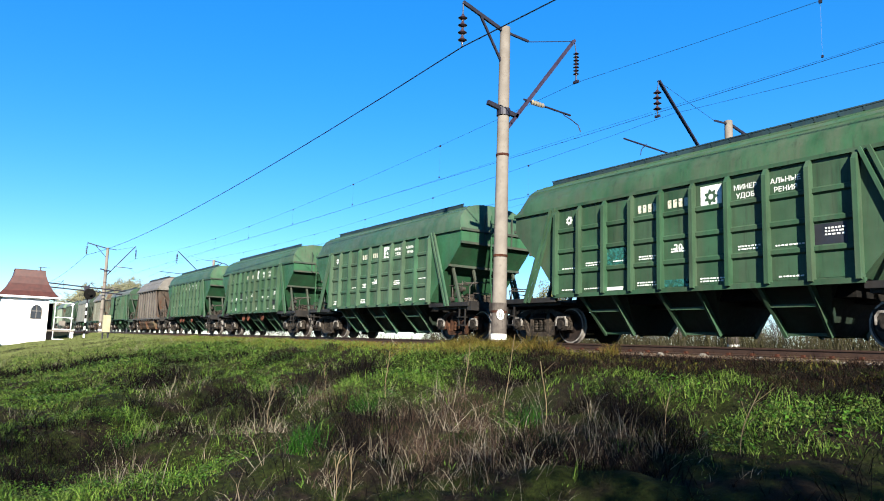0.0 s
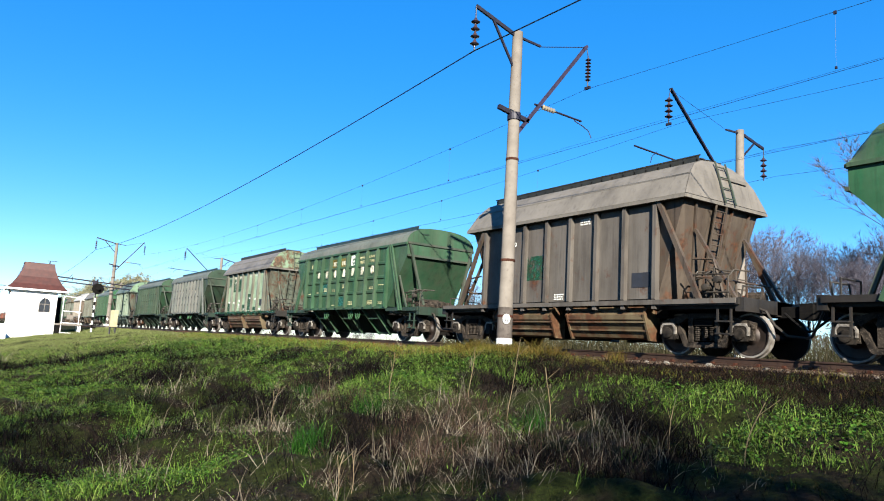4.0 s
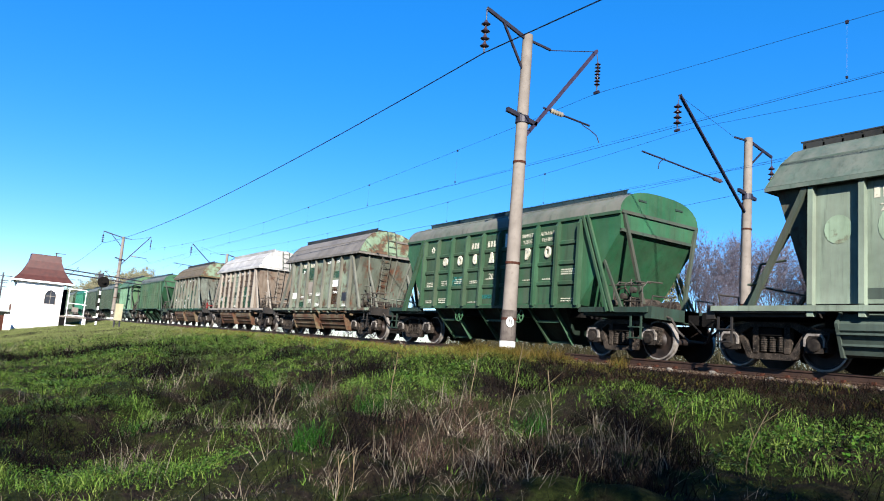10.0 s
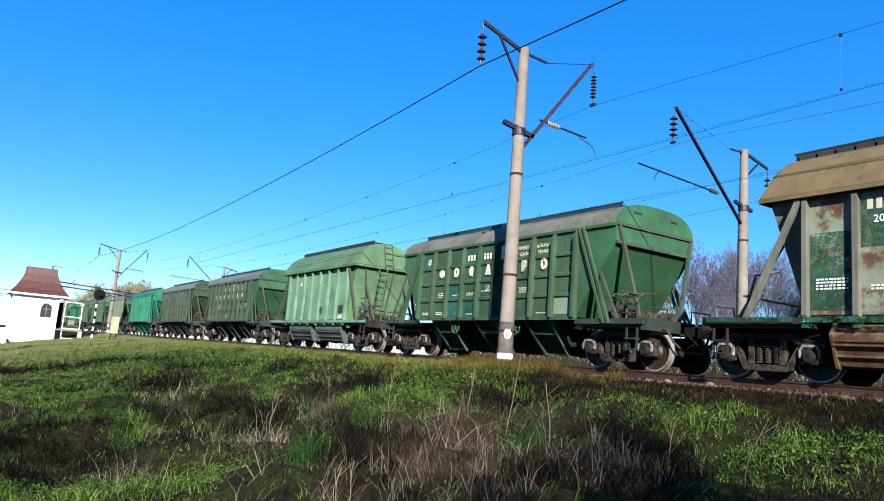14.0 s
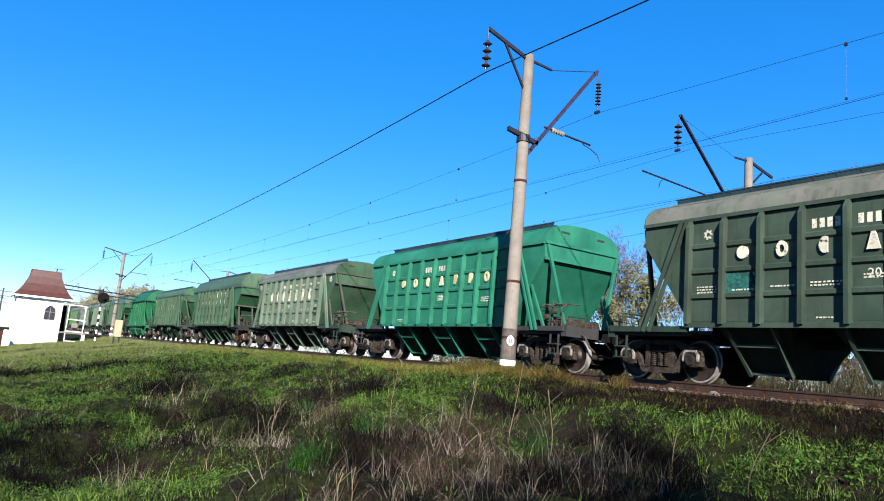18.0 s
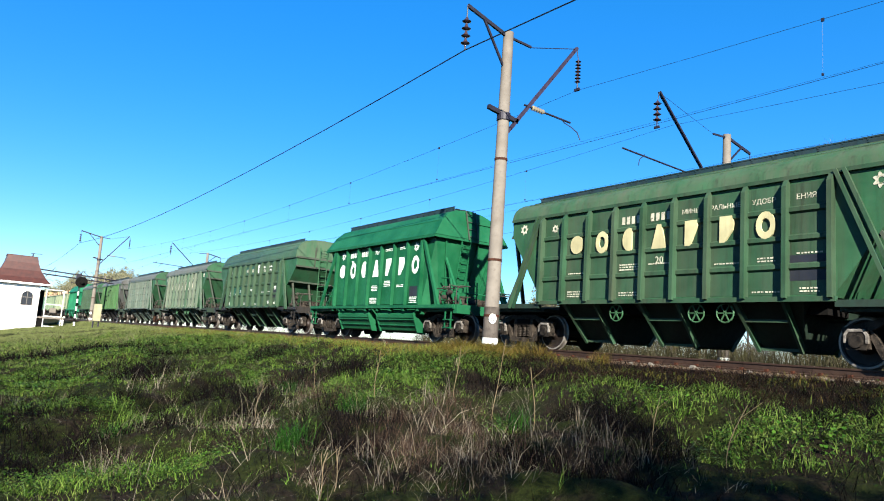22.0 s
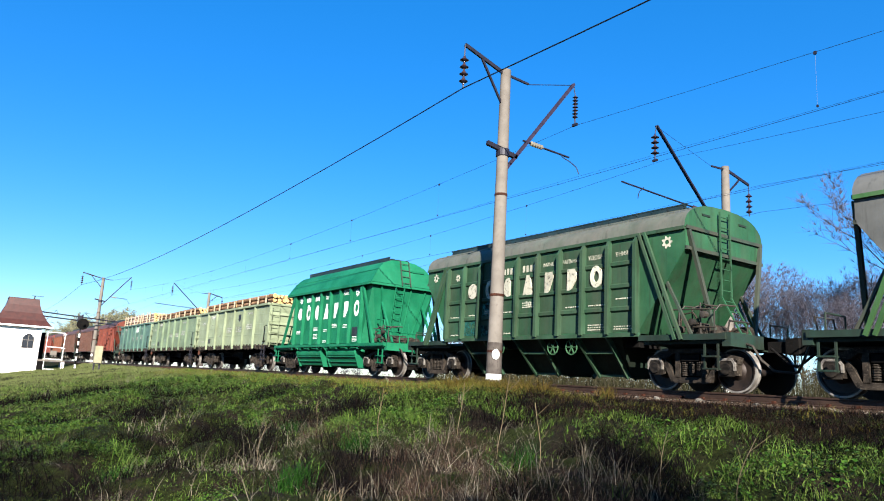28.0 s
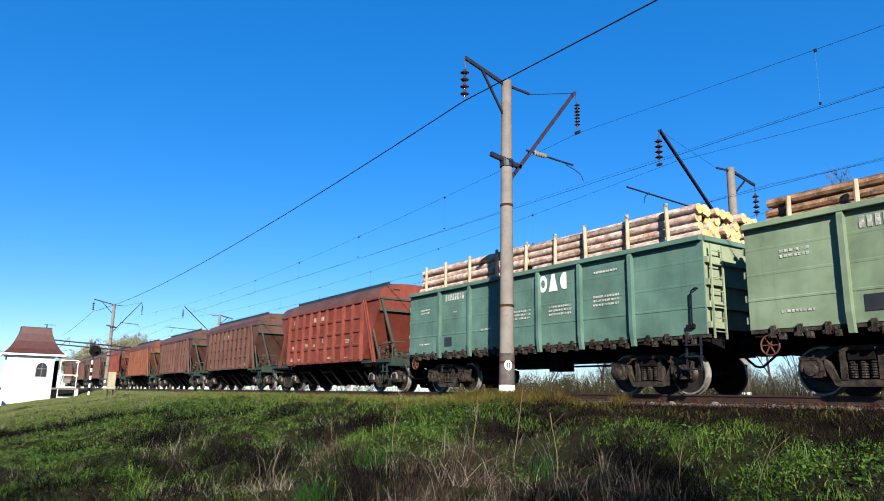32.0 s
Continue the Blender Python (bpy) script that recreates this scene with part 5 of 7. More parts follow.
def bars(rows, w, h, gap, longest=0.16):
    """Small stencil lines: rows of short bars, in x, z from the lower left corner, facing -y."""
    sh = Shape()
    rng = random.Random(rows * 100 + int(w * 100))
    for r in range(rows):
        x, z = 0.0, r * (h + gap)
        while x < w - 0.03:
            q = min(rng.uniform(longest * 0.4, longest), w - x)
            sh.box(x, x + q, -0.004, 0, z, z + h)
            x += q + rng.uniform(0.015, 0.035)
    return sh


def digit_blocks(n=4, w=0.095, h=0.19, gap=0.055):
    """A number painted over: equal blocks in a row."""
    sh = Shape()
    for i in range(n):
        x = i * (w + gap)
        sh.box(x, x + w, -0.004, 0, 0, h)
    return sh


def stencil(me, mat, parent, at):
    return tagged(part("stencil_mark", me, mat, parent, at=at), kind="stuff")


def word_mesh(text, size):
    key = "word:%s:%.2f" % (text, size)
    if key not in MESH:
        cu = bpy.data.curves.new("word", "FONT")
        cu.body, cu.size, cu.align_x, cu.extrude, cu.resolution_u = text, size, "CENTER", 0.002, 2
        ob = bpy.data.objects.new("word", cu)
        me = bpy.data.meshes.new_from_object(ob)
        me.transform(Matrix.Rotation(math.pi / 2, 4, "X"))
        me.materials.clear()
        me.materials.append(None)
        bpy.data.objects.remove(ob)
        MESH[key] = me
    return MESH[key]


def bold_shape(i, h, deep=0.004):
    """Plain bold shapes in a row: rings, blocks, a half disc and a wedge."""
    def make():
        w = h * 0.36
        n = 16
        oval = [(math.cos(2 * math.pi * k / n) * w, h / 2 + math.sin(2 * math.pi * k / n) * h / 2) for k in range(n)]
        sh = Shape()
        if i in (1, 6):
            inner = [(x * 0.5, h / 2 + (z - h / 2) * 0.5) for x, z in oval]
            v = [(x, y, z) for y, line in ((-deep, oval), (-deep, inner), (0, oval), (0, inner)) for x, z in line]
            f = []
            for k in range(n):
                j = (k + 1) % n
                f += [(k, j, n + j, n + k), (2 * n + k, 3 * n + k, 3 * n + j, 2 * n + j), (k, 2 * n + k, 2 * n + j, j), (n + k, n + j, 3 * n + j, 3 * n + k)]
            sh.add(v, f)
        elif i == 0:
            sh.prism([(x * 1.1, h / 2 + (z - h / 2) * 0.85) for x, z in oval], -deep, 0)
        elif i == 2:
            sh.prism([p for p in oval if p[0] < w * 0.45], -deep, 0)
        elif i == 3:
            sh.prism([(-w, 0), (w, 0), (w * 0.3, h), (-w * 0.3, h)], -deep, 0)
        elif i == 4:
            sh.prism([(-w * 0.8, 0), (-w * 0.1, 0), (w * 0.75, h * 0.75), (w * 0.75, h), (-w * 0.8, h)], -deep, 0)
        else:
            sh.prism([(-w * 0.8, 0), (-w * 0.2, 0), (w * 0.7, h * 0.45), (w * 0.85, h * 0.7), (w * 0.6, h), (-w * 0.8, h)], -deep, 0)
        return sh
    return cached("bold_shape:%d:%.2f:%.3f" % (i, h, deep), make)


def emblem(r=0.17):
    """A plain flower-like roundel of seven petals round a hole."""
    def make():
        n = 56
        out, hole = [], []
        for k in range(n):
            a = 2 * math.pi * k / n
            q = r * (0.84 + 0.18 * math.cos(7 * a))
            out.append((math.cos(a) * q, math.sin(a) * q))
            hole.append((math.cos(a) * r * 0.36, math.sin(a) * r * 0.36))
        v = [(x, y, z) for y, line in ((-0.004, out), (-0.004, hole), (0, out), (0, hole)) for x, z in line]
        f = []
        for k in range(n):
            j = (k + 1) % n
            f += [(k, j, n + j, n + k), (2 * n + k, 3 * n + k, 3 * n + j, 2 * n + j), (k, 2 * n + k, 2 * n + j, j), (n + k, n + j, 3 * n + j, 3 * n + k)]
        return Shape().add(v, f)
    return cached("emblem:%.2f" % r, make)


def handwheel(parent, x, z, mat):
    def make():
        sh = Shape()
        n = 16
        for k in range(n):
            a, b = 2 * math.pi * k / n, 2 * math.pi * (k + 1) / n
            sh.tube((math.cos(a) * 0.2, 0, math.sin(a) * 0.2), (math.cos(b) * 0.2, 0, math.sin(b) * 0.2), 0.018, 0.018, 6)
        for k in range(3):
            a = math.pi * k / 3
            sh.beam((math.cos(a) * 0.2, 0, math.sin(a) * 0.2), (-math.cos(a) * 0.2, 0, -math.sin(a) * 0.2), 0.02, 0.03, (0, 1, 0))
        sh.tube((0, 0, 0), (0, 0.5, 0), 0.03, 0.03, 8)
        return sh
    part("hand_wheel", cached("hand_wheel", make), mat, parent, "round discharge hand wheel", at=pose(x, -1.42, z))


def ladder(parent, p, q, w, mat, rungs=7, along=(0, 1, 0), name="ladder"):
    p, q, a = Vector(p), Vector(q), Vector(along) * w / 2
    sh = Shape().beam(p - a, q - a, 0.04, 0.03).beam(p + a, q + a, 0.04, 0.03)
    for i in range(rungs):
        c = p + (q - p) * (i + 0.5) / rungs
        sh.tube(c - a, c + a, 0.014, 0.014, 6)
    return part(name, sh, mat, parent)


def pieces(name, key, make, mat, parent, label=""):
    """Each shape of a list as a part of its own."""
    if key not in MESH:
        MESH[key] = [sh.mesh(name) for sh in make()]
    for me in MESH[key]:
        part(name, me, mat, parent, label)


PANEL_N, PANEL_W = 9, 0.868
P_X0 = -PANEL_N * PANEL_W / 2


def frustum(sh, x0, x1, y0, y1, z1, a0, a1, b0, b1, z0):
    """Top rectangle x0..x1, y0..y1 at z1; bottom rectangle a0..a1, b0..b1 at z0."""
    v = [(a0, b0, z0), (a1, b0, z0), (a1, b1, z0), (a0, b1, z0), (x0, y0, z1), (x1, y0, z1), (x1, y1, z1), (x0, y1, z1)]
    return sh.add(v, [(3, 2, 1, 0), (4, 5, 6, 7), (0, 1, 5, 4), (1, 2, 6, 5), (2, 3, 7, 6), (3, 0, 4, 7)])


def roof_arc(w, z0, z1, n=7):
    pts = []
    for i in range(n + 1):
        a = math.pi * i / n
        c, s = math.cos(a), math.sin(a)
        pts.append((w * (1 if c >= 0 else -1) * abs(c) ** 0.72, z0 + (z1 - z0) * s ** 0.9))
    return pts


def walkway(parent, x0, x1, z, mat, y=-0.35, rail=0.11):
    """Plank walk on brackets with a low rail along its near edge."""
    def frame_():
        sh = Shape()
        sh.box(x0, x1, y - 0.44, y - 0.41, z - 0.14, z + 0.075).box(x0, x1, y + 0.41, y + 0.44, z - 0.05, z + 0.045)
        sh.box(x0 - 0.04, x1 + 0.04, y - 0.45, y - 0.42, z + rail - 0.03, z + rail)
        n = 21
        for i in range(n):
            xx = x0 + 0.05 + (x1 - x0 - 0.1) * i / (n - 1)
            sh.box(xx - 0.02, xx + 0.02, y - 0.44, y + 0.44, z - 0.10, z - 0.002).box(xx - 0.015, xx + 0.015, y - 0.45, y - 0.42, z + 0.04, z + rail - 0.025)
        return sh
    w = part("roof_walkway", cached("roof_walkway:%.2f:%.2f" % (x1, z), frame_), mat, parent, "long narrow roof walkway on brackets")
    for yy in (y - 0.25, y, y + 0.25):
        part("plank", cached("walk_plank:%.2f:%.2f:%.2f" % (x1, z, yy), lambda: Shape().box(x0, x1, yy - 0.09, yy + 0.09, z, z + 0.03)), mat, w)


def end_gear(parent, xs, half, frame_mat, side_x):
    """Underframe: centre sill, end beams, side sills of the platforms, steps, brake tank."""
    def make():
        sh = Shape()
        sh.box(-half + 0.75, half - 0.75, -0.28, 0.28, 0.92, 1.24)
        for s in (-1, 1):
            e0, e1 = sorted((s * (half - 0.95), s * (half - 0.75)))
            sh.box(e0, e1, -1.5, 1.5, 0.95, 1.24)
            for yy in (-1.5, 1.5):
                p0, p1 = sorted((s * side_x, s * (half - 0.85)))
                sh.box(p0, p1, yy - 0.05, yy + 0.05, 1.09, 1.22)
                # footstep
                sx = s * (half - 1.05)
                sh.box(sx - 0.02, sx + 0.02, yy - 0.02, yy + 0.02, 0.45, 1.0).box(sx - 0.32 * s - 0.02, sx - 0.32 * s + 0.02, yy - 0.02, yy + 0.02, 0.45, 1.0)
                for zz in (0.46, 0.72):
                    a0, a1 = sorted((sx, sx - 0.32 * s))
                    sh.box(a0, a1, yy - 0.1, yy + 0.1, zz, zz + 0.03)
            c0, c1 = sorted((s * (xs - 1.1), s * (xs + 1.1)))
            sh.box(c0, c1, -1.35, 1.35, 1.02, 1.10)
        return sh
    part("underframe", cached("underframe:%.2f" % half, make), frame_mat, parent, "sooty steel underframe with end platforms")

    def tank():
        sh = Shape().tube((half - 2.35, -0.5, 1.42), (half - 2.35, 0.6, 1.42), 0.19, 0.19, 14)
        sh.tube((half - 1.75, 0.2, 1.36), (half - 1.35, 0.2, 1.36), 0.16, 0.16, 12)
        sh.box(half - 2.0, half - 1.8, -0.9, -0.7, 1.1, 1.5).box(half - 1.5, half - 1.4, -1.1, -0.6, 1.24, 1.34)
        sh.path([(half - 2.3, -1.1, 1.24), (half - 2.2, -1.15, 1.7), (half - 1.9, -1.15, 1.75), (half - 1.6, -1.1, 1.25)], 0.022, 6)
        return sh
    part("brake_gear", cached("brake_gear:%.2f" % half, tank), CAST, parent, "brake cylinder and pipes on the end platform")

    def rack():
        rng = random.Random(3)
        out = []
        for s in (-1, 1):
            b = s * (half - 2.25)
            for i in range(4 if s > 0 else 0):
                x, y = b + s * 0.28 * i, -1.18 + 0.1 * (i % 2)
                out.append(Shape().path([(x, y, 1.22), (x, y, 1.75 + 0.1 * (i % 3)), (x + s * 0.07, y + 0.1, 1.9), (x + s * 0.2, y + 0.5, 1.9)], 0.02, 6))
            for z in (1.42, 1.82) if s > 0 else ():
                out.append(Shape().path([(b - s * 0.15, -1.2, z), (b + s * 0.95, -1.2, z - 0.03)], 0.018, 6))
            for i in range(3 if s > 0 else 0):
                x, z = b + s * (0.1 + 0.3 * i), 1.35 + 0.16 * i
                out.append(Shape().lathe([(-0.08, 0.03), (-0.07, 0.08), (0.05, 0.08), (0.08, 0.04)], "y", 10, (x, -1.24, z)))
            e = s * (half - 0.6)
            out.append(Shape().path([(e - s * 0.5, -0.9, 1.15), (e, -0.95, 0.98), (e + s * 0.15, -0.9, 0.7), (e + s * 0.35, -0.75, 0.48), (e + s * 0.6, -0.5, 0.46)], 0.03, 7))
            out.append(Shape().path([(e - s * 0.35, -1.3, 1.24), (e - s * 0.3, -1.3, 1.5), (e - s * 0.3, -0.6, 1.52), (e - s * 0.35, -0.6, 1.24)], 0.02, 6))
        return out
    pieces("brake_pipe", "brake_pipe:%.2f" % half, rack, CAST_DARK, parent)


def patch(parent, x, z, w, h, y, mat):
    part("paint_patch", Shape().box(x, x + w, y, y + 0.003, z, z + h), mat, parent)


def hopper_a(spec):
    """Fertiliser hopper with ribbed sides. Returns the wagon and its wheelsets."""
    half = 14.149 / 2
    old = spec.get("old", False)
    P, RF, EN = spec["paint"], spec.get("roof", spec["paint"]), spec.get("ends", spec["paint"])
    FR = spec.get("frame", FRAME_D if old else SILL)
    wgn = thing("hopper_wagon", spec["label"], "freight wagon", "wagons of the train")
    ex = 5.70 if old else 5.25
    zlow = 3.18
    RIDGE = 4.63 if old else 4.32

    def shell():
        sh = Shape()
        if old:
            pr = [(-3.9, 1.28), (3.9, 1.28), (4.75, 2.30), (5.0, 2.45), (ex, zlow), (ex, 3.66), (-ex, 3.66), (-ex, zlow), (-5.0, 2.45), (-4.75, 2.30)]
        else:
            pr = [(-3.9, 1.28), (3.9, 1.28), (ex, zlow), (ex, 3.66), (-ex, 3.66), (-ex, zlow)]
        return sh.prism(pr, -1.5, 1.5)
    part("body", cached("body:%d" % old, shell), EN, wgn, "steel hopper body with inclined ends")

    def roof():
        sh = Shape()
        arc = roof_arc(1.54, 3.66, RIDGE, 14)
        if old:
            n = len(arc)
            rings = []
            for xx, q in ((-ex, 0.0), (-ex + 0.12, 0.62), (-ex + 0.38, 1.0), (ex - 0.38, 1.0), (ex - 0.05, 0.96), (ex, 0.9)):
                rings.append([(xx, y * (0.9 + 0.1 * q), 3.66 + (z - 3.66) * q) for y, z in arc])
            rings[0] = [(-ex, y, 3.66 + (z - 3.66) * 0.15) for y, z in arc]
            rings[-1] = [(ex - 0.30 * (z - 3.66) / (RIDGE - 3.66), y, z) for y, z in arc]
            rings[-2] = [(ex - 0.30 * (z - 3.66) / (RIDGE - 3.66) - 0.05, y, z) for y, z in arc]
            v = [p for r in rings for p in r]
            f = [(k * n + i, k * n + i + 1, (k + 1) * n + i + 1, (k + 1) * n + i) for k in range(len(rings) - 1) for i in range(n - 1)]
            f += [tuple(range(n - 1, -1, -1)), tuple(range((len(rings) - 1) * n, len(rings) * n))]
            sh.add(v, f)
        else:
            sh.prism_x(arc, -ex, ex)
        return sh
    part("roof", cached("roof:%d" % old, roof, True), RF, wgn, "rounded steel roof", smooth=False)

    if not old:
        for s in (-1, 1):
            part("roof_end", cached("roof_end_a:%d" % s, lambda: Shape().prism_x(roof_arc(1.54, 3.66, RIDGE, 14), min(s * ex, s * (ex + 0.014)), max(s * ex, s * (ex + 0.014)))), EN, wgn)

    def seams():
        sh = Shape()
        for i in range(3, 12):
            y, z = roof_arc(1.54, 3.66, RIDGE, 14)[i]
            if 0.45 < abs(y):
                sh.box(-ex + 0.45, ex - 0.45, y - 0.014, y + 0.014, z - 0.03, z + 0.012)
        return sh
    part("roof_seams", cached("roof_seams:%d" % old, seams), RF, wgn)
    walkway(wgn, -4.9, 4.75, 4.60 if old else 4.32, spec.get("walk", WALK))

    def hatch():
        sh = Shape()
        for i in range(4):
            c = -3.6 + i * 2.4
            sh.tube((c, 0.25, RIDGE - 0.1), (c, 0.25, RIDGE + 0.06), 0.33, 0.30, 16)
        return sh
    part("filling_hatches", cached("filling_hatches:%d" % old, hatch), RF, wgn)

    def panel():
        w = PANEL_W / 2
        prof = [(-1.505, 1.33)]
        for zc in (1.88, 2.44, 3.0):
            prof += [(-1.505, zc - 0.075), (-1.552, zc - 0.04), (-1.552, zc + 0.04), (-1.505, zc + 0.075)]
        prof += [(-1.505, 3.52), (-1.49, 3.52), (-1.49, 1.33)]
        return Shape().prism_x(prof[::-1], -w + 0.04, w - 0.04)

    def rib():
        return Shape().prism_x([(-1.49, 1.22), (-1.665, 1.26), (-1.665, 3.46), (-1.57, 3.60), (-1.49, 3.60)][::-1], -0.045, 0.045)
    for s, turn in ((0, 0), (1, 180)):
        for k in range(PANEL_N):
            part("side_panel", cached("side_panel", panel), P, wgn, at=pose(0, 0, 0, 0, 0, turn) @ pose(P_X0 + (k + 0.5) * PANEL_W, 0, 0))
        for k in range(PANEL_N + 1):
            part("rib", cached("rib", rib), P, wgn, at=pose(0, 0, 0, 0, 0, turn) @ pose(P_X0 + k * PANEL_W, 0, 0))

    def chords():
        out = []
        for yy in (-1, 1):
            a, b = sorted((yy * 1.50, yy * 1.60))
            out.append(Shape().box(-3.98, 3.98, a, b, 1.19, 1.29))
            a, b = sorted((yy * 1.50, yy * 1.565))
            out.append(Shape().box(-ex, ex, a, b, 3.60, 3.68))
        return out
    pieces("side_beam", "side_beam:%d" % old, chords, P, wgn)

    def twin():
        return [Shape().beam((s * (3.98 + o), yy, 3.66), (s * (5.0 + o), yy, 1.1), 0.07, 0.07) for s in (-1, 1) for yy in (-1.57, 1.57) for o in (0, 0.16)]
    pieces("side_brace", "side_brace", twin, P, wgn)

    def hop(c):
        sh = Shape()
        frustum(sh, c - 0.86, c + 0.86, -1.42, 1.42, 1.28, c - 0.44, c + 0.44, -0.58, 0.58, 0.28)
        return sh

    def hopbars(c):
        out = []
        for yy in (-1, 1):
            for s in (-1, 1):
                out.append(Shape().beam((c + s * 0.52, yy * 1.53, 1.25), (c + s * 0.46, yy * 0.66, 0.26), 0.07, 0.13, (0, yy, 0.6)))
            out.append(Shape().beam((c - 0.5, yy * 1.20, 0.84), (c + 0.5, yy * 1.20, 0.84), 0.06, 0.06))
            out.append(Shape().beam((c - 0.48, yy * 0.68, 0.29), (c + 0.48, yy * 0.68, 0.29), 0.06, 0.06))
        return out
    # plates take the shade-darkened green, flange bars the body paint
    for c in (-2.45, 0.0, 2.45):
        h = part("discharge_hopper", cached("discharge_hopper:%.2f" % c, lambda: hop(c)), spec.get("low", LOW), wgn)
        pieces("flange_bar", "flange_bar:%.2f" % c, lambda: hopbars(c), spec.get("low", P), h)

    # ends
    def end_new():
        out = []
        for s in (-1, 1):
            for yy in (-1, 1):
                out.append(Shape().beam((s * (ex + 0.03), yy * 1.42, 3.60), (s * 5.47, yy * 0.75, 1.22), 0.08, 0.09, (0, 1, 0)))
                out.append(Shape().beam((s * (ex - 0.55), yy * 1.46, 2.45), (s * 5.35, yy * 1.46, 1.22), 0.06, 0.06, (0, 1, 0)))
            a, b = sorted((s * (ex - 0.02), s * (ex + 0.05)))
            out.append(Shape().box(a, b, -1.5, 1.5, 3.62, 3.70))
            out.append(Shape().box(a, b, -1.5, 1.5, 3.14, 3.22))
        return out

    def end_old():
        out = []
        for s in (-1, 1):
            for yy in (-1.3, -0.45, 0.45, 1.3):
                out.append(Shape().beam((s * 4.98, yy, 2.42), (s * 5.45, yy, 1.22), 0.08, 0.08, (0, 1, 0)))
            for yy in (-0.75, 0.75):
                out.append(Shape().beam((s * 5.45, yy, 2.98), (s * 4.95, yy, 2.45), 0.06, 0.10, (0, 1, 0)))
            for z0, xx in ((3.60, ex), (3.16, ex), (2.44, 5.02)):
                a, b = sorted((s * (xx - 0.02), s * (xx + 0.06)))
                out.append(Shape().box(a, b, -1.52, 1.52, z0, z0 + 0.08))
            for yy in (-0.55, 0.62):
                a, b = sorted((s * ex, s * (ex + 0.03)))
                out.append(Shape().box(a, b, yy - 0.025, yy + 0.025, 3.2, 4.2))
        return out
    pieces("end_strut", "end_strut:%d" % old, end_old if old else end_new, spec.get("strut", STRUT), wgn)

    def box_lid():
        sh = Shape()
        for s in (-1, 1):
            a, b = sorted((s * (ex - 0.03), s * (ex + 0.03)))
            for yy in (-0.9, 0.55):
                sh.box(a - 0.0, b, yy, yy + 0.3, 4.02, 4.07)
        return sh
    if not old:
        part("end_vent", cached("end_vent", box_lid), FR, wgn)
    if old or spec.get("ladder"):
        for s in (1,):
            ladder(wgn, (s * (ex + 0.10), -0.15, 4.2), (s * (ex + 0.12), -0.15, 2.2), 0.38, EN, 8)
            ladder(wgn, (s * (ex + 0.1), -0.15, 2.2), (s * 5.9, -0.15, 1.2), 0.38, EN, 4)
    pieces("end_railing", "end_railing", lambda: [Shape().path([(5.9, 0.7, 1.24), (5.9, 0.7, 1.6), (5.9, 1.45, 1.6), (5.9, 1.45, 1.24)], 0.02), Shape().path([(-5.9, -0.7, 1.24), (-5.9, -0.7, 1.55), (-5.9, -1.45, 1.55), (-5.9, -1.45, 1.24)], 0.02)], FR, wgn)
    # solid block drawn black where only a shaded void lies between hoppers
    part("belly", cached("belly", lambda: Shape().box(-3.6, 3.6, -1.1, 1.1, 0.98, 1.279)), UNDER, wgn, "black block standing in for the shaded void between the hoppers")
    end_gear(wgn, 5.05, half, FR, 3.95)
    coupler(wgn, half)
    sets = bogie(wgn, -5.05, spec.get("cast", CAST), BOX) + bogie(wgn, 5.05, spec.get("cast2", CAST), BOX)
    # writing and patches
    cx = [P_X0 + (k + 0.5) * PANEL_W for k in range(PANEL_N)]
    Y = -1.511
    seed = spec["seed"]
    mk = spec.get("mark", WHITE if old else FADED)
    rng = random.Random(seed)
    for k, z in ((0, 1.95), (1, 1.98), (2, 2.02), (6, 2.0), (7, 2.0), (8, 2.12), (0, 1.38), (1, 1.38), (3, 1.38), (5, 1.38), (7, 1.38), (8, 1.38), (4, 2.1), (3, 2.0)):
        if rng.random() < spec.get("marks", 0.85):
            rows = rng.choice((1, 2, 3))
            w = rng.choice((0.38, 0.5, 0.6))
            stencil(cached("stencil_mark:%d:%.2f" % (rows, w), lambda: bars(rows, w, 0.030, 0.03, 0.07)), mk, wgn, at=pose(cx[k] - w / 2, Y, z))
    if spec.get("number", True):
        for k in (3, 4):
            stencil(cached("paint_bars", digit_blocks), FADED, wgn, pose(cx[k] - 0.27, Y, 3.13))
    if spec.get("words", True):
        words = ((6, 3.28, "МИНЕР"), (7, 3.28, "АЛЬНЫЕ"), (6, 3.1, "УДОБ"), (7, 3.1, "РЕНИЯ")) if not spec.get("brand_big") else ((5, 3.2, "МИНЕ"), (6, 3.2, "РАЛЬНЫЕ"), (7, 3.2, "УДОБР"), (8, 3.2, "ЕНИЯ"))
        for k, z, wd in words:
            part("word", word_mesh(wd, 0.148), mk, wgn, at=pose(cx[k] - 0.06, Y, z))
    part("load_figure", word_mesh("20", 0.24), mk, wgn, at=pose(cx[4], Y, 2.12))
    if spec.get("square"):
        sq = part("white_square", cached("white_square", lambda: Shape().box(-0.26, 0.26, -0.003, 0, -0.25, 0.25)), spec["square"], wgn, at=pose(cx[5], Y, 3.24))
        part("flower_mark", emblem(0.17), spec.get("petal", P), sq, at=pose(0, -0.004, 0))
    if spec.get("brand"):
        hgt = 0.57 if spec.get("brand_big") else 0.33
        for i in range(7):
            part("bold_mark", bold_shape(i, hgt, 1.5545 + Y), spec["brand"], wgn, at=pose(cx[1 + i], Y, 2.62 if hgt < 0.5 else 2.46))
    if spec.get("brand_big"):
        part("flower_mark", emblem(0.15), mk, wgn, at=pose(4.75, -1.505, 3.36))
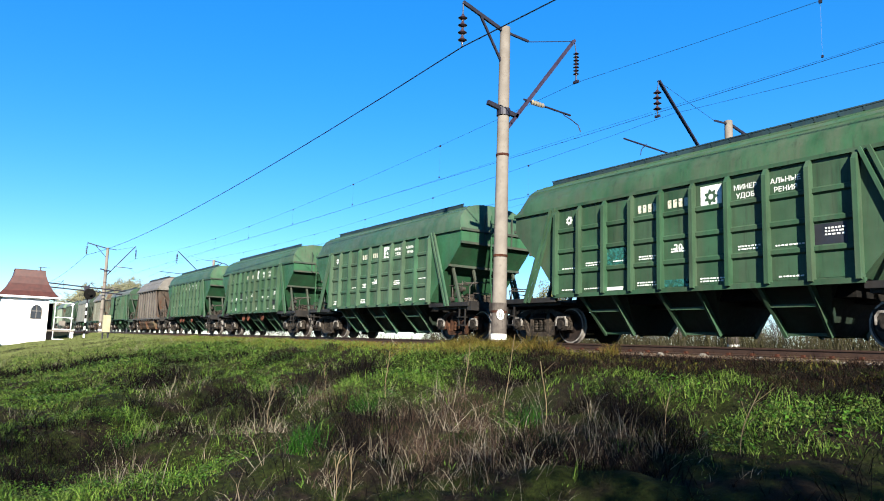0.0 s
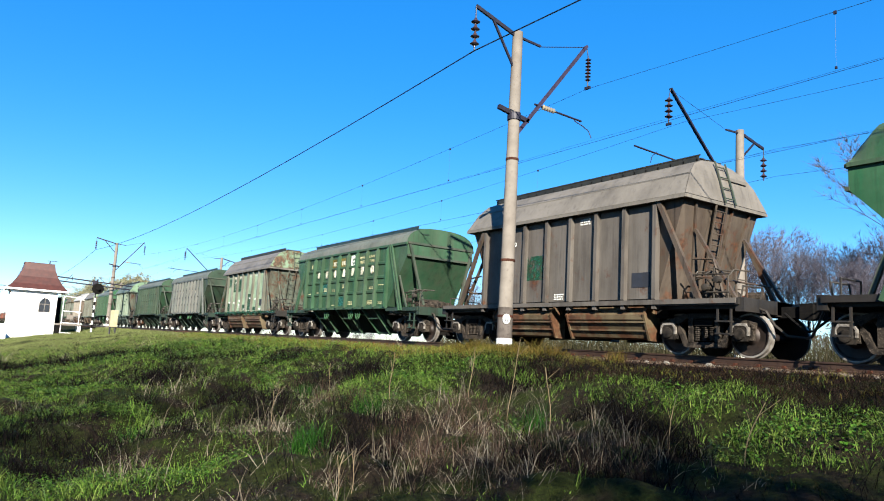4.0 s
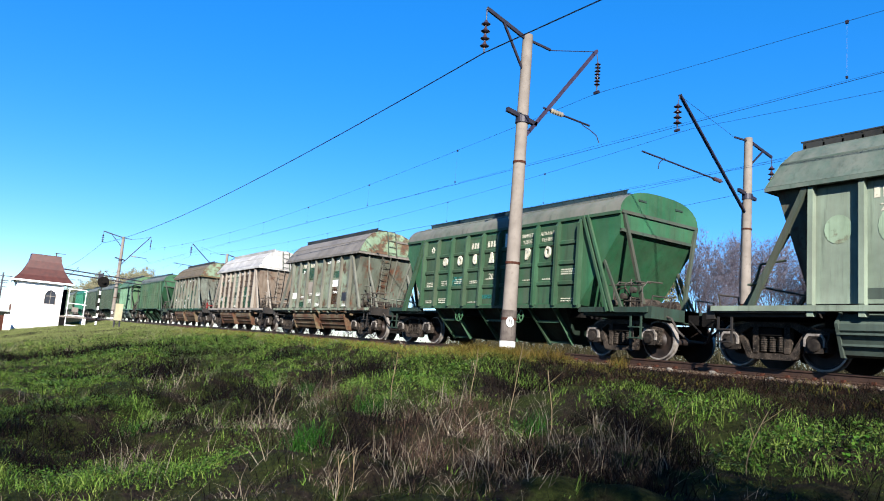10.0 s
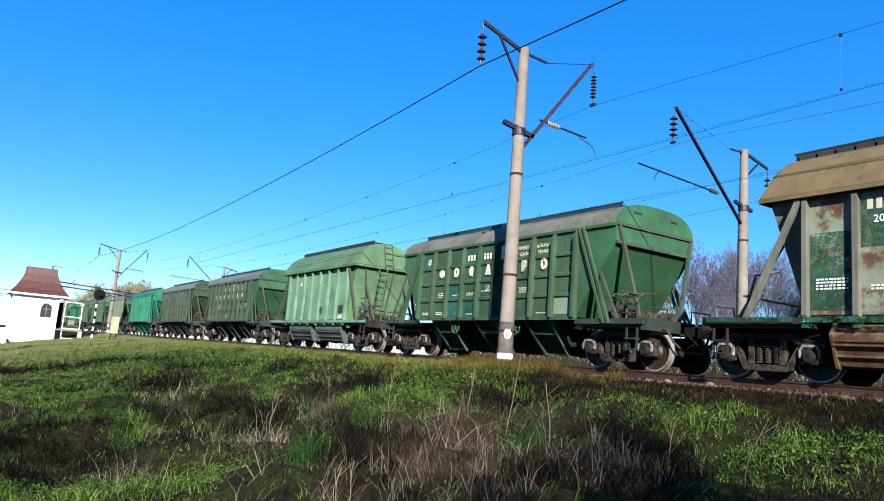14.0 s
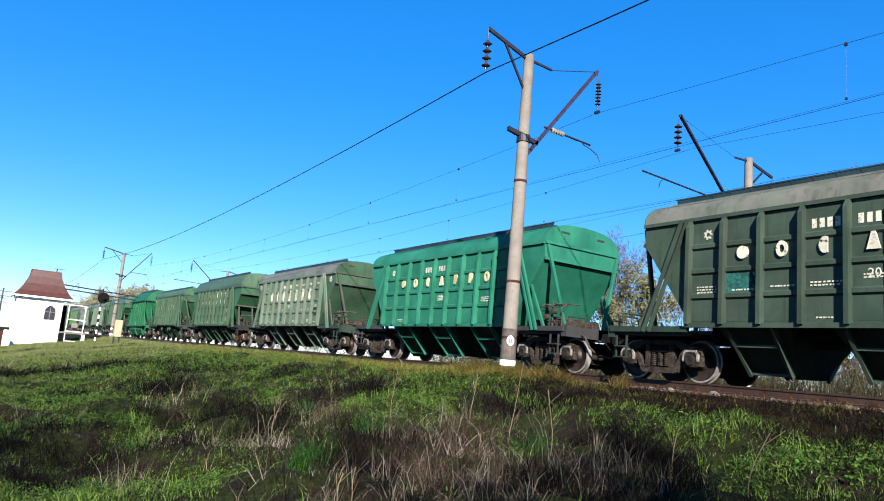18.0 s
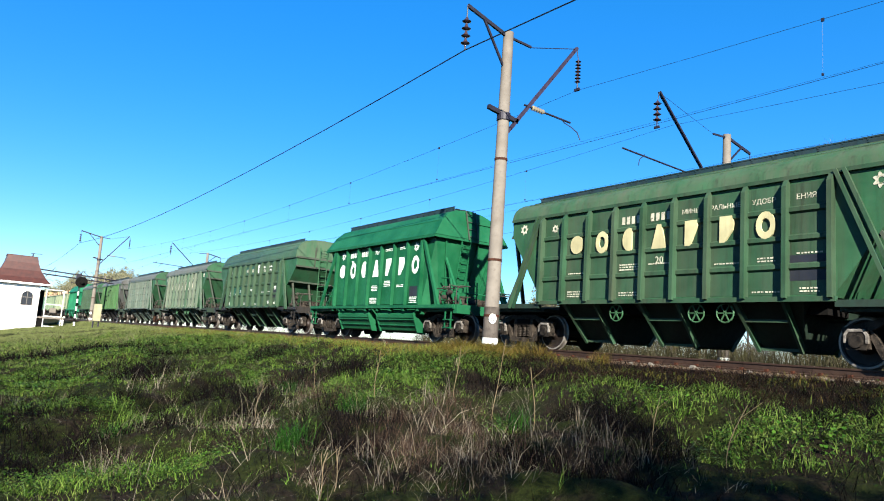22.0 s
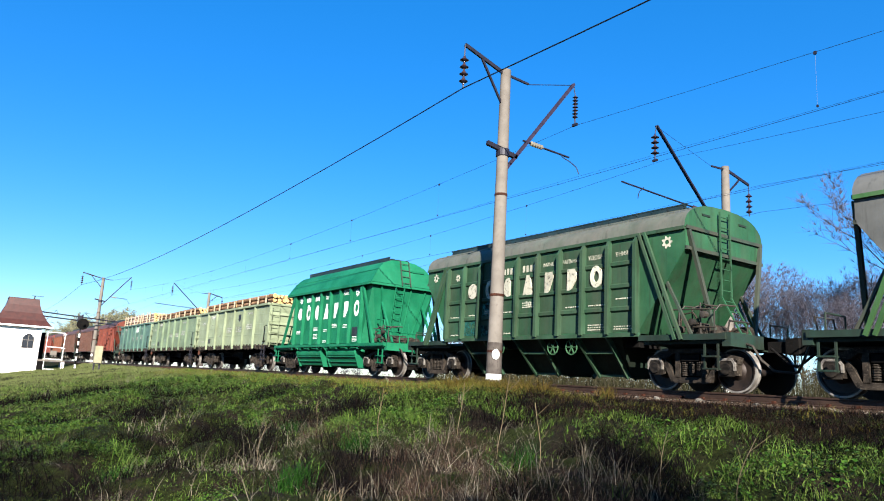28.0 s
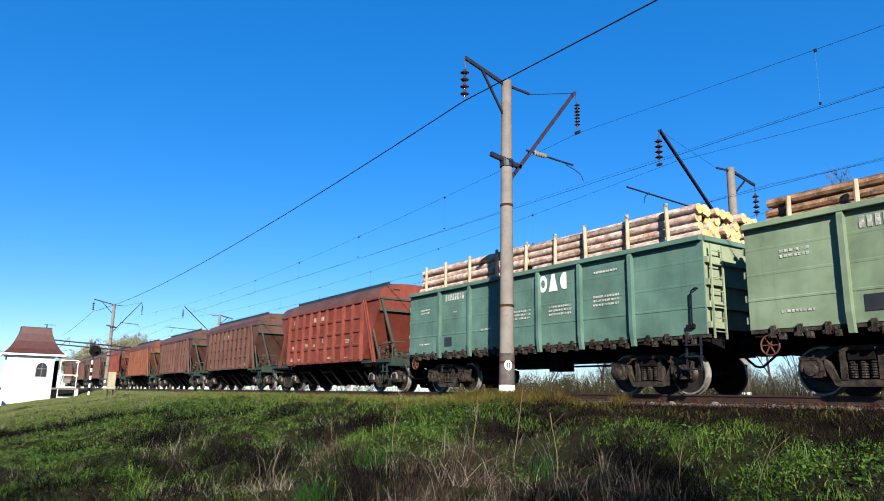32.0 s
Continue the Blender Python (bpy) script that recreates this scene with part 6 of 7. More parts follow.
        part("flower_mark", emblem(0.15), mk, wgn, at=pose(-4.75, -1.505, 3.36))
    part("round_mark", emblem(0.12), mk, wgn, at=pose(cx[0], Y, 3.26))
    for k, z, w, h, m in spec.get("patches", ()):
        patch(wgn, cx[k] - 0.39, z, w, h, Y + 0.002, m)
    if spec.get("wheels"):
        for x in (-1.3, 0.95, 1.65) if spec.get("brand_big") else (-1.72, 0.7, 1.37) if spec["wheels"] is WHEEL_GR else (-1.55, -0.75, 1.5):
            handwheel(wgn, x, 0.98, spec["wheels"])
    return wgn, sets


def hopper_b(spec):
    """Mineral hopper with plain panels, an overhanging angular roof and side skirts."""
    half = 12.709 / 2
    P, RF, EN, SK = spec["paint"], spec.get("roof", spec["paint"]), spec.get("ends", spec["paint"]), spec.get("skirt", spec["paint"])
    FR, RB = spec.get("frame", FRAME_D), spec.get("rib", spec["paint"])
    wgn = thing("hopper_wagon", spec["label"], "freight wagon", "wagons of the train")
    N, PW = 7, 0.945
    x0 = -N * PW / 2

    def shell():
        sh = Shape().box(-3.30, 3.30, -1.40, 1.40, 1.24, 3.62)
        for s in (-1, 1):
            v = [(s * 3.30, -1.40, 1.24), (s * 3.30, 1.40, 1.24), (s * 3.30, 1.40, 3.62), (s * 3.30, -1.40, 3.62),
                 (s * 3.62, -0.85, 1.24), (s * 3.62, 0.85, 1.24), (s * 4.08, 1.44, 3.62), (s * 4.08, -1.44, 3.62)]
            f = [(4, 5, 6, 7), (0, 4, 7, 3), (1, 2, 6, 5), (0, 1, 5, 4), (3, 7, 6, 2)]
            sh.add(v, f if s > 0 else [q[::-1] for q in f])
        return sh
    part("body", cached("bodyb", shell), EN, wgn, "steel hopper body with funnel ends")

    def panel():
        return Shape().prism_x([(-1.39, 1.27), (-1.39, 3.52), (-1.432, 3.52), (-1.432, 1.27)], -PW / 2 + 0.03, PW / 2 - 0.03)

    def rib():
        return Shape().prism_x([(-1.39, 1.2), (-1.39, 3.6), (-1.52, 3.6), (-1.56, 3.5), (-1.56, 1.26), (-1.52, 1.2)], -0.05, 0.05)
    pm = spec.get("panels")
    for s, turn in ((0, 0), (1, 180)):
        for k in range(N):
            part("side_panel", cached("side_panel_b", panel), pm[k % len(pm)] if pm else P, wgn, at=pose(0, 0, 0, 0, 0, turn) @ pose(x0 + (k + 0.5) * PW, 0, 0))
        for k in range(N + 1):
            part("rib", cached("rib_b", rib), RB, wgn, at=pose(0, 0, 0, 0, 0, turn) @ pose(x0 + k * PW, 0, 0))
        if spec.get("bars_across"):
            for k in range(N):
                for zz in (1.6, 1.92, 2.24, 2.56, 2.88, 3.2):
                    own = [m for q, z, w, h, m in spec.get("patches", ()) if q == k and z < zz < z + h and turn == 0]
                    part("pressed_bar", cached("pressed_bar", lambda: Shape().prism_x([(-1.425, -0.05), (-1.425, 0.05), (-1.468, 0.03), (-1.468, -0.03)], -PW / 2 + 0.05, PW / 2 - 0.05)), own[-1] if own else (pm[k % len(pm)] if pm else P), wgn,
                         at=pose(0, 0, 0, 0, 0, turn) @ pose(x0 + (k + 0.5) * PW, 0, zz))

    def roof():
        sh = Shape()
        def ring(a, b, z):
            return [(-a, -b, z), (a, -b, z), (a, b, z), (-a, b, z)]
        lv = [ring(4.20, 1.585, 3.58), ring(4.21, 1.60, 3.66), ring(4.08, 1.27, 4.20), ring(3.97, 0.98, 4.50), ring(3.88, 0.58, 4.67), ring(3.86, 0.0, 4.73)]
        v = [p for r in lv for p in r]
        f = [(3, 2, 1, 0)] + [(k * 4 + i, k * 4 + (i + 1) % 4, (k + 1) * 4 + (i + 1) % 4, (k + 1) * 4 + i) for k in range(5) for i in range(4)]
        return sh.add(v, f)
    part("roof", cached("roof_b", roof), RF, wgn, spec.get("roof_label", "angular steel roof overhanging the sides"))

    def hip(s):
        edge = [(4.21, 1.60, 3.66), (4.08, 1.27, 4.20), (3.97, 0.98, 4.50), (3.88, 0.58, 4.67), (3.86, 0.0, 4.73)]
        line = [(x, -y, z) for x, y, z in edge] + [(x, y, z) for x, y, z in edge[-2::-1]]
        n = len(line)
        v = [(s * (x + 0.015), y, z) for x, y, z in line] + [(s * (x - 0.02), y, z) for x, y, z in line]
        f = []
        for i in range(4):
            f += [(i, n - 1 - i, n - 2 - i, i + 1), (n + i, n + i + 1, 2 * n - 2 - i, 2 * n - 1 - i)]
        f += [(i, i + 1, n + i + 1, n + i) for i in range(n - 1)] + [(n - 1, 0, n, 2 * n - 1)]
        return Shape().add(v, f if s > 0 else [q[::-1] for q in f])
    for s in (-1, 1):
        part("roof_end", cached("roof_end:%d" % s, lambda: hip(s)), spec.get("hip", RF), wgn)

    def seam():
        sh = Shape()
        for s in (-1, 1):
            a, b = sorted((s * 1.55, s * 1.62))
            sh.box(-4.23, 4.23, a, b, 3.56, 3.64)
            a, b = sorted((s * 1.25, s * 1.285))
            sh.box(-4.06, 4.06, a, b, 4.18, 4.215)
        for s in (-1, 1):
            a, b = sorted((s * 4.18, s * 4.24))
            sh.box(a, b, -1.60, 1.60, 3.56, 3.64)
            a, b = sorted((s * 4.05, s * 4.12))
            sh.box(a, b, 0.2, 0.9, 4.26, 4.34)
        return sh
    part("eaves_trim", cached("eaves_trim", seam), spec.get("trim", RF), wgn)
    walkway(wgn, -3.98, 3.85, 4.72, spec.get("walk", WALK_DARK), -0.2, 0.09)

    def skirt(c0, c1):
        sh = Shape().prism_x([(-0.9, 1.10), (-1.28, 1.10), (-1.44, 0.90), (-1.43, 0.78), (-1.39, 0.74), (-1.20, 0.34), (-1.05, 0.30), (-0.9, 0.32)][::-1], c0, c1)
        for z, y in ((0.72, -1.40), (0.52, -1.30)):
            sh.box(c0 - 0.02, c1 + 0.02, y - 0.02, y + 0.03, z - 0.02, z + 0.02)
        for xx in (c0, c1):
            sh.prism_x([(-0.9, 1.12), (-1.32, 1.12), (-1.48, 0.90), (-1.24, 0.28), (-0.9, 0.28)][::-1], xx - 0.03, xx + 0.03)
        return sh
    for c0, c1 in ((-2.85, -0.3), (0.35, 2.95)):
        for turn in (0, 180):
            part("side_skirt", cached("side_skirt:%.1f" % c0, lambda: skirt(c0, c1)), SK, wgn, at=pose(0, 0, 0, 0, 0, turn) if not turn else pose(0.1, 0, 0, 0, 0, 180))

    def under():
        sh = Shape().box(-3.3, 3.3, -1.0, 1.0, 0.85, 1.24)
        for c in (-1.6, 1.65):
            frustum(sh, c - 1.2, c + 1.2, -0.9, 0.9, 0.9, c - 0.7, c + 0.7, -0.4, 0.4, 0.32)
        return sh
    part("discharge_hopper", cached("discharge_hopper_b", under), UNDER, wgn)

    def sills():
        sh = Shape()
        for s in (-1, 1):
            a, b = sorted((s * 1.46, s * 1.58))
            sh.box(-5.45, 5.45, a, b, 1.12, 1.23)
            for k in range(8):
                xx = x0 + k * PW
                a2, b2 = sorted((s * 1.40, s * 1.54))
                sh.box(xx - 0.06, xx + 0.06, a2, b2, 1.02, 1.13)
        return sh
    part("side_sill", cached("side_sill_b", sills), spec.get("sill", P), wgn)

    def braces():
        out = []
        for s in (-1, 1):
            for yy in (-1.52, 1.52):
                out.append(Shape().beam((s * 3.42, yy, 3.55), (s * 4.55, yy, 1.2), 0.09, 0.11))
            for yy in (-0.95, 0.95):
                out.append(Shape().beam((s * 4.02, yy, 2.9), (s * 5.1, yy, 1.2), 0.07, 0.08, (0, 1, 0)))
            out.append(Shape().path([(s * 4.05, -1.1, 2.2), (s * 4.6, -1.1, 2.15), (s * 4.9, -1.1, 1.2)], 0.03))
            out.append(Shape().path([(s * 4.3, -1.3, 1.75), (s * 4.75, -1.3, 1.7), (s * 4.75, 1.3, 1.7)], 0.025))
        return out
    pieces("brace", "brace_b", braces, spec.get("strut", EN), wgn)

    def funnel_ribs():
        return [Shape().beam((s * 4.10, yy, 3.55), (s * (3.62 + 0.025), yy * 0.60, 1.28), 0.05, 0.06, (0, 1, 0)) for s in (1,) for yy in (-1.05, -0.35, 0.35, 1.05)]
    pieces("funnel_rib", "funnel_rib", funnel_ribs, spec.get("strut", EN), wgn)
    ladder(wgn, (3.99, 0.0, 4.70), (4.30, 0.0, 3.62), 0.4, spec.get("ladder_mat", STRUT), 4)
    ladder(wgn, (4.22, -0.25, 3.55), (3.93, -0.25, 1.95), 0.4, spec.get("ladder_mat", EN), 6)
    ladder(wgn, (4.7, -0.25, 2.1), (4.75, -0.25, 1.2), 0.4, spec.get("ladder_mat", EN), 4)
    end_gear(wgn, 4.35, half, FR, 3.4)
    coupler(wgn, half)
    sets = bogie(wgn, -4.35, spec.get("cast", CAST), BOX) + bogie(wgn, 4.35, spec.get("cast2", CAST), BOX)
    cx = [x0 + (k + 0.5) * PW for k in range(N)]
    Y = -1.433
    mk = spec.get("mark", WHITE)
    for k, z, w, h, m in spec.get("patches", ()):
        patch(wgn, cx[k] - 0.42, z, w, h, Y - 0.002, m)
    Y -= 0.003
    for k in (1, 2):
        if spec.get("number", True):
            stencil(cached("paint_bars_b", lambda: digit_blocks(4, 0.1, 0.21, 0.055)), FADED if mk is WHITE and not spec.get("flower") else mk, wgn, pose(cx[k] - 0.3, Y, 3.2))
    rng = random.Random(spec["seed"])
    for k, z in ((0, 1.75), (1, 1.72), (2, 1.5), (3, 1.8), (4, 1.95), (5, 1.9), (4, 3.3), (5, 3.3), (6, 1.32), (3, 1.32), (2, 1.85)):
        if rng.random() < spec.get("marks", 0.7):
            rows = rng.choice((2, 3, 4))
            w = rng.choice((0.38, 0.5, 0.6))
            stencil(cached("stencil_mark:%d:%.2f" % (rows, w), lambda: bars(rows, w, 0.030, 0.03, 0.07)), mk, wgn, at=pose(cx[k] - w / 2, Y, z))
    part("load_figure", word_mesh("20", 0.2), mk, wgn, at=pose(cx[1] - 0.1, Y, 2.95))
    if spec.get("seventy"):
        part("load_figure", word_mesh("70т", 0.22), mk, wgn, at=pose(cx[3], Y, 3.22))
    if spec.get("brand"):
        for i in range(7):
            part("bold_mark", bold_shape(i, 0.66), spec["brand"], wgn, at=pose(cx[i], Y, 2.35))
    if spec.get("flower"):
        for k in (0, 6):
            part("flower_mark", emblem(0.16), mk, wgn, at=pose(cx[k], Y, 3.32))
    if spec.get("brake_wheel"):
        part("brake_wheel", MESH["hand_wheel"], spec["brake_wheel"], wgn, "red hand brake wheel", at=pose(-5.75, -1.62, 1.42))
    part("dark_plate", cached("dark_plate", lambda: Shape().box(-0.28, 0.28, -0.004, 0, 0, 0.36)), spec.get("plate", PLATE), wgn, at=pose(cx[6], Y, 1.55))
    return wgn, sets


def gondola(spec):
    """Open wagon with ribbed sides, and the logs that it carries."""
    half = 13.593 / 2
    P = spec["paint"]
    wgn = thing("open_wagon", spec["label"], "freight wagon", "wagons of the train")
    bx, zb, zt = 6.28, 1.30, 3.48

    def floor():
        return Shape().box(-bx, bx, -1.40, 1.40, 1.30, 1.42)
    part("floor", cached("floor_g", floor), UNDER, wgn)

    RX = (-6.2, -4.25, -2.5, -0.85, 0.85, 2.5, 4.25, 6.2)

    def wall(k):
        a, b = (RX[k] + 0.05 if k else -bx), (RX[k + 1] - 0.05 if k < 6 else bx)
        prof = [(-1.42, zb)]
        prof += [(-1.42, zt - 0.08), (-1.455, zt - 0.08)]
        for z, d in ((2.95, 0.003), (2.42, 0.004), (1.90, 0.009)):
            prof += [(-1.455, z + 0.03), (-1.455 - d, z + 0.02), (-1.455 - d, z - 0.02), (-1.455, z - 0.03)]
        prof += [(-1.455, zb)]
        return Shape().prism_x(prof, a, b)

    def rib():
        return Shape().prism_x([(-1.43, 1.12), (-1.43, zt), (-1.50, zt), (-1.575, zt - 0.15), (-1.575, 1.5), (-1.52, 1.12)], -0.055, 0.055)
    for turn in (0, 180):
        for k in range(7):
            part("side_panel", cached("wall_g:%d" % k, lambda: wall(k)), P, wgn, at=pose(0, 0, 0, 0, 0, turn))
        for x in RX[1:-1]:
            part("rib", cached("rib_g", rib), P, wgn, at=pose(0, 0, 0, 0, 0, turn) @ pose(x, 0, 0))

    def chord():
        sh = Shape()
        for s in (-1, 1):
            a, b = sorted((s * 1.41, s * 1.57))
            sh.box(-bx, bx, a, b, zt - 0.10, zt + 0.02)
        for s in (-1, 1):
            a, b = sorted((s * (bx - 0.06), s * (bx + 0.06)))
            sh.box(a, b, -1.41, 1.41, zt - 0.10, zt + 0.02)
        return sh
    bevel(part("top_chord", chord(), P, wgn), 0.015)

    def endwall():
        out = []
        for s in (-1, 1):
            a, b = sorted((s * (bx - 0.05), s * bx))
            out.append(Shape().box(a, b, -1.42, 1.42, zb, zt - 0.1))
            for z in (1.5, 1.95, 2.45, 2.95):
                a2, b2 = sorted((s * bx, s * (bx + 0.09)))
                out.append(Shape().box(a2, b2, -1.42, 1.42, z - 0.07, z + 0.07))
        return out
    pieces("end_wall", "end_wall_g", endwall, spec.get("end", P), wgn)
    ladder(wgn, (bx + 0.13, -1.15, 3.3), (bx + 0.13, -1.15, 1.2), 0.42, spec.get("end", P), 7)
    ladder(wgn, (-bx - 0.13, 1.15, 3.3), (-bx - 0.13, 1.15, 1.2), 0.42, spec.get("end", P), 7)

    def hinges():
        out = []
        for s in (-1, 1):
            for k in range(7):
                for q in (0.22, 0.5, 0.78):
                    x = RX[k] + (RX[k + 1] - RX[k]) * q
                    a, b = sorted((s * 1.38, s * 1.50))
                    sh = Shape().box(x - 0.05, x + 0.05, a, b, 1.12, 1.36)
                    out.append(sh)
                    sh.beam((x - 0.12, s * 1.46, 1.16), (x + 0.14, s * 1.5, 1.24), 0.05, 0.07)
                    sh.box(x + 0.12, x + 0.22, a, b, 1.08, 1.2)
            a, b = sorted((s * 1.3, s * 1.44))
            out.append(Shape().box(-bx, bx, a, b, 1.22, 1.30))
        return out
    pieces("hatch_hinge", "hatch_hinge", hinges, CAST, wgn)

    def sill():
        out = [Shape().box(-bx, bx, -0.3, 0.3, 0.85, 1.3)]
        for x in (-6.1, -4.33, -2.2, 0, 2.2, 4.33, 6.1):
            sh = Shape()
            out.append(sh)
            sh.prism_x([(-1.4, 1.3), (-1.4, 1.15), (-0.3, 0.9), (0.3, 0.9), (1.4, 1.15), (1.4, 1.3)][::-1], x - 0.12, x + 0.12)
        out.append(Shape().tube((-1.2, -0.55, 0.85), (0.2, -0.55, 0.85), 0.16, 0.16, 12))
        out.append(Shape().box(0.6, 1.2, -0.9, -0.5, 0.6, 1.0))
        out.append(Shape().tube((-3.0, -0.7, 0.75), (3.2, -0.7, 0.72), 0.03, 0.03, 6))
        return out
    pieces("underframe_beam", "underframe_beam", sill, UNDER, wgn)

    def steps():
        out = []
        for s, yy in ((1, -1.5), (-1, 1.5)):
            x = s * 5.95
            sh = Shape()
            out.append(sh)
            sh.box(x - 0.2, x - 0.17, yy - 0.02, yy + 0.02, 0.5, 1.3).box(x + 0.17, x + 0.2, yy - 0.02, yy + 0.02, 0.5, 1.3)
            for z in (0.52, 0.8, 1.05):
                sh.box(x - 0.2, x + 0.2, yy - 0.06, yy + 0.06, z, z + 0.03)
        return out
    pieces("footstep", "footstep_g", steps, STEEL, wgn)
    handwheel(wgn, -5.9, 0.98, WHEEL_OR)
    coupler(wgn, half)
    sets = bogie(wgn, -4.33, CAST, CAST, "axle_box_dull") + bogie(wgn, 4.33, CAST, CAST, "axle_box_dull")
    for turn in (0, 180):
        part("grab_rod", cached("grab_rod_g", lambda: Shape().path([(5.96, -1.46, 1.52), (5.96, -1.53, 1.54), (5.97, -1.53, 2.26), (6.08, -1.53, 2.32), (6.10, -1.44, 2.32)], 0.02, 6).box(5.80, 6.0, -1.53, -1.45, 1.44, 1.52)), UNDER, wgn, at=pose(0, 0, 0, 0, 0, turn))
    Y = -1.466
    mk = FAINT_MARK
    cx = [(RX[k] + RX[k + 1]) / 2 for k in range(7)]
    stencil(cached("paint_bars_g", lambda: digit_blocks(8, 0.09, 0.22, 0.05)), mk, wgn, pose(cx[1] - 0.58, Y, 3.02))
    for k, z, rows, w in ((0, 2.7, 2, 0.6), (1, 2.6, 1, 0.2), (3, 2.1, 3, 0.9), (4, 2.1, 3, 0.9), (0, 1.6, 1, 0.7), (5, 2.2, 3, 0.9), (2, 1.9, 1, 0.5), (5, 3.05, 1, 0.8)):
        stencil(cached("stencil_mark_g:%d:%.1f" % (rows, w), lambda: bars(rows, w, 0.055, 0.05, 0.1)), mk, wgn, at=pose(cx[k] - w / 2, Y, z))
    part("dark_plate", cached("dark_plate_g", lambda: Shape().box(-0.22, 0.22, -0.004, 0, 0, 0.3)), PLATE, wgn, at=pose(cx[1] - 0.4, Y, 1.5))
    if spec.get("emblem"):
        for i, dx in ((1, -0.42), (3, 0.0), (2, 0.46)):
            part("bold_mark", bold_shape(i, 0.48), WHITE, wgn, at=pose(cx[4] - 0.25 + dx, Y, 2.78))
    if spec.get("badge"):
        part("dark_badge", cached("dark_badge", lambda: Shape().prism([(-0.2, 0.3), (-0.2, 0.02), (0, -0.1), (0.2, 0.02), (0.2, 0.3)], -0.004, 0)), PLATE, wgn, at=pose(cx[4], Y, 2.78))
    # logs
    load = thing("log_load", spec["load_label"], "logs", "log loads")
    rng = random.Random(spec["seed"])
    top = spec["top"]
    lm = [Shape().tube((-2.95, 0, 0), (2.95, 0, 0), 0.118, 0.100, 9), Shape().tube((-2.9, 0, 0), (3.0, 0, 0), 0.095, 0.115, 9), Shape().tube((-3.0, 0, 0), (2.9, 0, 0), 0.13, 0.125, 10)]
    meshes = []
    for i, sh in enumerate(lm):
        key = "log:%d" % i
        if key not in MESH:
            me = sh.mesh("log", True)
            me.materials.append(CUT)
            for p in me.polygons:
                if len(p.vertices) > 4:
                    p.material_index = 1
            MESH[key] = me
        meshes.append(MESH[key])
    row = 0
    z = top - 0.205 * int((top - 3.0) / 0.205)
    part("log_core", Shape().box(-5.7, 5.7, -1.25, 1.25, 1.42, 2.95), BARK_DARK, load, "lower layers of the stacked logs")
    while z < top + 0.01:
        n = 11 - (row % 2)
        shrink = 1.0 if row % 2 else 1.02
        for i in range(n):
            y = (-1.22 + 2.44 * (i + 0.5) / n) * shrink
            for c in (-3.02, 3.02):
                part("log", rng.choice(meshes), spec["bark"], load, at=pose(c + rng.uniform(-0.12, 0.12), y, z + rng.uniform(-0.02, 0.02), rng.uniform(0, 360), 0, rng.choice((0, 180))))
        z += 0.205
        row += 1
    for x in (-5.4, -4.05, -2.7, -1.35, 0.0, 1.35, 2.7, 4.05, 5.4):
        for yy in (-1.34, 1.34):
            part("stake", cached("stake:%.1f" % top, lambda: Shape().tube((0, 0, 1.42), (0, 0, top + spec.get("stake", 0.05)), 0.06, 0.05, 8)), STAKE, load, at=pose(x, yy, 0, rng.uniform(-1, 1), rng.uniform(-1.5, 1.5), 0))
    return wgn, sets, load


GREEN = paint("dull_green_paint", "3a6c4a", dirt="6a6c5a", dirt_amount=0.55)
GREEN_L = paint("light_green_paint", "357c50", dirt="5d6652", dirt_amount=0.5, grime=0.45)
GREEN_D = paint("dark_green_paint", "3a5a44", dirt="5d5a4c", dirt_amount=0.6)
GREEN_G = paint("dusty_grey_green_paint", "5a8064", dirt="a0a494", dirt_amount=0.8)
GREY_D = paint("sooty_grey_green_paint", "465e4c", dirt="4c5248", dirt_amount=0.6)
GREEN_T = paint("teal_green_paint", "259272", dirt="3f8a6c", dirt_amount=0.3, grime=0.25)
EMERALD = paint("fresh_emerald_paint", "067c4a", dirt="086040", dirt_amount=0.25, grime=0.2)
EMERALD_T = paint("fresh_bluish_emerald_paint", "0a9a68", dirt="0a7c56", dirt_amount=0.25, grime=0.15)
ROOF_DUST = paint("dusty_roof_paint", "7a8474", dirt="98938a", dirt_amount=0.8)
ROOF_GREEN = paint("green_roof_paint", "467a52", dirt="7a7c6a", dirt_amount=0.6)
PALE = paint("chalky_pale_green_paint", "b0ccac", dirt="7c7460", dirt_amount=0.3, rust=0.40, tone=0.42)
PALE_G = paint("chalky_grey_green_paint", "9cb09a", dirt="8c8a7c", dirt_amount=0.5, tone=0.38)
PALE_RUST = paint("pale_green_paint_with_rust", "a4b69c", dirt="75684f", dirt_amount=0.5, rust=0.52, tone=0.36)
MINT = paint("mint_green_paint", "86b894", dirt="66806a", dirt_amount=0.3)
MINT_R = paint("mint_green_roof", "6a9668", dirt="5f7258", dirt_amount=0.3)
BROWN_W = paint("brown_weathered_metal", "6e665e", dirt="98928a", dirt_amount=0.6, rust=0.42)
ROOF_BROWN = paint("rusty_brown_roof", "86744e", dirt="94835e", dirt_amount=0.7, rust=0.38)
ROOF_GREY = paint("grey_weathered_roof", "8f887e", dirt="a8a196", dirt_amount=0.7, rust=0.33)
ROOF_WHITE = paint("flaking_white_roof_paint", "f4f2ec", dirt="8f8b84", dirt_amount=0.5, rust=0.36)
SKIRT_RUST = paint("rusty_cream_skirt", "8a7a5c", dirt="5a4632", dirt_amount=0.5, rust=0.55)
SKIRT_GREY = paint("grey_green_skirt", "5f7266", dirt="4c4a42", dirt_amount=0.5)
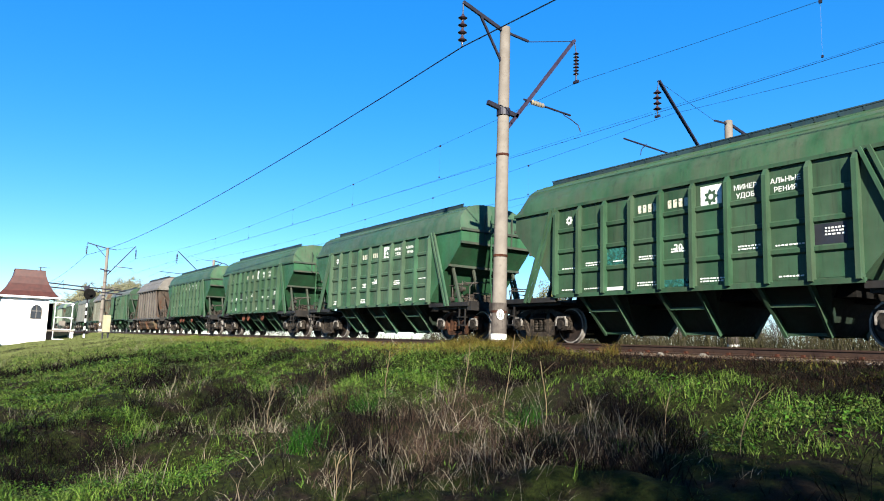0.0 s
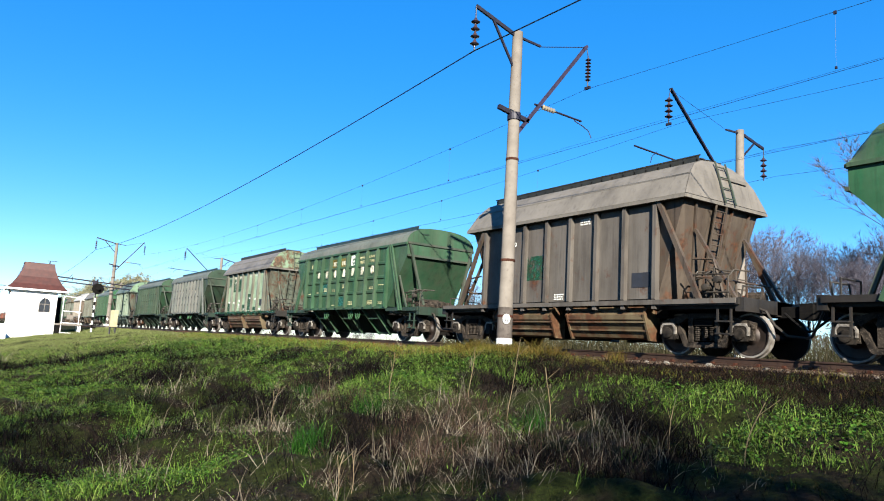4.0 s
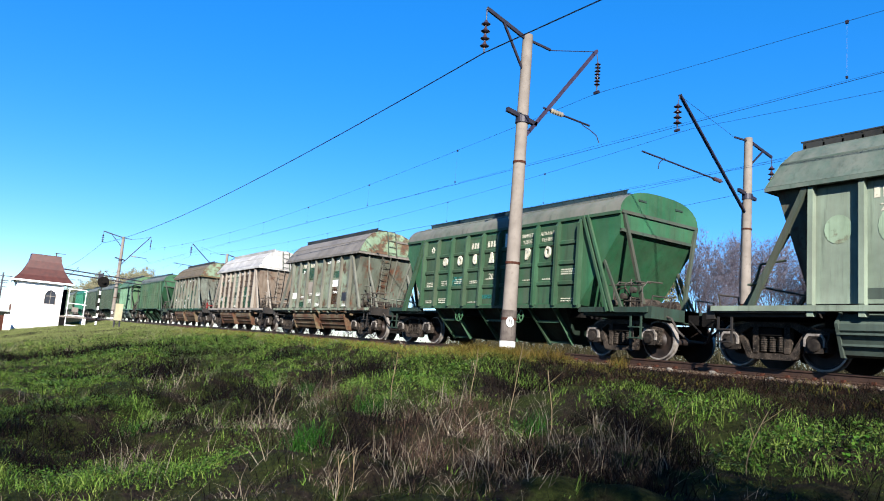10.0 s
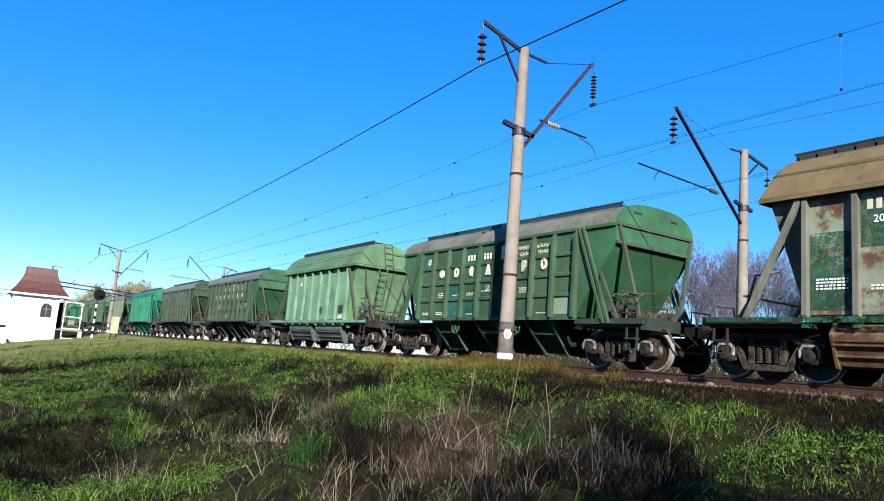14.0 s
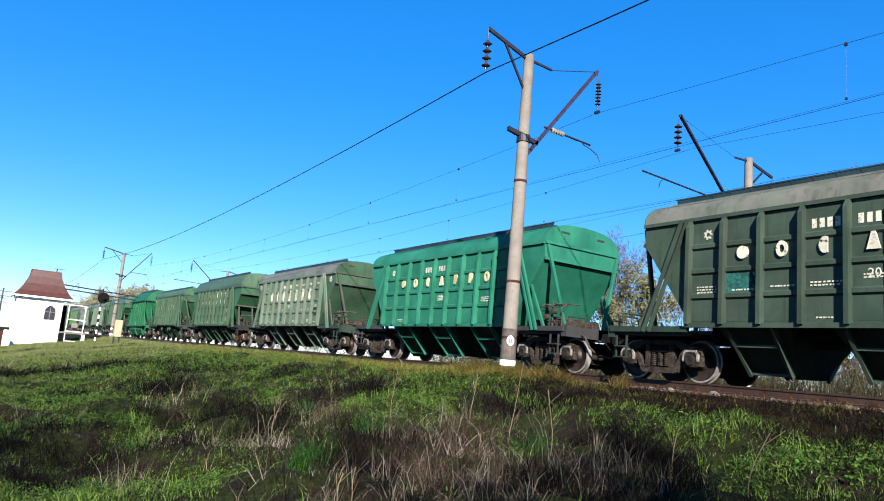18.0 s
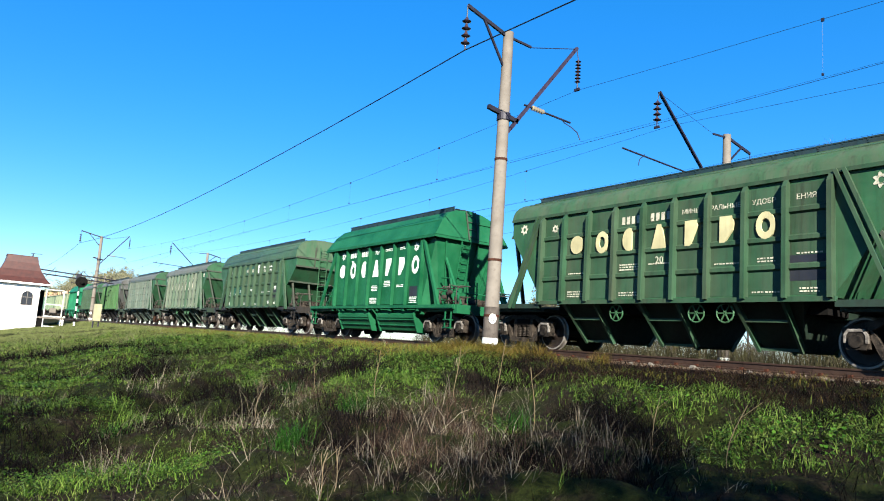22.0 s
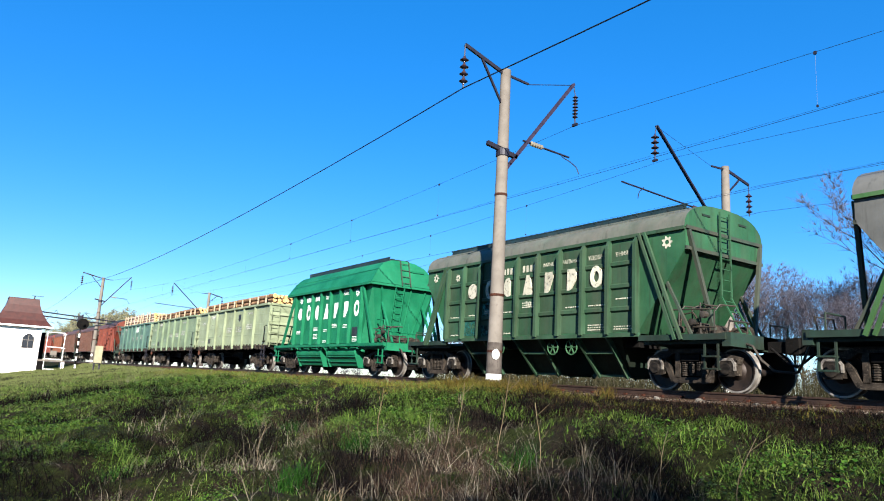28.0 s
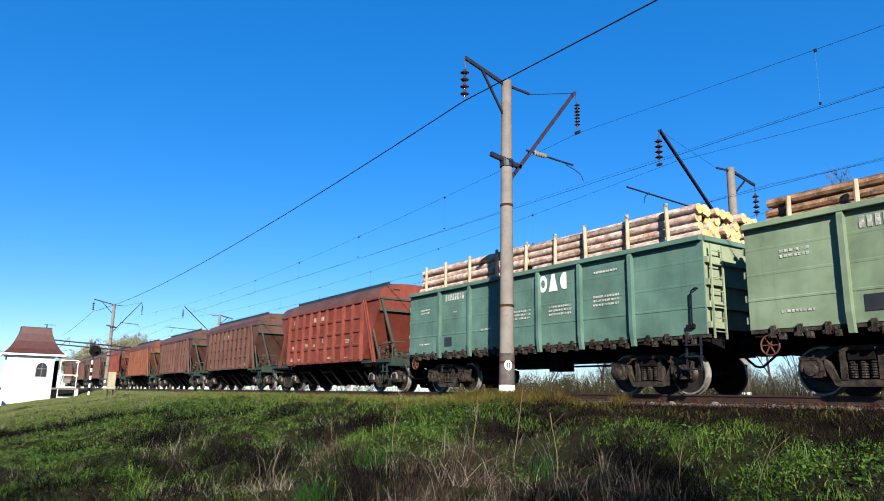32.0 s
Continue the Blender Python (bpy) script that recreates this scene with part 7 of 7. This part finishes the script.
GREEN_PATCH = paint("fresh_green_patch", "26765a", dirt="5f7460", dirt_amount=0.45, rust=0.40, worn=0.8)
TEAL_PATCH = paint("teal_patch", "2f8a80", dirt_amount=0.15, worn=0.7)
RUST_PATCH = paint("rust_brown_patch", "6a4a34", dirt_amount=0.4, rust=0.5, worn=0.9)
BROWN_P = paint("bare_brown_panel", "6c5a48", dirt="4c4034", dirt_amount=0.5, rust=0.45)
GREEN_M = paint("dusty_green_paint", "427454", dirt="7c8470", dirt_amount=0.65)
GREY_W = paint("chalky_grey_paint", "747e7a", dirt="9c9890", dirt_amount=0.8)
GREY_G = paint("pale_dusty_grey_green_paint", "6c8476", dirt="9a9c90", dirt_amount=0.7)
OCHRE = paint("ochre_number_patch", "9a8a3c", dirt_amount=0.3, worn=0.4)
SILL = paint("grimy_green_sill", "2e5040", dirt="3a332c", dirt_amount=0.7)
LIME = paint("lime_green_paint", "4f8a4a", dirt="6a7058", dirt_amount=0.4)
GREY_P = paint("light_grey_paint", "8b8d8a", dirt_amount=0.3)
ORANGE = paint("orange_band", "c07a28", dirt_amount=0.2)
OLIVE = paint("olive_green_paint", "c4d4aa", dirt="9a9c78", dirt_amount=0.22, grime=0.14)
OLIVE_B = paint("grey_green_gondola_paint", "a6c09a", dirt="8a8c6c", dirt_amount=0.22, grime=0.14)
TEAL_G = paint("blue_green_gondola_paint", "78a492", dirt="6c8272", dirt_amount=0.25, grime=0.16)
RED_OX = paint("red_oxide_paint", "a84e3a", dirt="7a4a3a", dirt_amount=0.45)
RED_BR = paint("brown_oxide_paint", "805244", dirt="75604e", dirt_amount=0.55)
RED_OR = paint("orange_oxide_paint", "a8603e", dirt="845a46", dirt_amount=0.5)
RED = paint("red_hand_wheel", "b02c22", dirt_amount=0.2)
WHEEL_OR = paint("orange_red_hand_wheel", "96583e", dirt_amount=0.3)
WHEEL_GR = paint("green_hand_wheel", "4f8a5c", dirt_amount=0.3)
PLATE = paint("dark_blue_plate", "2a3242", dirt_amount=0.2)
WALK = paint("dark_blue_green_walkway", "1c4650", dirt_amount=0.3)
WALK_DARK = paint("dark_walkway", "2f3432", dirt_amount=0.4)
FRAME_GREY = paint("grey_underframe", "3d3f42", dirt_amount=0.4)
FADED = paint("faded_white_lettering", "e6e2cc", dirt="8a8c78", dirt_amount=0.3, grime=0.25, tone=0.5, worn=0.35)
FAINT_MARK = paint("faint_chalk_lettering", "f0f2e6", dirt="c4ccb0", dirt_amount=0.4, grime=0.2, tone=0.42, worn=0.7)
YELLOWISH = paint("cream_lettering", "dcd4a4", dirt_amount=0.2, grime=0.2, tone=0.5)
BARK_P = surface("pink_birch_bark", "f0dccc", "b08a74", 5.0, 0.9, 0.5, third="5f4638", tone=0.5)
BARK_B = surface("mottled_brown_bark", "b08a6a", "604532", 4.0, 0.9, 0.6, third="e6d8c6", tone=0.55)
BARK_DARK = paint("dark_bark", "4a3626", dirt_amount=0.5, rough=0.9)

CAST_DARK = paint("oily_pipe", "3c3630", dirt="6e6456", dirt_amount=0.6)
# hopper bottoms: the shade under the wagon is put into a darker green
LOW = paint("shade_dark_green_hopper", "2c4636", dirt="302c26", dirt_amount=0.8)
STRUT = paint("grimy_green_strut", "4a6050", dirt="6e6456", dirt_amount=0.7)
FRAME_D = paint("dusty_dark_underframe", "262321", dirt="60564a", dirt_amount=0.3)
FUNNEL = paint("grimy_funnel_end", "7c8878", dirt="5c5040", dirt_amount=0.9, rust=0.49, grime=0.8)
FUNNEL_B = paint("rusty_brown_funnel_end", "5e5044", dirt="7a6e60", dirt_amount=0.8, rust=0.48, grime=0.7)
FUNNEL_P = paint("pale_grey_funnel_end", "98a294", dirt="6e6658", dirt_amount=0.9, rust=0.43, grime=0.7)
FUNNEL_W = paint("chalky_brown_funnel_end", "94806c", dirt="b8aea0", dirt_amount=0.8, rust=0.42, grime=0.5)
WHITE_DUST = paint("chalk_dusted_steel", "b4a898", dirt="d0cabe", dirt_amount=0.6, grime=0.4)
HIP = paint("pale_green_roof_end", "92b48e", dirt="6f7a60", dirt_amount=0.4, grime=0.4)
HIP_RUST = paint("pale_green_roof_end_with_rust", "9cbc98", dirt="76705a", dirt_amount=0.5, rust=0.55)
DUST_RIB = paint("dusty_grey_rib", "969a8c", dirt="6f6856", dirt_amount=0.7)

A_LABEL = "ribbed hopper wagon, "
B_LABEL = "panelled hopper wagon, "
TEALS = ((2, 1.36, 0.78, 0.52, TEAL_PATCH), (3, 1.36, 0.78, 0.5, TEAL_PATCH), (2, 1.93, 0.7, 0.42, TEAL_PATCH))
TRAIN = [
    dict(k="A", old=1, paint=GREEN, roof=ROOF_GREEN, square=WHITE, label=A_LABEL + "green with white stencils and square emblem", patches=((2, 1.95, 0.72, 0.42, TEAL_PATCH), (2, 1.32, 0.5, 0.08, WHITE), (4, 1.32, 0.7, 0.16, TEAL_PATCH), (8, 1.95, 0.6, 0.4, PLATE))),
    dict(k="A", old=1, paint=GREEN_M, roof=GREEN_M, square=WHITE, label=A_LABEL + "dusty green with a brighter green end", ends=GREEN_L, cast2=CAST_RED),
    dict(k="A", old=1, paint=GREEN, roof=ROOF_GREEN, square=WHITE, label=A_LABEL + "green with a dark stencilled plate", wheels=WHEEL_OR, ends=GREEN_L, patches=((2, 1.95, 0.72, 0.45, PLATE), (8, 1.6, 0.6, 0.35, PLATE))),
    dict(k="A", old=1, paint=GREEN, roof=ROOF_GREEN, square=WHITE, label=A_LABEL + "green with teal repaint patches", wheels=WHEEL_OR, ends=GREEN_L, patches=TEALS + ((4, 1.36, 0.78, 0.4, TEAL_PATCH),)),
    dict(k="B", paint=BROWN_W, roof=ROOF_GREY, ends=FUNNEL_B, hip=ROOF_GREY, skirt=SKIRT_RUST, label=B_LABEL + "weathered bare brown-grey", patches=((2, 1.9, 0.7, 0.7, GREEN_PATCH),), marks=0.3, number=False),
    dict(k="A", paint=GREEN, roof=ROOF_DUST, square=WHITE, brand=FADED, wheels=WHEEL_GR, label=A_LABEL + "green with white bold marks and cream marks", mark=YELLOWISH, patches=((2, 1.95, 0.72, 0.42, TEAL_PATCH), (4, 1.36, 0.74, 0.4, TEAL_PATCH), (3, 3.02, 0.8, 0.42, OCHRE), (4, 3.02, 0.8, 0.42, OCHRE))),
    dict(k="B", paint=PALE, roof=ROOF_GREY, ends=FUNNEL, hip=HIP_RUST, rib=DUST_RIB, skirt=SKIRT_RUST, sill=GREEN_PATCH, label=B_LABEL + "chalky pale green with rust and fresh green patches", patches=((0, 2.75, 0.7, 0.55, GREEN_PATCH), (1, 2.45, 0.84, 0.98, GREEN_PATCH), (2, 2.45, 0.84, 0.98, GREEN_PATCH), (3, 1.3, 0.7, 0.35, GREEN_PATCH), (4, 1.3, 0.8, 0.95, GREEN_PATCH), (5, 1.3, 0.8, 0.2, GREEN_PATCH), (0, 1.3, 0.6, 0.5, GREEN_PATCH))),
    dict(k="A", paint=GREY_W, roof=ROOF_DUST, ends=GREEN_D, low=GREY_D, square=FADED, brand=FADED, wheels=WHEEL_GR, mark=FADED, label=A_LABEL + "faded dusty grey-green with pale marks", patches=((3, 3.02, 0.78, 0.42, PALE_G), (4, 3.02, 0.78, 0.42, PALE_G), (3, 1.95, 0.7, 0.4, TEAL_PATCH), (1, 1.36, 0.78, 0.5, PALE_G), (5, 1.36, 0.78, 0.5, PALE_G))),
    dict(k="A", paint=GREEN_D, roof=ROOF_DUST, ends=GREEN, square=WHITE, brand=FADED, label=A_LABEL + "dark green with a row of white bold marks", cast=CAST_RED, patches=((3, 3.02, 0.78, 0.42, GREEN_L), (4, 3.02, 0.78, 0.42, GREEN_L), (3, 1.95, 0.7, 0.42, GREEN_PATCH), (2, 1.95, 0.7, 0.42, TEAL_PATCH))),
    dict(k="B", paint=PALE_G, roof=GREY_G, ends=FUNNEL, hip=HIP, strut=STRUT, skirt=SKIRT_GREY, brand=PALE, mark=FADED, label=B_LABEL + "faded grey-green with ghostly white marks", patches=((4, 1.75, 0.8, 0.62, GREEN_D), (1, 1.35, 0.5, 0.2, SKIRT_GREY)), marks=0.4),
    dict(k="A", paint=GREEN, roof=ROOF_DUST, ends=GREEN_L, square=WHITE, brand=FADED, wheels=WHEEL_GR, label=A_LABEL + "green with cream marks and white bold marks", patches=((3, 3.02, 0.78, 0.42, ROOF_GREEN), (2, 1.95, 0.7, 0.3, TEAL_PATCH), (4, 1.5, 0.5, 0.12, TEAL_PATCH))),
    dict(k="B", paint=PALE_RUST, roof=ROOF_GREY, ends=FUNNEL, hip=HIP_RUST, rib=DUST_RIB, strut=DUST_RIB, skirt=SKIRT_RUST, label=B_LABEL + "pale green with large rust patches", patches=((1, 3.0, 0.84, 0.42, GREEN_PATCH), (2, 2.6, 0.84, 0.8, GREEN_PATCH), (5, 1.4, 0.84, 0.7, RUST_PATCH), (5, 2.6, 0.84, 0.3, GREEN_PATCH), (2, 1.9, 0.84, 0.6, WHITE_DUST), (1, 1.3, 0.84, 0.25, GREEN_PATCH), (5, 2.2, 0.7, 0.3, WHITE), (0, 1.7, 0.6, 0.3, WHITE))),
    dict(k="B", paint=BROWN_P, roof=ROOF_WHITE, ends=FUNNEL_W, strut=WHITE_DUST, skirt=SKIRT_RUST, rib=WHITE_DUST, sill=WHITE_DUST, bars_across=1, seventy=1, walk=ROOF_WHITE, brake_wheel=RED, roof_label="flaking white-painted roof", label=B_LABEL + "rusty brown and green with a white roof", patches=((0, 1.3, 0.84, 0.75, GREEN_PATCH), (0, 2.7, 0.84, 0.3, GREEN_PATCH), (1, 1.3, 0.84, 0.65, GREEN_PATCH), (3, 1.3, 0.84, 2.1, PALE_G), (3, 1.9, 0.4, 0.3, GREEN_PATCH), (5, 1.3, 0.84, 1.25, GREEN_PATCH), (6, 1.3, 0.84, 0.7, GREEN_PATCH), (2, 2.9, 0.84, 0.4, PALE_RUST))),
    dict(k="B", paint=PALE_RUST, roof=ROOF_BROWN, ends=FUNNEL_P, hip=HIP_RUST, rib=DUST_RIB, skirt=SKIRT_RUST, sill=GREEN_PATCH, label=B_LABEL + "patched green with a rusty brown roof", patches=((0, 1.35, 0.8, 1.5, GREEN_PATCH), (1, 2.5, 0.84, 0.9, GREEN_PATCH), (2, 2.5, 0.84, 0.9, GREEN_PATCH), (3, 1.3, 0.84, 0.9, GREEN_PATCH), (4, 1.3, 0.84, 1.0, GREEN_PATCH), (5, 1.3, 0.84, 1.3, GREEN_PATCH), (6, 2.2, 0.8, 0.8, GREEN_PATCH), (5, 2.8, 0.8, 0.5, RUST_PATCH))),
    dict(k="A", paint=GREEN, roof=ROOF_DUST, ends=GREEN_L, square=WHITE, brand=FADED, wheels=WHEEL_GR, label=A_LABEL + "green with teal patches and white bold marks", patches=TEALS + ((0, 3.0, 0.7, 0.45, TEAL_PATCH), (3, 3.02, 0.78, 0.42, TEAL_PATCH), (8, 1.36, 0.7, 0.5, PALE_G))),
    dict(k="B", paint=MINT, roof=MINT_R, ends=MINT_R, strut=STRUT, skirt=SKIRT_GREY, label=B_LABEL + "repainted mint green", marks=0.2, number=False, patches=((4, 1.55, 0.3, 0.3, GREEN_PATCH),)),
    dict(k="A", paint=GREEN_D, roof=ROOF_DUST, ends=GREEN_L, square=FADED, brand=FADED, label=A_LABEL + "dark green with white bold marks and diamond", patches=((2, 1.95, 0.6, 0.4, PALE_G), (3, 1.95, 0.5, 0.3, TEAL_PATCH), (4, 1.36, 0.7, 0.3, PALE_G))),
    dict(k="A", paint=GREY_D, roof=ROOF_DUST, ends=GREEN_D, square=FADED, brand=FADED, mark=FADED, label=A_LABEL + "sooty grey-green with faded marks", patches=((1, 1.95, 0.8, 0.45, TEAL_PATCH),)),
    dict(k="A", paint=GREEN_T, roof=GREEN_T, ends=GREEN_T, strut=GREEN_T, brand=YELLOWISH, words=False, frame=FRAME_GREY, label=A_LABEL + "clean bright teal green with pale yellow marks", marks=0.5),
    dict(k="A", paint=GREEN_G, roof=ROOF_DUST, ends=GREEN, brand=FADED, brand_big=1, label=A_LABEL + "dusty green with large white marks", patches=((3, 1.36, 0.78, 0.5, TEAL_PATCH), (8, 1.7, 0.7, 0.4, PLATE))),
    dict(k="A", old=1, paint=GREEN, roof=ROOF_GREEN, ends=GREEN_L, square=WHITE, brand=FADED, label=A_LABEL + "green with white square and bold marks", cast2=CAST_RED, patches=((2, 1.93, 0.6, 0.4, TEAL_PATCH), (8, 1.5, 0.5, 0.45, PALE_G))),
    dict(k="A", paint=GREEN, roof=ROOF_GREEN, ends=GREEN_L, brand=YELLOWISH, brand_big=1, ladder=1, wheels=WHEEL_GR, label=A_LABEL + "green with large cream marks and end ladder", patches=((8, 1.6, 0.7, 0.5, PLATE),)),
    dict(k="B", paint=EMERALD, roof=EMERALD, ends=EMERALD, strut=EMERALD, skirt=EMERALD, brand=WHITE, flower=1, seventy=1, frame=EMERALD, trim=EMERALD, label=B_LABEL + "freshly painted emerald green with large white marks", walk=WALK),
    dict(k="A", old=1, paint=GREEN, roof=ROOF_GREEN, ends=GREEN_L, square=WHITE, label=A_LABEL + "green with teal patches", patches=((2, 1.95, 0.6, 0.42, TEAL_PATCH), (3, 3.04, 0.78, 0.4, TEAL_PATCH), (4, 3.04, 0.78, 0.4, TEAL_PATCH), (8, 1.7, 0.7, 0.5, PLATE), (1, 1.95, 0.5, 0.4, TEAL_PATCH))),
    dict(k="A", paint=GREEN_G, roof=ROOF_DUST, ends=GREEN_L, brand=FADED, brand_big=1, ladder=1, wheels=WHEEL_GR, label=A_LABEL + "sooty green with large white marks and end ladder"),
    dict(k="A", paint=GREY_G, roof=ROOF_DUST, ends=GREEN_L, brand=FADED, words=False, label=A_LABEL + "grey-green with faint marks and bright end", marks=0.4, cast2=CAST_RED, patches=((2, 1.36, 0.7, 0.5, PALE_G), (4, 1.36, 0.7, 0.5, PALE_G), (3, 2.6, 0.5, 0.35, PALE_G))),
    dict(k="A", paint=LIME, roof=GREY_P, ends=GREY_P, brand=FADED, words=False, label=A_LABEL + "lime green with grey ends and orange bands", low=FRAME_GREY, band=1),
    dict(k="A", paint=GREEN, roof=ROOF_DUST, ends=GREEN_L, brand=FADED, brand_big=1, ladder=1, wheels=WHEEL_GR, label=A_LABEL + "green with large off-white marks and teal patches", patches=((1, 1.36, 0.78, 0.5, TEAL_PATCH), (2, 1.36, 0.78, 0.3, TEAL_PATCH), (2, 1.9, 0.7, 0.5, TEAL_PATCH))),
    dict(k="B", paint=EMERALD_T, roof=EMERALD_T, ends=EMERALD_T, strut=EMERALD_T, skirt=EMERALD_T, brand=WHITE, flower=1, seventy=1, frame=EMERALD_T, trim=EMERALD_T, label=B_LABEL + "freshly painted emerald green with dark plate", walk=WALK),
    dict(k="G", paint=OLIVE, end=OLIVE, top=3.92, bark=BARK_B, badge=1, label="pale olive-green steel open wagon with a dark shield badge", load_label="brown pine logs stacked between peeled stakes"),
    dict(k="G", paint=OLIVE_B, end=OLIVE, top=3.94, bark=BARK_B, label="grey-green steel open wagon with white stencils", load_label="pale and brown logs stacked between short stakes"),
    dict(k="G", paint=TEAL_G, end=OLIVE, top=4.24, stake=0.2, bark=BARK_P, emblem=1, label="blue-green steel open wagon with a bold white mark", load_label="high stack of pinkish birch logs between white stakes"),
]
for i, p in enumerate((RED_OX, RED_BR, RED_BR, RED_OR, RED_OX, RED_BR, RED_BR, RED_BR)):
    TRAIN.append(dict(k="A", paint=p, roof=p if i % 3 else RED_BR, ends=p, words=False, mark=FADED, low=UNDER, label="ribbed steel hopper wagon, weathered %s oxide paint" % ("red", "brown", "brown", "orange", "red", "brown", "brown", "brown")[i], marks=0.6))

WAGONS = []          # (wagon, first place, wheelsets, load)
front = -2.909
for i, spec in enumerate(TRAIN):
    spec["seed"] = i + 1
    length = {"A": 14.149, "B": 12.709, "G": 13.593}[spec["k"]]
    if spec["k"] == "G":
        w, sets, load = gondola(spec)
    else:
        (w, sets), load = (hopper_a if spec["k"] == "A" else hopper_b)(spec), None
    if spec.get("band"):
        for k in range(PANEL_N):
            part("orange_band", cached("orange_band", lambda: Shape().box(-0.39, 0.39, -0.003, 0, 0, 0.09)), ORANGE, w, at=pose(P_X0 + (k + 0.5) * PANEL_W, -1.512, 1.34))
            part("orange_band", cached("orange_band", lambda: Shape()), ORANGE, w, at=pose(P_X0 + (k + 0.5) * PANEL_W, -1.512, 3.4))
    WAGONS.append((w, front - length / 2, sets, load))
    front -= length


def motions():
    """The train runs along the track at about 13 m/s; its wheels roll while they are near."""
    times = [0.0, 4.0, 8.0, 12.0, 16.0, 20.0, 24.0, 28.0, 32.0]
    for w, first, sets, load in WAGONS:
        rows = [(t, pose(first + travel(t), TRACK_Y, 0)) for t in times]
        walk(w, rows)
        if load is not None:
            walk(load, rows)
        # stretch of time in which the wagon is within sight of its wheels
        fine = [q * 0.05 for q in range(641) if -30 < first + travel(q * 0.05) < 10]
        for ws, x in sets:
            turn = [(t, math.degrees(travel(t) / 0.4785)) for t in fine]
            if not turn:
                turn = [(0.0, 0.0), (32.0, 0.0)]
            if turn[0][0] > 0:
                turn.insert(0, (0.0, turn[0][1]))
            if turn[-1][0] < 32:
                turn.append((32.0, turn[-1][1]))
            walk(ws, [(t, pose(x, 0, 0.4785, 0, a % 360, 0)) for t, a in turn])


motions()
